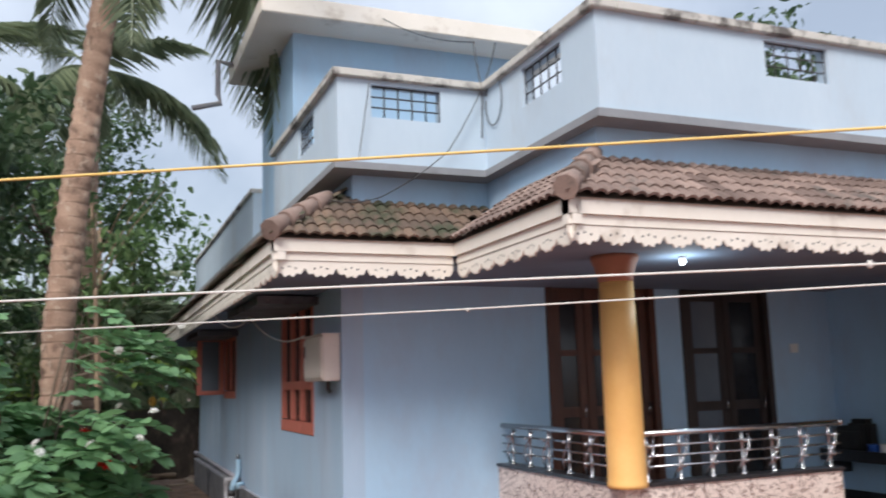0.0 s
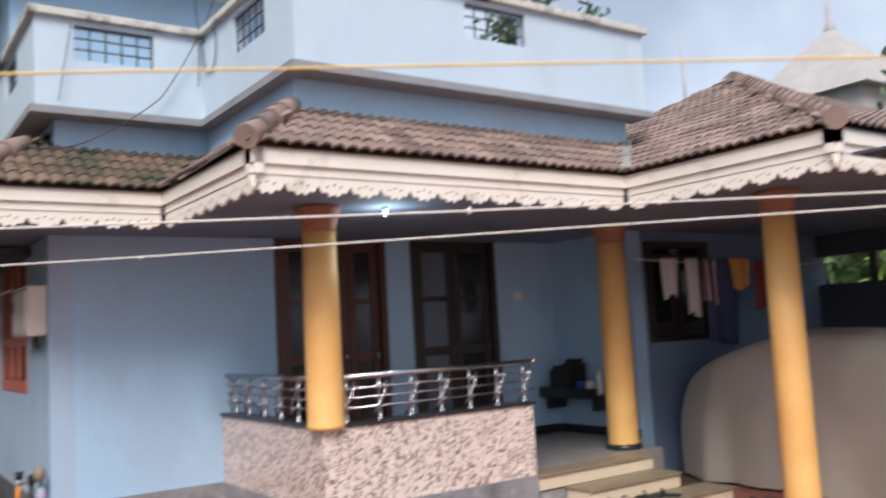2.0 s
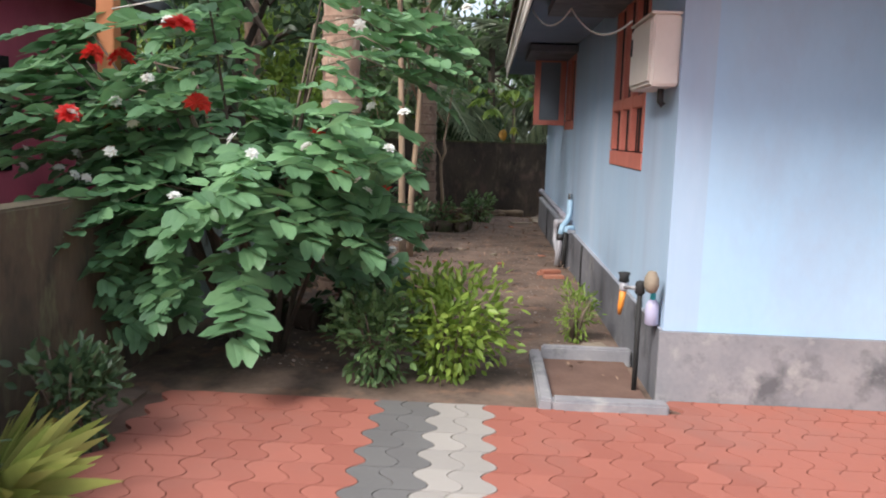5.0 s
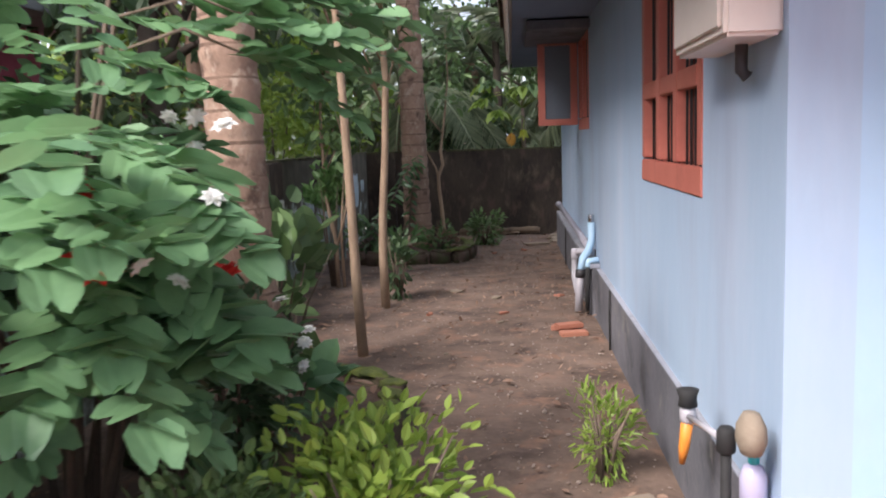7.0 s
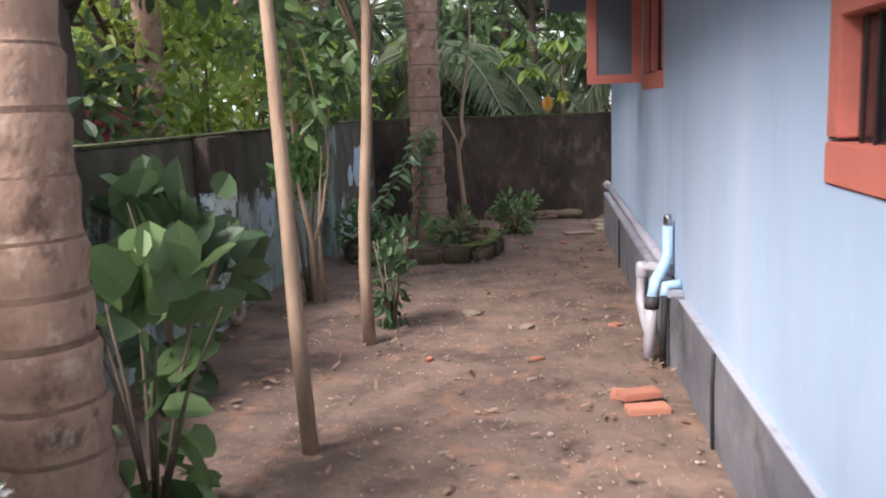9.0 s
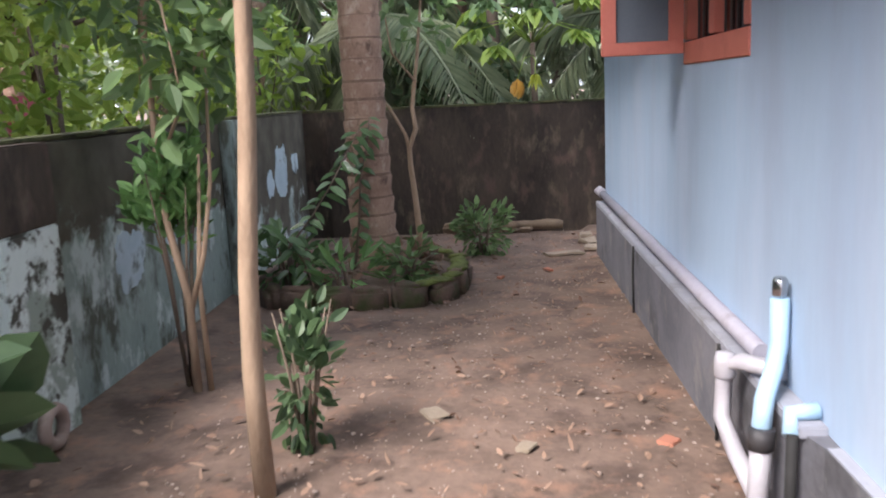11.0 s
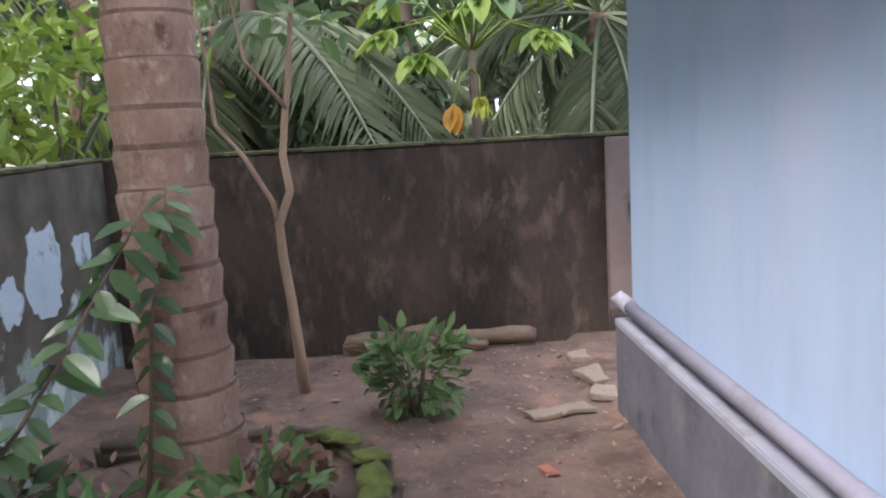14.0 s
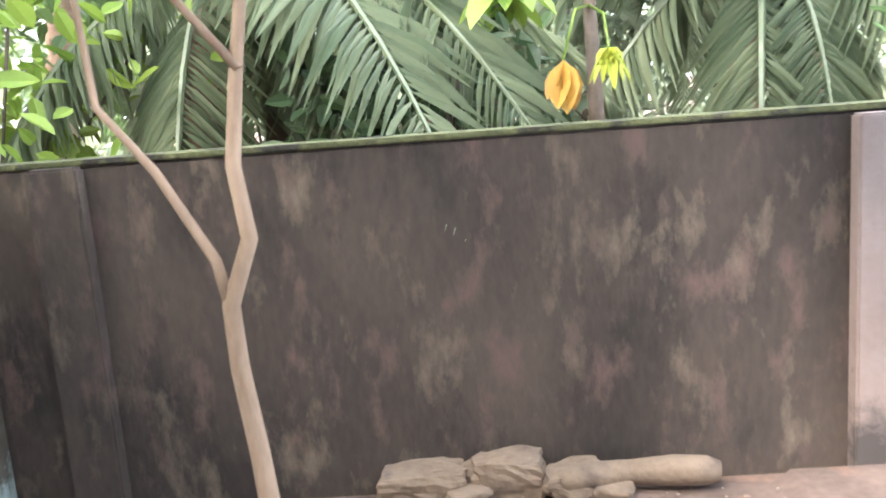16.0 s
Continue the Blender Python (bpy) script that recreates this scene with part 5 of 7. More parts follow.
def flower(parent, at, r, mat, petals, name, label):
    L = Leaves()
    layers = 3 if petals > 6 else 1
    for j in range(layers):
        for k in range(petals):
            a = 2 * math.pi * (k + 0.4 * j) / petals
            L.add(Vector((0, 0, 0)), Vector((math.cos(a), math.sin(a), 0.25 + 0.7 * j)), r * (1 - 0.2 * j), "petal", droop=0.3)
    o = part(name, L.mesh(name, mat), None, parent, label)
    o.matrix_basis = Matrix.Translation(Vector(at)) @ pose(0, 0, 0, RNG.uniform(-50, 50), RNG.uniform(-50, 50), RNG.uniform(0, 360))


# the large white-flowering shrub at the edge of the forecourt
bush = holder("flowering_shrub", -2.62, 0.68, 0.0, "large leafy shrub with white and red flowers", "shrub")
SPRAYS = [spray_mesh(RNG.choice((9, 11, 13)), RNG.uniform(0.5, 0.75), RNG.uniform(0.14, 0.18), "lobed", LEAFBIG) for _ in range(10)]
tips, placed = [], []


def lay_spray(p, yaw, pitch, roll, scale):
    """One leafy twig; those at waist height keep clear of the path beside the bush."""
    p = Vector(p)
    if p.x > -0.35 and p.z < 1.05 and RNG.random() < 0.6:
        return
    d = Matrix.Rotation(radians(yaw), 3, "Z") @ Vector((0, 0.62 * scale, 0))
    end = p + d
    room = 1.3 if p.z > 1.85 else max(0.25, min(1.0, 0.82 - 0.6 * (end.y + 0.4)))
    p.x -= max(0.0, end.x - room)
    p.y -= max(0.0, end.y - 0.85)
    o = part("leaf_spray", RNG.choice(SPRAYS), None, bush)
    o.matrix_basis = Matrix.Translation(p) @ pose(0, 0, 0, 0, 0, yaw) @ pose(0, 0, 0, pitch, roll, 0) @ Matrix.Scale(scale, 4)
    placed.append(p + d * 0.75)


for k in range(54):
    a = 2 * math.pi * k / 54 + RNG.uniform(-0.12, 0.12)
    lean = RNG.uniform(0.3, 1.0)
    tip = Vector((1.3 * lean * math.cos(a) - 0.1, 0.9 * lean * math.sin(a), RNG.uniform(1.05, 2.85) - 0.3 * lean))
    foot = Vector((0.16 * math.cos(a), 0.13 * math.sin(a), 0))
    if tip.x > 0.5:
        tip.x = min(tip.x, 0.8 if tip.y < -0.2 else 0.5) if tip.z < 1.8 else tip.x
    mid = foot.lerp(tip, 0.42) + Vector((0, 0, 0.3))
    if k % 3 == 0:
        part("stem", rod([foot, mid, mid.lerp(tip, 0.6) + Vector((0, 0, 0.05)), tip], [0.02, 0.013, 0.008, 0.004], 6), DARKBARK, bush)
    yaw0 = math.degrees(math.atan2(-tip.x, tip.y))
    for j, u in enumerate((0.05, 0.35, 0.6, 0.8, 0.95)):
        q = mid.lerp(tip, u)
        if q.z < 0.62:
            continue
        lay_spray(q, yaw0 + (38 if (j + k) % 2 else -38) * (1 - 0.8 * u) + RNG.uniform(-14, 14), RNG.uniform(-18, 12), RNG.uniform(-16, 16), RNG.uniform(0.7, 1.05))
# long arching shoots past the round of the bush, and low hanging ones along its front
for yaw0, z in ((-75, 2.1), (-95, 1.95), (-60, 2.25), (100, 1.35), (125, 1.6), (150, 1.1), (172, 0.95), (-165, 0.9), (-145, 1.0), (80, 1.9), (118, 1.0), (95, 1.7)):
    d = Matrix.Rotation(radians(yaw0), 3, "Z") @ Vector((0, 1, 0))
    d = Vector((d.x * 1.0, d.y * 0.8, 0))
    reach = 0.75 if z > 1.9 and d.x > 0 else 1.0
    line = [Vector((0, 0, 0.5)), d * 0.5 * reach + Vector((0, 0, z)), d * 0.9 * reach + Vector((0, 0, z + 0.08)), d * 1.2 * reach + Vector((0, 0, z - 0.02))]
    part("stem", rod(line, [0.014, 0.01, 0.007, 0.004], 6), TWIG, bush)
    for q, sc in ((line[1], 0.9), (line[2], 0.95), (line[3], 0.75)):
        lay_spray(q, yaw0 + RNG.uniform(-14, 14), RNG.uniform(-8, 10), RNG.uniform(-10, 10), sc)
for k in range(22):
    x = -1.5 + 1.15 * (k + RNG.random()) / 22
    lay_spray((x, RNG.uniform(-0.75, -0.3), RNG.uniform(0.55, 1.0)), 180 - 25 * x + RNG.uniform(-45, 45), RNG.uniform(-34, -10), RNG.uniform(-15, 15), RNG.uniform(0.55, 0.8))
outer = [p for p in placed if p.z > 1.1 and (p.y < -0.2 or p.x > 0.2)]
for k in range(40):
    p = RNG.choice(outer)
    flower(bush, p + Vector((0, 0, 0.05)) + Vector((p.x, p.y, 0)).normalized() * 0.18, 0.042, PETALWHITE, 7, "white_flower", "small white flower")
for spot in ((-0.55, -0.75, 1.95), (-0.75, -0.6, 1.9), (0.05, -0.8, 1.9), (0.2, -0.7, 1.75), (-0.85, -0.7, 1.55), (0.5, -0.75, 1.35), (0.7, -0.1, 1.1), (0.3, -0.5, 1.6)):
    p = min(outer, key=lambda q: (q - Vector(spot)).length)
    for j in range(2):
        flower(bush, p + Vector((p.x, p.y, 0)).normalized() * 0.2 + Vector((RNG.uniform(-0.05, 0.05), RNG.uniform(-0.04, 0.04), 0.05)), 0.078, PETALRED, 8, "red_flower", "bright red many-petalled flower")


def shrub(name, x, y, r, h, n, size, shape, mat, label, category="shrub", stems=7, base=0.0, bark=TWIG, low=0.0):
    s = holder(name, x, y, base, label, category)
    for k in range(stems):
        a = 2 * math.pi * k / stems + RNG.uniform(-0.3, 0.3)
        q = RNG.uniform(0.3, 0.8)
        part("stem", rod([(0.02 * math.cos(a), 0.02 * math.sin(a), -0.03), (0.5 * q * r * math.cos(a), 0.5 * q * r * math.sin(a), h * 0.45), (q * r * math.cos(a), q * r * math.sin(a), h * RNG.uniform(0.65, 0.9))], [0.012, 0.008, 0.003], 5), bark, s)
    L = Leaves()
    lumps = [(rand_dir(0.05), RNG.uniform(0.35, 1.0)) for _ in range(max(6, n // 60))]
    for k in range(n):
        d, q = RNG.choice(lumps)
        c = Vector((d.x * r * q * 0.8, d.y * r * q * 0.8, low * h + h * (1 - low) * (0.5 + 0.42 * d.z * q)))
        if k % 5 < 2:
            w = RNG.random()
            c = Vector((d.x * r * (0.15 + 0.4 * w), d.y * r * (0.15 + 0.4 * w), low * h + h * (1 - low) * 0.75 * w))
        p = c + rand_dir() * r * 0.45 * RNG.random() ** 0.6
        p.z = max(0.03, p.z)
        L.add(p, (p - Vector((0, 0, h * 0.35))).normalized() + rand_dir() * 0.7, size * RNG.uniform(0.7, 1.25), shape, rand_dir(1.2))
    part("foliage", L.mesh("foliage", mat), None, s)
    return s


shrub("bright_shrub", -1.28, 0.27, 0.44, 0.74, 1500, 0.065, "oval", LEAFYEL, "bushy yellow-green garden shrub beside the paving")
shrub("bright_shrub", -1.75, 0.15, 0.36, 0.62, 900, 0.065, "oval", LEAFMID, "low mid-green garden shrub beside the paving")
shrub("wall_weed", -0.37, 1.42, 0.2, 0.46, 520, 0.05, "long", LEAFYEL, "feathery yellow-green weed growing by the plinth", "weed")
shrub("young_plant", -1.22, 11.15, 0.32, 0.5, 360, 0.095, "oval", LEAFMID, "young bright green plant on the bare soil", "plant", base=-0.07)
shrub("leafy_seedling", -1.96, 6.2, 0.23, 0.74, 250, 0.095, "oval", LEAFDK, "leafy green seedling beside a sapling", "plant")
shrub("bed_plant", -1.80, 9.42, 0.32, 0.32, 130, 0.11, "oval", LEAFMID, "low bedding plant in the block-edged bed", "plant", base=0.06)
shrub("bed_plant", -2.28, 9.12, 0.26, 0.34, 46, 0.21, "long", LEAFYOUNG, "bright lance-leaved plant in the block-edged bed", "plant", base=0.04, stems=5)
shrub("bed_plant", -2.78, 9.3, 0.36, 0.55, 130, 0.13, "oval", LEAFGLOSS, "dark glossy shrub in the block-edged bed", "plant", base=0.04)
shrub("bed_plant", -1.72, 9.75, 0.24, 0.22, 120, 0.08, "round", DRYLEAF, "withered reddish plant in the block-edged bed", "plant", base=0.06)
shrub("bed_plant", -2.0, 1.95, 0.3, 0.42, 40, 0.2, "round", LEAFBIG, "broad-leaved plant in the round bed", "plant", base=0.1)
shrub("bed_plant", -2.3, 3.0, 0.5, 1.05, 80, 0.2, "round", LEAFMID, "dark broad-leaved plant in the round bed", "plant", base=0.1)
shrub("wall_shrub", -2.85, 4.55, 0.5, 1.4, 75, 0.26, "round", LEAFDK, "tall dark broad-leaved shrub by the boundary wall", "shrub")
shrub("wall_shrub", -3.05, -2.4, 0.35, 0.75, 700, 0.07, "oval", LEAFDK, "dark green border shrub by the white wall", "shrub")
shrub("wall_shrub", -3.1, -3.4, 0.38, 0.70, 700, 0.07, "oval", LEAFMID, "green border shrub by the white wall", "shrub")
shrub("wall_shrub", -3.05, -1.2, 0.33, 0.55, 500, 0.07, "oval", LEAFDK, "low dark border shrub by the white wall", "shrub")
shrub("gardenia_bush", -2.12, 1.42, 0.4, 0.95, 420, 0.1, "oval", LEAFDK, "dark leafy bush with white double flowers", "shrub", base=0.05)
gard = bpy.data.objects["gardenia_bush"]
for k in range(13):
    a = RNG.uniform(-2.9, 0.6)
    q = RNG.uniform(0.5, 0.95)
    flower(gard, Vector((0.42 * q * math.cos(a), 0.42 * q * math.sin(a), RNG.uniform(0.45, 1.0))), 0.042, PETALWHITE, 9, "white_flower", "white double flower")


def climber(pts, n, size, label):
    """A bent stem with glossy leaves hanging off it on alternate sides."""
    c = holder("climber", pts[0][0], pts[0][1], pts[0][2], label, "climber", "glossy climbers")
    line = [Vector(q) - Vector(pts[0]) for q in pts]
    part("stem", rod(line, [0.012 - 0.008 * k / (len(line) - 1) for k in range(len(line))], 6), TWIG, c)
    L = Leaves()
    for k in range(n):
        u = (0.08 + 0.92 * (k + 0.5) / n) * (len(line) - 1)
        i = min(len(line) - 2, int(u))
        q = line[i].lerp(line[i + 1], u - i)
        turn = (1 if k % 2 else -1) * RNG.uniform(0.5, 1.0)
        L.add(q, Vector((turn, RNG.uniform(-0.8, 0.3), RNG.uniform(-0.75, 0.1))), size * RNG.uniform(0.75, 1.2), "oval", Vector((RNG.uniform(-0.3, 0.3), -0.5, 1)), droop=0.3)
    part("foliage", L.mesh("foliage", LEAFGLOSS), None, c)


climber([(-2.76, 9.2, 0.05), (-2.74, 9.2, 0.4), (-2.56, 9.24, 0.62), (-2.40, 9.3, 0.86), (-2.28, 9.45, 1.1), (-2.17, 9.62, 1.32)], 34, 0.16, "glossy climber arching up to the palm trunk")
climber([(-2.55, 9.15, 0.05), (-2.6, 9.1, 0.3), (-2.72, 9.05, 0.5), (-2.9, 9.0, 0.62)], 18, 0.15, "glossy climber trailing in the block-edged bed")
climber([(-2.3, 9.66, 0.08), (-2.24, 9.66, 0.5), (-2.2, 9.66, 0.9), (-2.12, 9.66, 1.22), (-2.1, 9.68, 1.4)], 26, 0.13, "glossy climber clinging to the palm trunk")
shrub("ivy_clump", -2.85, 7.15, 0.3, 1.5, 420, 0.12, "oval", LEAFYOUNG, "leafy creeper round a thin sapling", "climber", low=0.55)


def blade_plant(x, y, n, length, mat, label):
    s = holder("spider_plant", x, y, 0.0, label, "plant")
    L = Leaves()
    for k in range(n):
        a = RNG.uniform(0, 2 * math.pi)
        L.add(Vector((0.03 * math.cos(a), 0.03 * math.sin(a), 0.0)), Vector((math.cos(a), math.sin(a), RNG.uniform(1.3, 4.0))), length * RNG.uniform(0.65, 1.1), "blade", droop=RNG.uniform(0.3, 0.95))
    part("tuft", L.mesh("tuft", mat), None, s)


HALF["blade"] = ((0.0, 0.0), (0.010, 0.12), (0.014, 0.3), (0.014, 0.5), (0.011, 0.7), (0.006, 0.88), (0.0, 1.0))
blade_plant(-3.02, -2.0, 110, 0.46, LEAFBLADE, "striped yellow-green spider plant at the paving edge")
blade_plant(-3.08, -2.5, 60, 0.3, LEAFBLADE, "small striped spider plant at the paving edge")

# saplings
def sapling(x, y, pts, r, label, crown=None):
    s = holder("sapling", x, y, 0.0, label, "tree", "thin yard trees")
    tr = [(px, py, pz) for px, py, pz in pts]
    rr = [r * (1 - 0.45 * k / (len(tr) - 1)) for k in range(len(tr))]
    part("trunk", rod(tr, rr, 9), SAPBARK, s)
    if crown:
        cz, cr, ch, n, size = crown
        L = Leaves()
        top = Vector(tr[-1])
        for k in range(9):
            a = RNG.uniform(0, 6.28)
            e_ = Vector((cr * 0.8 * math.cos(a), cr * 0.8 * math.sin(a), cz + RNG.uniform(-0.2, 0.8) * ch))
            b_ = Vector(tr[len(tr) // 2]).lerp(top, RNG.random())
            part("branch", rod([b_, b_.lerp(e_, 0.5) + Vector((0, 0, 0.15)), e_], [0.012, 0.008, 0.004], 5), SAPBARK, s)
            for q in range(n // 9):
                p = b_.lerp(e_, RNG.uniform(0.3, 1.1)) + rand_dir() * 0.3 * RNG.random()
                L.add(p, rand_dir(-0.3), size * RNG.uniform(0.7, 1.2), "oval", rand_dir(1.0))
        part("crown", L.mesh("crown", LEAFMID), None, s)
    return s


sapling(-1.93, 3.84, [(0, 0, -0.05), (-0.03, 0, 0.6), (-0.045, 0, 1.2), (-0.07, 0.01, 1.9), (-0.11, 0.03, 2.8), (-0.2, 0.1, 4.2)], 0.042, "tall thin pale-barked sapling", (3.9, 0.9, 1.0, 260, 0.15))
sapling(-2.03, 5.72, [(0, 0, -0.05), (-0.01, 0, 0.5), (0.005, 0, 0.9), (0.05, 0.01, 1.5), (0.08, 0.02, 2.2), (0.05, 0.05, 2.9), (0.0, 0.1, 4.4)], 0.046, "tall thin pale-barked sapling", (2.7, 0.8, 1.6, 620, 0.16))
s3 = sapling(-2.77, 7.03, [(0, 0, -0.05), (0.0, 0, 0.5), (-0.10, 0.02, 1.0), (-0.12, 0.04, 1.9), (-0.05, 0.1, 3.0)], 0.026, "forked thin pale sapling with leafy twigs", (1.75, 0.55, 0.9, 420, 0.15))
part("side_stem", rod([(0.0, 0, 0.42), (0.10, 0.02, 0.75), (0.17, 0.03, 1.15), (0.2, 0.05, 1.9)], [0.018, 0.015, 0.012, 0.006], 7), SAPBARK, s3)
part("side_stem", rod([(0.07, 0.02, -0.03), (0.06, 0.02, 0.6), (0.12, 0.03, 1.3)], [0.018, 0.015, 0.008], 7), SAPBARK, s3)
thin = holder("crooked_tree", -1.93, 11.72, 0.0, "thin crooked tree standing against the end wall", "tree")
part("trunk", rod([(0.02, 0, -0.16), (-0.005, 0, 0.25), (-0.025, 0, 0.52), (-0.055, 0, 0.80), (-0.06, 0, 1.0), (0.02, 0, 1.2), (-0.01, 0.02, 1.42), (0.02, 0.03, 1.65), (0.06, 0.05, 1.91), (0.14, 0.05, 2.6), (0.12, 0.05, 3.4)], [0.04, 0.035, 0.032, 0.03, 0.028, 0.026, 0.024, 0.022, 0.019, 0.013, 0.006], 9), SAPBARK, thin)
part("limb", rod([(-0.055, 0, 0.96), (-0.09, 0, 1.14), (-0.24, 0.0, 1.42), (-0.40, 0.02, 1.62), (-0.44, 0.05, 2.1), (-0.5, 0.05, 2.8)], [0.021, 0.018, 0.015, 0.013, 0.01, 0.005], 8), SAPBARK, thin)
part("limb", rod([(0.04, 0.02, 1.7), (-0.2, 0.05, 2.0), (-0.28, 0.05, 2.6)], [0.016, 0.012, 0.005], 7), SAPBARK, thin)
L = Leaves()
for k in range(160):
    L.add(Vector((RNG.uniform(-0.6, 0.4), RNG.uniform(-0.2, 0.3), RNG.uniform(2.1, 3.5))), rand_dir(-0.3), RNG.uniform(0.12, 0.2), "oval", rand_dir(1))
part("crown", L.mesh("crown", LEAFMID), None, thin)


# ---------------------------------------------------------------- palms
def frond_mesh(length, width, n, mat):
    """An arching palm frond along +y with paired narrow leaflets."""
    L = Leaves()
    pts = []
    for k in range(13):
        u = k / 12
        pts.append(Vector((0, length * u * (1 - 0.12 * u), length * (0.18 * u - 0.62 * u * u))))
    bm = rod(pts, [0.028 * (1 - 0.85 * k / 12) + 0.003 for k in range(13)], 5)
    me0 = bpy.data.meshes.new("rachis")
    bm.to_mesh(me0)
    bm.free()
    for v in me0.vertices:
        L.v.append(v.co.copy())
    for f in me0.polygons:
        L.f.append(list(f.vertices))
    bpy.data.meshes.remove(me0)
    for k in range(n):
        u = 0.12 + 0.88 * k / n
        i = min(11, int(u * 12))
        p = pts[i].lerp(pts[i + 1], u * 12 - i)
        w = width * math.sin(math.pi * min(1.0, 0.15 + u * 0.85)) ** 0.6
        for side in (1, -1):
            L.add(p, Vector((side * 1.0, 0.55 + 0.3 * RNG.random(), RNG.uniform(-0.75, -0.25))), w * RNG.uniform(0.85, 1.1), "leaflet", Vector((0, 0, 1)), droop=0.35)
    return L.mesh("frond", mat)


HALF["leaflet"] = ((0.0, 0.0), (0.022, 0.15), (0.026, 0.5), (0.0, 1.0))
FRONDS = [frond_mesh(RNG.uniform(3.0, 3.8), RNG.uniform(0.65, 0.85), 62, LEAFPALM) for _ in range(5)]


def palm(x, y, path, r0, r1, label, fronds, ring=0.15):
    p = holder("coconut_palm", x, y, 0.0, label, "palm tree", "coconut palms")
    path = [Vector(q) for q in path]
    pts, rad = [], []
    scars = []
    total = path[-1].z
    z = -0.1
    k = 0
    while z < total:
        u = max(0, z) / total
        i = min(len(path) - 2, int(u * (len(path) - 1)))
        while i < len(path) - 2 and path[i + 1].z < z:
            i += 1
        while i > 0 and path[i].z > z:
            i -= 1
        f = (z - path[i].z) / (path[i + 1].z - path[i].z)
        c = path[i].lerp(path[i + 1], f)
        base = (r0 + (r1 - r0) * min(1, u * 1.6)) * (1 + 0.32 * math.exp(-max(0, z) * 3.0))
        wob = 1 + RNG.uniform(-0.012, 0.012)
        j1, j2 = RNG.uniform(0.7, 0.82), RNG.uniform(0.86, 0.92)
        pts += [Vector((c.x, c.y, z)), Vector((c.x, c.y, z + ring * j1)), Vector((c.x, c.y, z + ring * j2))]
        rad += [base * 0.965 * wob, base * RNG.uniform(1.02, 1.055) * wob, base * 0.965 * wob]
        if z < 4.5 and ring < 0.16:
            scars.append(tube(bmesh.new(), [Vector((c.x, c.y, z + ring * 0.87)), Vector((c.x, c.y, z + ring * RNG.uniform(0.96, 1.04)))], [base * 0.987, base * 0.982], 18, False))
        z += ring * RNG.uniform(0.98, 1.3)
        k += 1
    part("trunk", rod(pts, rad, 18), BARK, p)
    for scar in scars:
        part("leaf_scar", scar, SCAR, p, "dark ring scar")
    top = pts[-1]
    for i in range(fronds):
        a = 360 * i / fronds + RNG.uniform(-12, 12)
        o = part("frond", RNG.choice(FRONDS), None, p)
        o.matrix_basis = Matrix.Translation(top) @ pose(0, 0, 0, 0, 0, a) @ pose(0, 0, 0, RNG.uniform(-45, 55)) @ Matrix.Scale(RNG.uniform(0.85, 1.15), 4)
    return p


palm(-2.35, 2.5, [(0, 0, -0.2), (-0.03, 0, 1.2), (-0.06, 0.02, 2.4), (0.06, 0.05, 4.0), (0.28, 0.05, 6.0), (0.6, 0.1, 8.4)], 0.175, 0.15, "leaning coconut palm with a ringed brown trunk", 15)
palm(-2.15, 9.92, [(0, 0, -0.2), (-0.02, 0, 1.2), (-0.03, 0.02, 2.4), (-0.06, 0.05, 4.0), (-0.1, 0.05, 8.0)], 0.19, 0.16, "tall coconut palm with a ringed reddish trunk", 14)
for x, y, h, n in ((-6.5, 12.0, 6.8, 13), (-5.2, 17.5, 4.4, 14), (0.9, 16.2, 2.7, 15), (2.4, 18.6, 3.6, 14), (-1.7, 18.4, 3.4, 15), (-3.1, 15.4, 2.6, 14), (-8.5, 6.0, 8.2, 13), (-5.0, 9.0, 7.6, 14), (-7.5, 19.0, 5.2, 13)):
    palm(x, y, [(0, 0, -0.2), (RNG.uniform(-0.1, 0.1), 0.05, 1.5), (RNG.uniform(-0.3, 0.3), 0.1, 3.0), (RNG.uniform(-0.4, 0.4), 0.1, h)], 0.16, 0.12, "coconut palm beyond the boundary wall with drooping fronds", n, 0.2)


# ---------------------------------------------------------------- broad trees
def tree(x, y, h, r, low, clumps, per, size, mat, trunk_r, label, shape="oval"):
    t = holder("tree", x, y, 0.0, label, "tree", "garden trees")
    fork = Vector((RNG.uniform(-0.2, 0.2), RNG.uniform(-0.2, 0.2), low * 0.9))
    part("trunk", rod([(0, 0, -0.15), fork * 0.5, fork, Vector((fork.x * 1.5, fork.y * 1.5, h * 0.75))], [trunk_r * 1.2, trunk_r, trunk_r * 0.8, trunk_r * 0.25], 10), DARKBARK, t)
    L = Leaves()
    for k in range(clumps):
        d = rand_dir(0.1)
        q = RNG.uniform(0.45, 1.0)
        c = Vector((d.x * r * q, d.y * r * q, low + (h - low) * (0.5 + 0.5 * d.z * q)))
        if k % 4 == 0:
            part("limb", rod([fork.lerp(Vector((fork.x, fork.y, h * 0.6)), RNG.random()), (fork + c) / 2 + Vector((0, 0, 0.2)), c], [trunk_r * 0.4, trunk_r * 0.22, 0.012], 6), DARKBARK, t)
        cr = RNG.uniform(0.35, 0.75)
        for j in range(per):
            p = c + rand_dir() * cr * RNG.random() ** 0.6
            L.add(p, rand_dir(-0.2) + (p - c) * 0.8, size * RNG.uniform(0.65, 1.25), shape, rand_dir(1.0))
    part("crown", L.mesh("crown", mat), None, t)
    return t


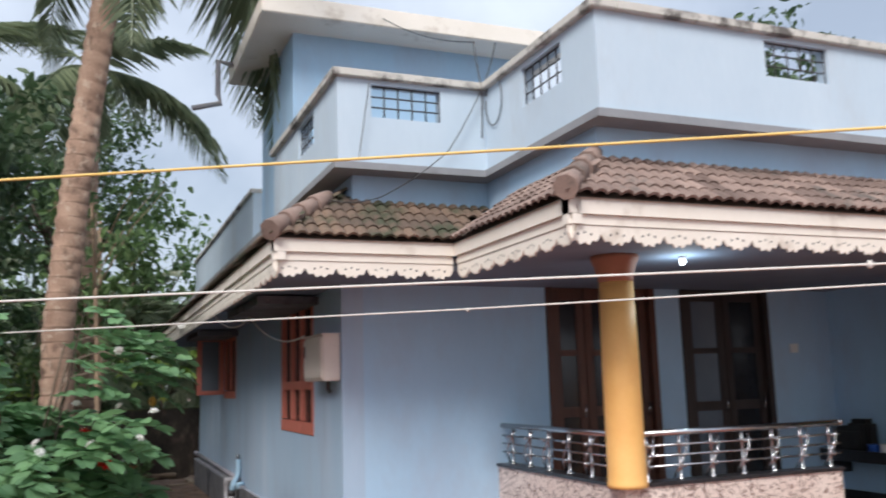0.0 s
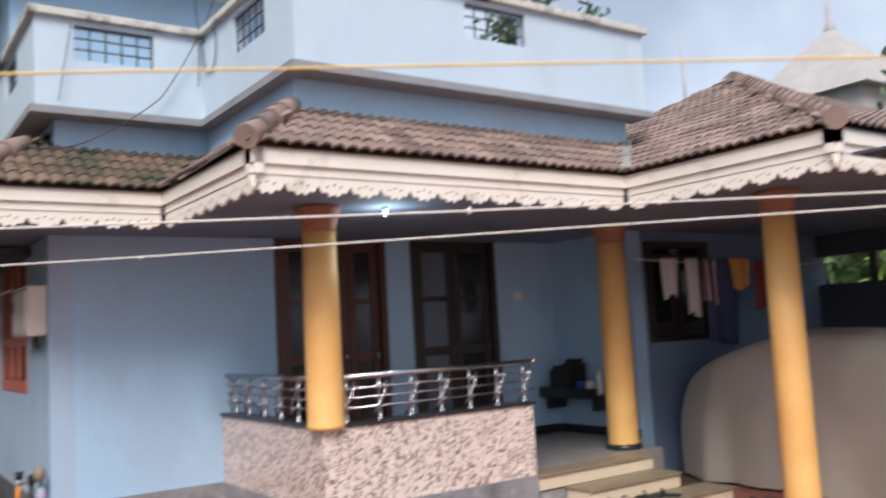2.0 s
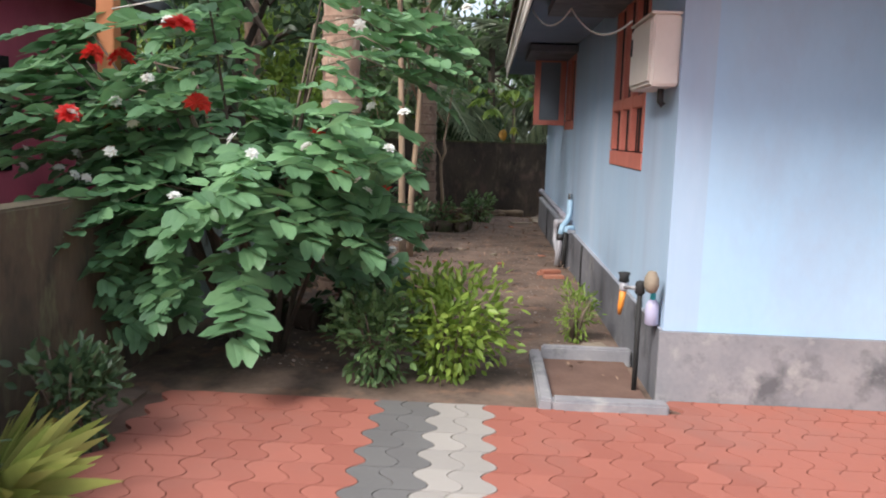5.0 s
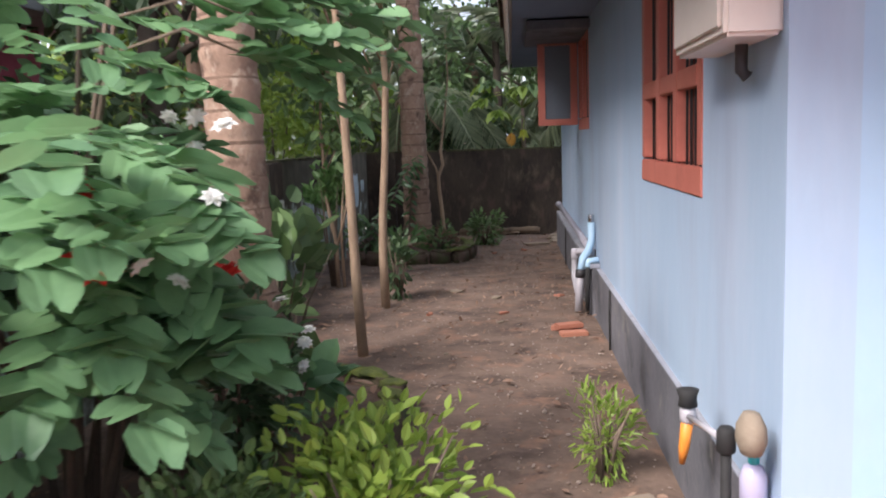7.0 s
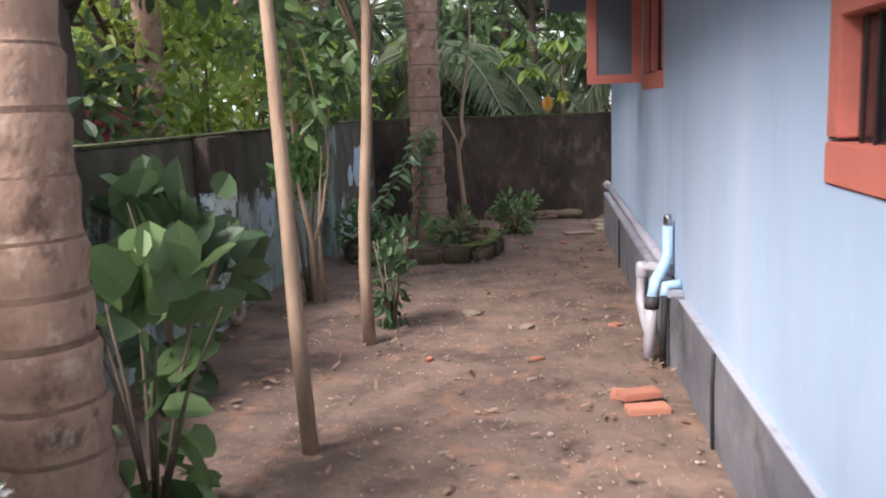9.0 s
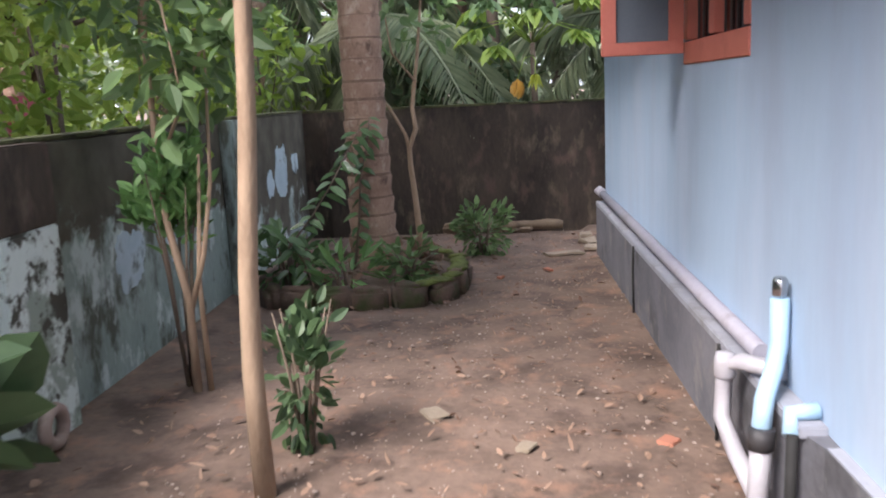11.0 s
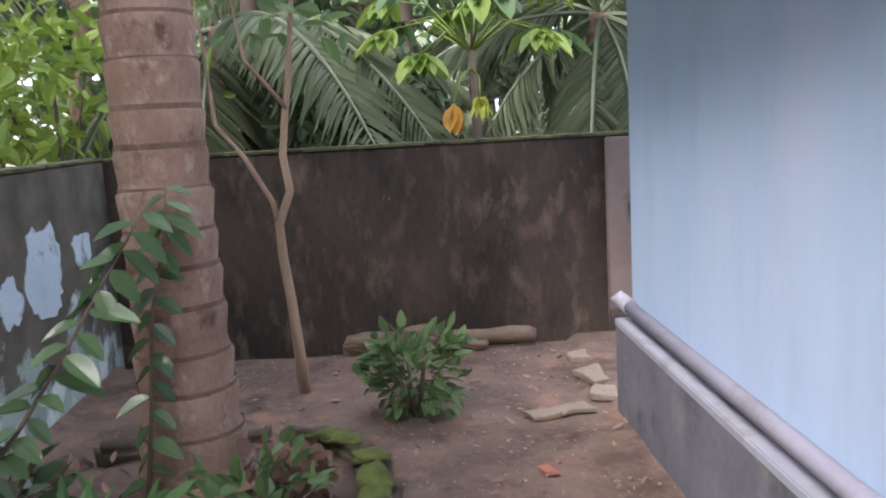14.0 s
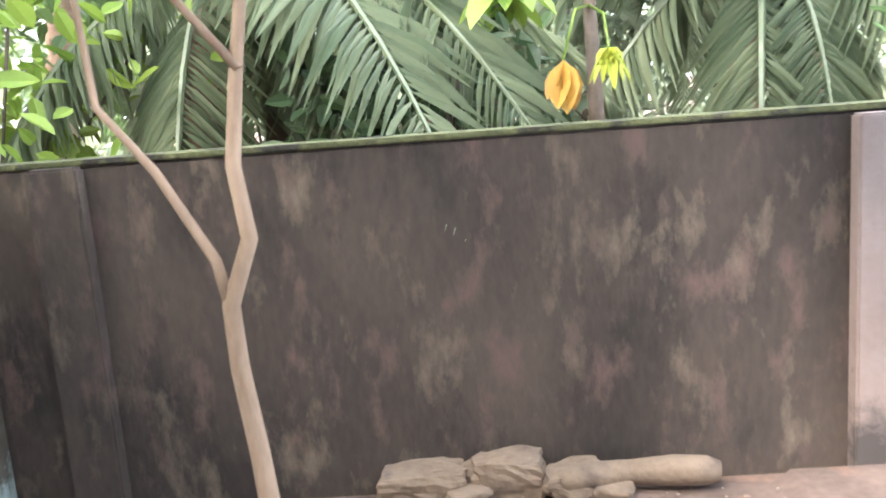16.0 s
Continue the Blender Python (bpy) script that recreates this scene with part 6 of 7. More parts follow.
L_TREE = "dense dark green tree beyond the boundary wall"
tree(-4.4, 6.4, 7.2, 2.2, 2.4, 70, 60, 0.19, LEAFDK, 0.16, L_TREE)
# Sunlight on this crown is put into its colour by the yellow-green leaf.
tree(-5.8, 10.5, 4.6, 2.0, 1.9, 40, 42, 0.20, LEAFYEL, 0.15, "yellow-green tree beyond the boundary wall with sunlight put into its leaf colour")
tree(-7.6, 14.5, 4.6, 2.4, 1.6, 44, 44, 0.22, LEAFMID, 0.16, "sunlit green tree beyond the boundary wall")
tree(-3.0, 16.9, 10.5, 2.4, 4.3, 84, 64, 0.20, LEAFDK, 0.13, L_TREE)
tree(-0.9, 17.4, 8.0, 2.2, 2.6, 36, 44, 0.22, LEAFMID, 0.13, "broad-leaved green tree beyond the end wall")
tree(2.6, 16.8, 5.2, 1.8, 2.6, 26, 55, 0.22, LEAFDK, 0.13, "dark tree beyond the end wall")
tree(0.4, 22.0, 6.0, 3.2, 2.4, 30, 44, 0.3, LEAFMID, 0.2, "tall dark tree behind the end wall")
tree(-5.5, 22.0, 7.5, 3.8, 2.4, 46, 50, 0.3, LEAFMID, 0.2, "tall green tree behind the end wall")
tree(-13.5, 9.0, 6.0, 3.2, 2.0, 80, 60, 0.3, LEAFDK, 0.22, "tall dark tree behind the neighbouring house")
tree(-12.0, 18.0, 5.5, 3.6, 1.5, 56, 50, 0.3, LEAFYEL, 0.22, "sunlit yellow-green tree in the neighbouring garden")
tree(6.5, 20.0, 8.0, 3.6, 2.5, 70, 55, 0.3, LEAFDK, 0.2, "tall dark tree behind the house")
tree(12.0, 6.7, 9.6, 1.5, 6.6, 34, 60, 0.22, LEAFDK, 0.16, "dark tree rising behind the terrace")
tree(17.0, 3.5, 5.6, 2.8, 1.0, 70, 60, 0.28, LEAFMID, 0.22, "green tree beyond the car porch")
tree(13.5, -2.2, 5.0, 2.2, 0.8, 60, 60, 0.25, LEAFYEL, 0.16, "bright green tree beyond the car porch")
tree(17.2, -0.1, 8.6, 1.7, 3.0, 46, 60, 0.24, LEAFDK, 0.16, "dark tree rising beyond the porch roof")
tree(14.5, -6.5, 6.0, 2.4, 0.8, 60, 60, 0.25, LEAFMID, 0.16, "green tree beyond the car porch")

# Left-hand bushes in yellow-green leaf carry the garden's sunlight in their colour.
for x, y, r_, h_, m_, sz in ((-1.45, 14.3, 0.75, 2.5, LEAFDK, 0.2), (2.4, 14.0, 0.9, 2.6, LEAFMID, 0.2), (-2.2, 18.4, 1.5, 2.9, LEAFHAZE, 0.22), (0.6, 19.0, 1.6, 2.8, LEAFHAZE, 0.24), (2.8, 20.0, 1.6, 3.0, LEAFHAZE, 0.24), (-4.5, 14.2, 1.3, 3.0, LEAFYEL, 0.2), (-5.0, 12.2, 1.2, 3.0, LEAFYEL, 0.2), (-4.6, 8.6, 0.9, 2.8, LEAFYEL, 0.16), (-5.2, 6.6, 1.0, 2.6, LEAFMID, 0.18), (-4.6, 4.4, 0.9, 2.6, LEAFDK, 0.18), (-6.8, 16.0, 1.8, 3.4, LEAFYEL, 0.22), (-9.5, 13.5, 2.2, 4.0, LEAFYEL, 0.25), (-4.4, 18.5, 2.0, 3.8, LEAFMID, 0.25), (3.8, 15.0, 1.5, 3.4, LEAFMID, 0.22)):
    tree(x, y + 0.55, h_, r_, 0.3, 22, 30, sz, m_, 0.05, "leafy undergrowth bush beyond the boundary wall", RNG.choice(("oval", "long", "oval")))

# Far belt of leaves; the haze over it is in their colour.
wood = Leaves()
for k in range(7000):
    if k % 3:
        x, y = RNG.uniform(-22, 16), RNG.uniform(25, 31)
    else:
        x, y = RNG.uniform(-24, -18), RNG.uniform(-6, 28)
    top = 3.4 + 1.8 * noise.noise((x * 0.25, y * 0.25, 4.0)) + (2.0 if k % 3 else -1.0)
    wood.add(Vector((x, y, RNG.uniform(0.0, max(1.0, top)))), rand_dir(-0.2), RNG.uniform(0.5, 1.0), "oval", rand_dir(1.0))
tagged(new("far_woods", wood.mesh("far_woods", LEAFHAZE)), "green belt of far trees with haze put into the leaf colour", "woods", "", "stuff")

# bright big-leaved plant behind the end wall
bl = holder("papaya_plant", -0.55, 14.1, 0.0, "papaya plant with large lobed leaves, one of them yellow", "plant")
part("stalk", rod([(0, 0, -0.1), (0.02, 0, 1.4), (0.0, 0, 2.3)], [0.05, 0.045, 0.03], 8), TWIG, bl)
for k in range(15):
    a = 2 * math.pi * k / 15 + RNG.uniform(-0.2, 0.2)
    e_ = Vector((0.75 * math.cos(a), 0.75 * math.sin(a), 2.3 + RNG.uniform(-0.25, 0.5)))
    part("leaf_stalk", rod([(0, 0, 2.15), e_ * 0.5 + Vector((0, 0, 1.25)), e_], [0.012, 0.009, 0.006], 5), LEAFYEL, bl)
    L = Leaves()
    for j in range(7):
        b = a + (j - 3) * 0.55
        L.add(Vector((0, 0, 0)), Vector((math.cos(b), math.sin(b), -0.35)), RNG.uniform(0.26, 0.32) if j != 3 else 0.38, "oval", droop=0.35)
        L.add(Vector((0, 0, 0)), Vector((math.cos(b + 0.2), math.sin(b + 0.2), -0.35)), 0.15, "round", droop=0.3)
    o = part("leaf", L.mesh("leaf", LEAFYEL if k % 3 else LEAFMID), None, bl)
    o.location = e_
L = Leaves()
for j in range(7):
    L.add(Vector((0.004 * (j - 3), 0, -0.008 * abs(j - 3))), Vector((0.10 * (j - 3), RNG.uniform(-0.25, 0.1), -1)), 0.27 - 0.03 * abs(j - 3), "oval", Vector((0.4 * (j - 3), -1, 0.2)), fold=0.6, droop=RNG.uniform(-0.25, 0.3))
yl = part("dead_leaf", L.mesh("dead_leaf", leafy("orange_yellow_leaf", (0.42, 0.20, 0.035), (0.70, 0.42, 0.08))), None, bl, "withered orange-yellow leaf")
yl.location = (-0.22, -0.66, 1.70)
part("leaf_stalk", rod([(0, 0, 2.0), (-0.12, -0.4, 1.95), (-0.22, -0.66, 1.70)], 0.008, 5), LEAFYEL, bl)
L = Leaves()
for j in range(7):
    b = -1.57 + (j - 3) * 0.5
    L.add(Vector((0, 0, 0)), Vector((math.cos(b), math.sin(b), -0.9)), 0.19 if j != 3 else 0.23, "long", droop=0.3)
    L.add(Vector((0, 0, 0)), Vector((math.cos(b), math.sin(b), -0.8)), 0.11, "round", droop=0.3)
lf = part("leaf", L.mesh("leaf", leafy("yellowing_leaf", (0.35, 0.42, 0.05), (0.55, 0.58, 0.09))), None, bl, "yellowing lobed leaf")
lf.location = (0.0, -0.66, 1.74)
part("leaf_stalk", rod([(0, 0, 2.0), (0.02, -0.4, 1.92), (0.0, -0.66, 1.74)], 0.008, 5), LEAFYEL, bl)

# ---------------------------------------------------------------- brick-edged beds
def block_bed(x, y, r, label):
    """A bed with rounded corners inside one course of mossy blocks."""
    g = gz(y)
    b = holder("flower_bed", x, y, g, label, "flower bed", "", "structure")
    def rim(a, q):
        c, k = math.cos(a), math.sin(a)
        f = q * (abs(c) ** 3 + abs(k) ** 3) ** (-1 / 3)
        return Vector((f * c, f * k, 0))
    soil = bmesh.new()
    rings = [[soil.verts.new(rim(2 * math.pi * i / 48, r * q) + Vector((0, 0, z + 0.015 * noise.noise((i * 0.7, q * 5, x))))) for i in range(48)] for q, z in ((0.97, -0.05), (0.96, 0.10), (0.6, 0.12), (0.2, 0.14))]
    for p_, q_ in zip(rings, rings[1:]):
        for i in range(48):
            soil.faces.new((p_[i], p_[(i + 1) % 48], q_[(i + 1) % 48], q_[i])).smooth = True
    soil.faces.new(rings[-1])
    part("bed_soil", soil, SOIL, b, "raised dark bed soil")
    blocks = []
    for k in range(3):
        bm = boxes((-0.14, -0.08, -0.05, 0.14, 0.08, 0.17), bevel=0.03)
        bmesh.ops.subdivide_edges(bm, edges=bm.edges[:], cuts=1, use_grid_fill=True)
        for v in bm.verts:
            v.co += 0.03 * noise.noise_vector(v.co * 9 + Vector((k * 7.0, 0, 0)))
        for f in bm.faces:
            f.smooth = True
        blocks.append(mesh_of("block", bm, MOSSBRICK))
    n = int(2 * math.pi * r * 1.06 / 0.285)
    for k in range(n):
        a = 2 * math.pi * k / n
        d = rim(a + 0.03, r) - rim(a - 0.03, r)
        o = part("block", RNG.choice(blocks), None, b)
        o.matrix_basis = Matrix.Translation(rim(a, r) + Vector((0, 0, RNG.uniform(-0.02, 0.012)))) @ pose(0, 0, 0, RNG.uniform(-5, 5), RNG.uniform(-4, 4), math.degrees(math.atan2(d.y, d.x)) + RNG.uniform(-4, 4))
    for k in range(9):
        a = -0.9 + 1.9 * k / 8 + RNG.uniform(-0.12, 0.12)
        bm = bmesh.new()
        bmesh.ops.create_icosphere(bm, subdivisions=3, radius=1.0)
        for v in bm.verts:
            v.co *= 1 + 0.35 * noise.noise(v.co * 1.8 + Vector((k * 3.0, x, 0)))
            v.co = Vector((v.co.x * 0.13, v.co.y * 0.075, max(-0.4, v.co.z) * 0.024))
        for f in bm.faces:
            f.smooth = True
        o = part("moss_cushion", bm, MOSSGREEN, b, "bright green moss on the blocks")
        o.matrix_basis = Matrix.Translation(rim(a, r * 0.99) + Vector((0, 0, 0.165))) @ pose(0, 0, 0, 0, RNG.uniform(-8, 8), math.degrees(a) + 90)
    L = Leaves()
    for k in range(70):
        q = rim(RNG.uniform(0, 6.28), r * RNG.random() ** 0.6 * 0.85)
        L.add(q + Vector((0, 0, RNG.uniform(0.12, 0.19))), Vector((RNG.uniform(-1, 1), RNG.uniform(-1, 1), RNG.uniform(-0.2, 0.5))), RNG.uniform(0.06, 0.15), RNG.choice(("oval", "long")), rand_dir(1.5), droop=RNG.uniform(-0.4, 0.4))
    tagged(part("dry_leaves", L.mesh("dry_leaves", DRYLEAF), None, b, "dry curled leaves"), kind="stuff")


block_bed(-2.15, 2.14, 0.67, "bed edged with mossy blocks about the palm")
block_bed(-2.2, 9.72, 0.8, "bed edged with mossy blocks at the yard end")

# ---------------------------------------------------------------- yard clutter
thing("dead_log", rod([(-0.98, 12.5, -0.015), (-0.94, 12.5, -0.010), (-0.78, 12.52, -0.005), (-0.66, 12.55, -0.010), (-0.49, 12.53, -0.002), (-0.36, 12.52, -0.005), (-0.31, 12.515, -0.010)], [0.02, 0.045, 0.06, 0.052, 0.064, 0.06, 0.042], 12), RUBBLE, "weathered log lying along the end wall", "log")
for k, (x, y, sx, sy, sz, a) in enumerate(((0.03, 12.05, 0.20, 0.09, 0.05, 6), (-0.02, 11.6, 0.16, 0.15, 0.05, 20), (-0.41, 11.0, 0.19, 0.055, 0.035, 16), (-0.06, 11.25, 0.13, 0.11, 0.045, -15))):
    bm = boxes((-sx, -sy, 0, sx, sy, sz * 0.75), bevel=0.005)
    bmesh.ops.subdivide_edges(bm, edges=bm.edges[:], cuts=2, use_grid_fill=True)
    for v in bm.verts:
        v.co += Vector((noise.noise(v.co * 5 + Vector((k, 0, 0))), noise.noise(v.co * 5 + Vector((0, k, 3))), 0.25 * noise.noise(v.co * 9))) * 0.05
    o = thing("stone_slab", bm, STONE, "broken pale stone slab lying on the soil", "stone", "loose stones")
    o.matrix_world = pose(x, y, -0.076, 0, 0, a)
for k, (x, y, sx, sy, sz, a) in enumerate(((-1.50, 12.58, 0.17, 0.09, 0.13, 4), (-1.14, 12.58, 0.15, 0.09, 0.18, -6), (-0.88, 12.56, 0.12, 0.09, 0.10, 8), (-1.32, 12.47, 0.08, 0.06, 0.06, 25), (-0.72, 12.46, 0.07, 0.05, 0.05, -20))):
    bm = bmesh.new()
    bmesh.ops.create_cube(bm, size=2.0)
    bmesh.ops.subdivide_edges(bm, edges=bm.edges[:], cuts=7, use_grid_fill=True)
    for v in bm.verts:
        c = v.co.copy()
        n_ = c.normalized() * 1.35
        c = c.lerp(n_, 0.42)
        c *= 1 + 0.28 * noise.noise(c * 0.9 + Vector((k * 5, 2, 0))) + 0.12 * noise.noise(c * 3.1 + Vector((0, k * 4, 0)))
        v.co = Vector((c.x * sx, c.y * sy, c.z * sz * 0.5))
    for f in bm.faces:
        f.smooth = k > 2
    o = thing("rubble_stone", bm, RUBBLE, "broken ochre masonry lump half sunk at the wall foot", "stone", "loose stones")
    o.matrix_world = pose(x - 0.03, y, sz * 0.28 - 0.06, 0, 0, a)
L = Leaves()
for k in range(1900):
    x, y = RNG.uniform(-3.1, -0.1), RNG.uniform(0.3, 12.4)
    L.add(Vector((x, y, gz(y) + RNG.uniform(0.004, 0.02))), Vector((RNG.uniform(-1, 1), RNG.uniform(-1, 1), RNG.uniform(-0.1, 0.35))), RNG.uniform(0.02, 0.06) * (1.6 if k % 9 == 0 else 1), RNG.choice(("oval", "oval", "long")), rand_dir(2.0), droop=RNG.uniform(-0.3, 0.3))
tagged(new("leaf_litter", L.mesh("leaf_litter", DRYLEAF)), "dry fallen leaves scattered on the soil", "leaf litter", "", "stuff")
pv, pf = [], []
ico = bmesh.new()
bmesh.ops.create_icosphere(ico, subdivisions=1, radius=1.0)
ico.verts.ensure_lookup_table()
iv = [v.co.copy() for v in ico.verts]
if_ = [[v.index for v in f.verts] for f in ico.faces]
ico.free()
for k in range(4200):
    x, y = RNG.uniform(-2.6, -0.06), RNG.uniform(0.3, 12.5)
    r = 0.003 + (0.008 if k % 40 else 0.022) * RNG.random() ** 4
    o = len(pv)
    sc = (r * RNG.uniform(0.8, 1.5), r * RNG.uniform(0.8, 1.5), r * RNG.uniform(0.5, 0.9))
    pv += [(x + v.x * sc[0], y + v.y * sc[1], gz(y) + v.z * sc[2]) for v in iv]
    pf += [[i + o for i in f] for f in if_]
tagged(new("pebbles", raw_mesh("pebbles", pv, pf, PEBBLE)), "small pale pebbles and crumbs on the soil", "pebbles", "", "stuff")

for x, y, w, m_, c_ in ((-0.32, 6.16, 0.09, BRICK, "red brick"), (-0.87, 5.33, 0.07, BRICK, "red brick"), (-1.56, 5.28, 0.06, BRICK, "red brick"), (-1.41, 6.58, 0.13, STONE, "pale stone"), (-0.96, 6.15, 0.09, STONE, "pale stone"), (-1.28, 3.81, 0.05, STONE, "pale stone"), (-0.62, 10.2, 0.08, BRICK, "red brick"), (-1.05, 9.9, 0.06, BRICK, "red brick"), (-0.9, 4.9, 0.05, STONE, "pale stone")):
    bm = boxes((-w * 0.6, -w * 0.35, -0.008, w * 0.6, w * 0.35, 0.012), bevel=0.004)
    for v in bm.verts:
        v.co += Vector((0.3 * w, 0.3 * w, 0.006)) * noise.noise(v.co * 20 + Vector((y, x, 0)))
        v.co += 0.12 * w * noise.noise_vector(v.co * 12 + Vector((x * 5, y, 0)))
    ch = thing("chip", bm, m_, f"broken {c_} chip lying on the earth", "stone chip", "chips on the earth")
    ch.matrix_world = pose(x, y, gz(y) + 0.002, 0, 0, RNG.uniform(0, 180))
post = holder("post_stub", -3.16, 6.2, 0.0, "round cement pipe end lying by the mint wall", "pipe stub")
ringm = bmesh.new()
n1, n2 = 20, 8
gridv = [[ringm.verts.new((-3.16 + 0.035 * math.sin(2 * math.pi * j / n2), 6.2 + (0.085 + 0.03 * math.cos(2 * math.pi * j / n2)) * math.cos(2 * math.pi * i / n1), 0.11 + (0.085 + 0.03 * math.cos(2 * math.pi * j / n2)) * math.sin(2 * math.pi * i / n1))) for j in range(n2)] for i in range(n1)]
for i in range(n1):
    for j in range(n2):
        ringm.faces.new((gridv[i][j], gridv[(i + 1) % n1][j], gridv[(i + 1) % n1][(j + 1) % n2], gridv[i][(j + 1) % n2])).smooth = True
under("ring", ringm, PLASTERPINK, post)


def plaster_patch(y, z, w, h, seed):
    """A scab of sound plaster left on the mouldy wall, ragged and running downwards."""
    bm = bmesh.new()
    rim = []
    for i in range(36):
        a = 2 * math.pi * i / 36
        f = 1 + 0.45 * noise.noise((math.cos(a) * 1.6, math.sin(a) * 1.6, seed)) + 0.22 * noise.noise((math.cos(a) * 5, math.sin(a) * 5, seed + 9))
        rim.append((y + w * f * math.cos(a), z + h * f * math.sin(a) * (1.2 if math.sin(a) > 0 else 0.9)))
    prism(bm, rim, "x", -3.345, -3.334)
    structure("plaster_patch", bm, BLUEFLAKE, "pale blue flaked plaster left on the mouldy wall", "plaster patch")


plaster_patch(11.48, 0.78, 0.26, 0.26, 1.0)
plaster_patch(11.0, 0.72, 0.13, 0.14, 4.0)
plaster_patch(12.1, 0.86, 0.14, 0.12, 7.0)
plaster_patch(7.6, 0.62, 0.2, 0.2, 11.0)
plaster_patch(8.3, 0.75, 0.13, 0.22, 15.0)

# ---------------------------------------------------------------- neighbouring house
nh = holder("neighbour_house", -7.5, 1.0, 0.0, "magenta pink neighbouring house with a flat roof", "house")
under("wall", boxes((-10.5, -5.0, -0.1, -6.2, 7.3, 3.0)), PINKWALL, nh)
under("roof", boxes((-10.8, -5.3, 3.0, -5.4, 7.8, 3.16), bevel=0.01), LEDGE, nh, "dark flat roof slab")
under("upper_wall", boxes((-10.5, -5.0, 3.16, -6.6, 4.0, 5.6)), MAUVEWALL, nh, "faded mauve upper wall")
under("upper_roof", boxes((-10.8, -5.3, 5.6, -6.1, 4.4, 5.74), bevel=0.01), LEDGE, nh, "grey upper roof slab")
for y in (-2.2, 0.6, 3.4, 5.9):
    under("window", boxes((-6.22, y - 0.5, 1.0, -6.17, y + 0.5, 2.2), bevel=0.004), GLASSDK, nh, "dark window")
PALEROOF = material("weathered_pale_roof", (0.36, 0.33, 0.32), (0.46, 0.43, 0.41), 0.9, 2, 20, 0.2)
vh = holder("village_house", 20.3, 4.4, 0.0, "pale far house with a steep pointed roof", "house")
under("wall", boxes((18.7, 2.8, -0.1, 21.9, 6.0, 7.15)), PALEROOF, vh, "faded wall")
vr = bmesh.new()
tip_ = vr.verts.new((20.3, 4.4, 9.3))
ring_ = [vr.verts.new((20.3 + a_, 4.4 + b_, 7.1)) for a_, b_ in ((-1.9, -1.9), (1.9, -1.9), (1.9, 1.9), (-1.9, 1.9))]
for i in range(4):
    vr.faces.new((ring_[i], ring_[(i + 1) % 4], tip_))
vr.faces.new(ring_[::-1])
under("roof", vr, PALEROOF, vh, "weathered pale roof")
under("finial", lathe([(0.12, 9.1), (0.14, 9.25), (0.07, 9.4), (0.05, 9.8), (0.01, 10.15)], 10, (20.3, 4.4)), PALEROOF, vh)
gp = holder("gate_frame", -3.7, 0.77, 0.0, "rust-orange painted timber frame beyond the boundary wall", "frame")
under("post", boxes((-3.76, 0.71, -0.1, -3.64, 0.83, 2.74), bevel=0.006), POSTPAINT, gp)
under("beam", boxes((-5.6, 0.73, 2.66, -3.6, 0.81, 2.78), bevel=0.006), POSTPAINT, gp)
under("post", boxes((-5.5, 0.71, -0.1, -5.38, 0.83, 2.66), bevel=0.006), POSTPAINT, gp)
shd = holder("garden_shed", -7.0, 10.0, 0.0, "low pink garden shed with a red roof", "shed")
under("wall", boxes((-8.6, 8.4, -0.1, -5.9, 11.2, 1.5)), PINKWALL, shd)
under("roof", boxes((-8.8, 8.2, 1.5, -5.7, 11.4, 1.72), bevel=0.02), PINKWALL, shd)

# ---------------------------------------------------------------- pavers
PITCH, WIDE, AMP = 0.25, 0.155, 0.04


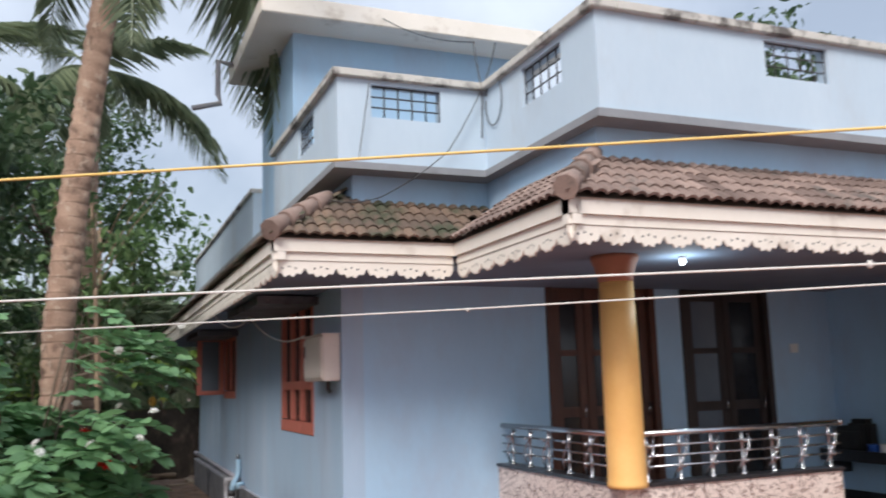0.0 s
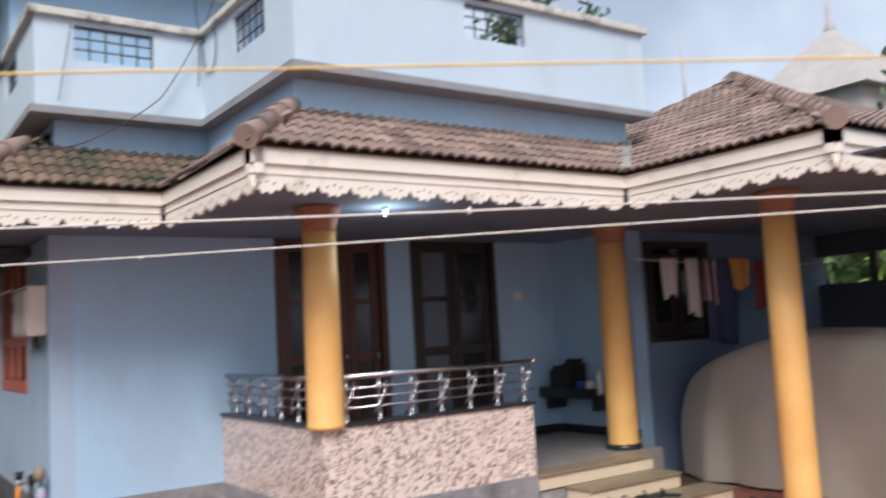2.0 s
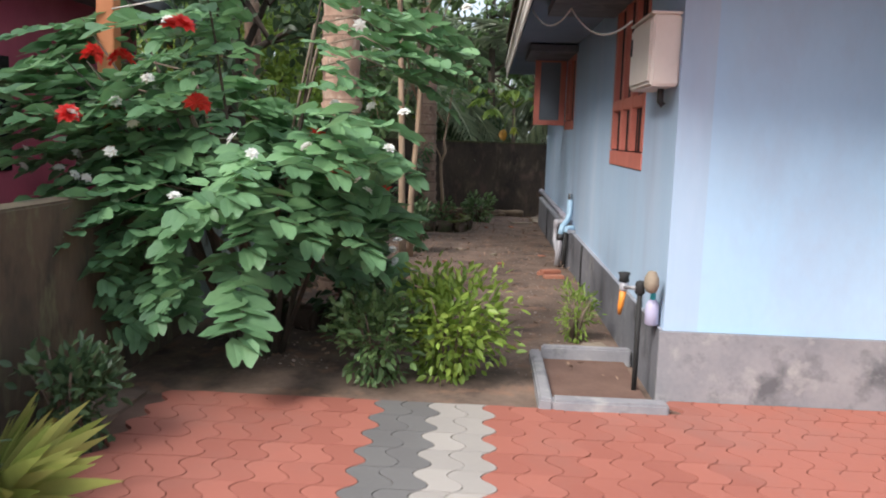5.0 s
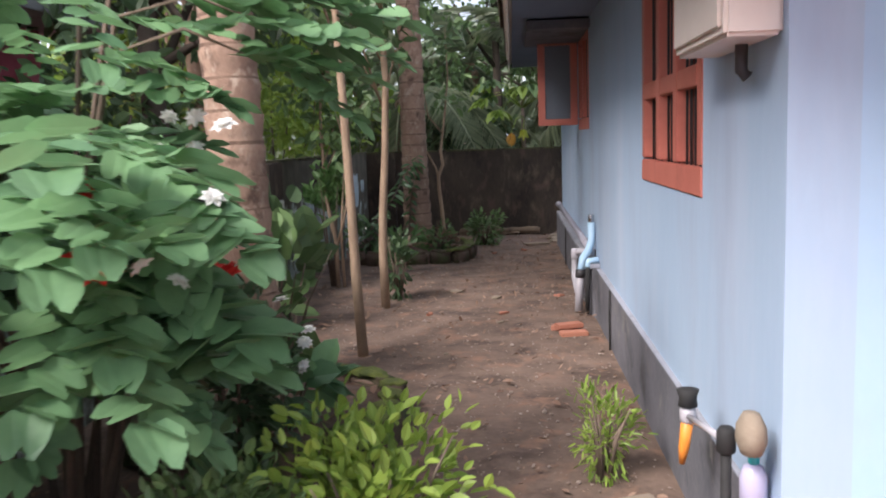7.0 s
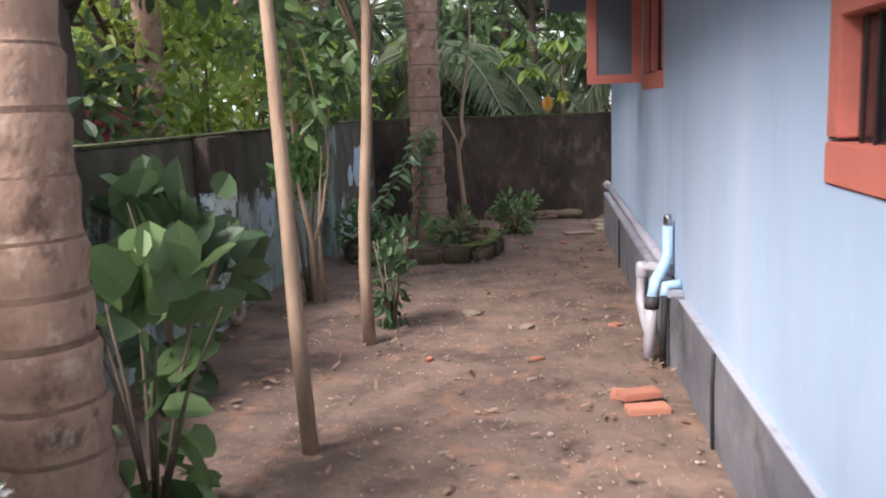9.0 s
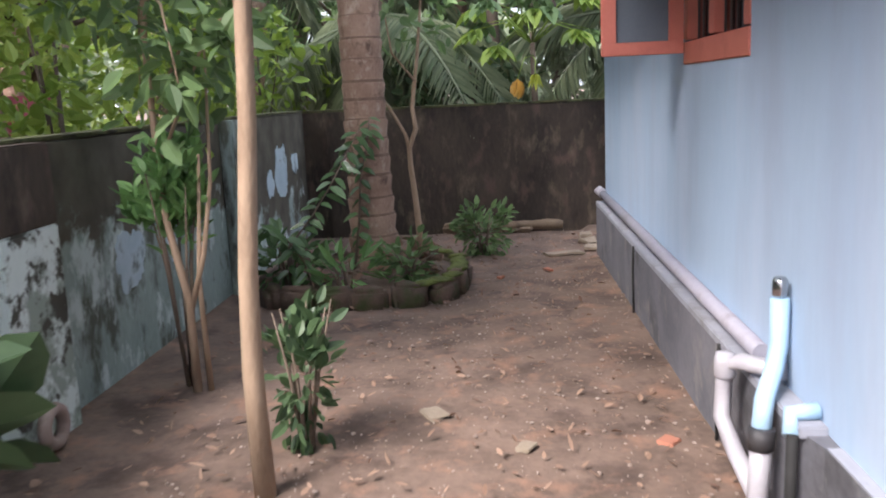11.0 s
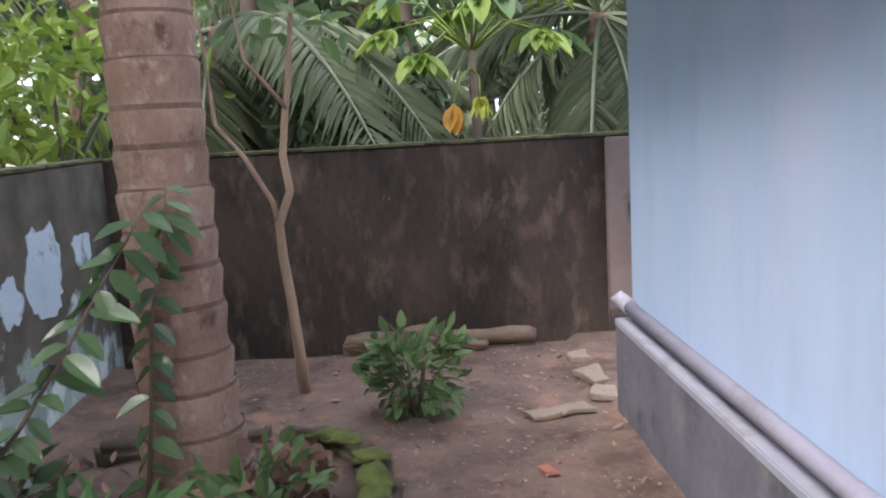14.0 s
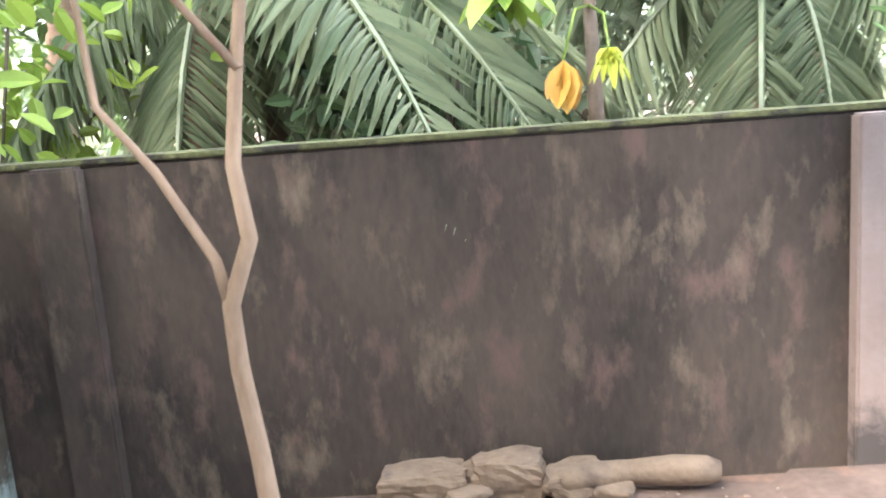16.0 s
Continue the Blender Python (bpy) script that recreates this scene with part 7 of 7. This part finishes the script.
def paver_outline():
    """One wavy paver: both long sides follow the same zigzag."""
    ys = [0.003, 0.03, 0.062, 0.095, 0.125, 0.155, 0.188, 0.22, 0.247]
    wave = lambda y: AMP * math.sin(2 * math.pi * y / PITCH)
    left = [(wave(y) + 0.003, y) for y in ys]
    right = [(wave(y) + WIDE - 0.003, y) for y in ys]
    return right + left[::-1]


def paver_raw(dx, dy, dz, verts, faces):
    out = paver_outline()
    o, n = len(verts), len(paver_outline())
    verts += [(x + dx, y + dy, dz) for x, y in out] + [(x + dx, y + dy, dz - 0.03) for x, y in out]
    faces.append(list(range(o, o + n)))
    for i in range(n):
        j = (i + 1) % n
        faces.append((o + j, o + i, o + n + i, o + n + j))


def one_paver(mat):
    v, f = [], []
    paver_raw(0, 0, 0, v, f)
    return raw_mesh("paver", v, f, mat)


pavement = holder("pavement", -1.5, -3.0, 0.0, "forecourt of red wavy pavers with grey stripes", "pavement", "", "structure")
pavement.location = (0, 0, 0)
PAVER = {"red": one_paver(REDPAVE), "dark": one_paver(DARKPAVE), "light": one_paver(LIGHTPAVE)}
rest = {"red": ([], []), "dark": ([], []), "light": ([], [])}
single = 0
for i in range(-20, 52):
    x = i * WIDE + 0.06
    hue = "dark" if -1.66 < x < -1.40 else "light" if -1.40 < x < -1.06 else "light" if 1.85 < x < 2.2 else "dark" if 2.2 <= x < 2.5 else "red"
    for j in range(52):
        y = -0.54 - j * PITCH + (PITCH if x > 0.0 else 0)
        if x < -3.02 or x > 6.0:
            continue
        if x > 1.30 and y > -2.37:
            continue
        if 3.4 < x < 5.4 and y > (-2.4 if x < 3.8 else -3.0):
            continue
        z = 0.002 * noise.noise((x * 3, y * 3, 0)) + RNG.uniform(-0.0015, 0.0015)
        if -2.45 < x < 0.2 and y > -5.0 and single < 300:
            o = part("paver", PAVER[hue], None, pavement)
            o.location = (x, y, z)
            single += 1
        else:
            paver_raw(x, y, z, *rest[hue])
for hue, (v, f) in rest.items():
    mat = {"red": REDPAVE, "dark": DARKPAVE, "light": LIGHTPAVE}[hue]
    tagged(part("pavers_further_off", raw_mesh("pavers_further_off", v, f, mat), None, pavement), kind="stuff")
structure("border_soil", boxes((-3.34, -9.0, -0.1, -3.02, -0.33, 0.0)), SOIL, "strip of border soil by the white wall", "soil")
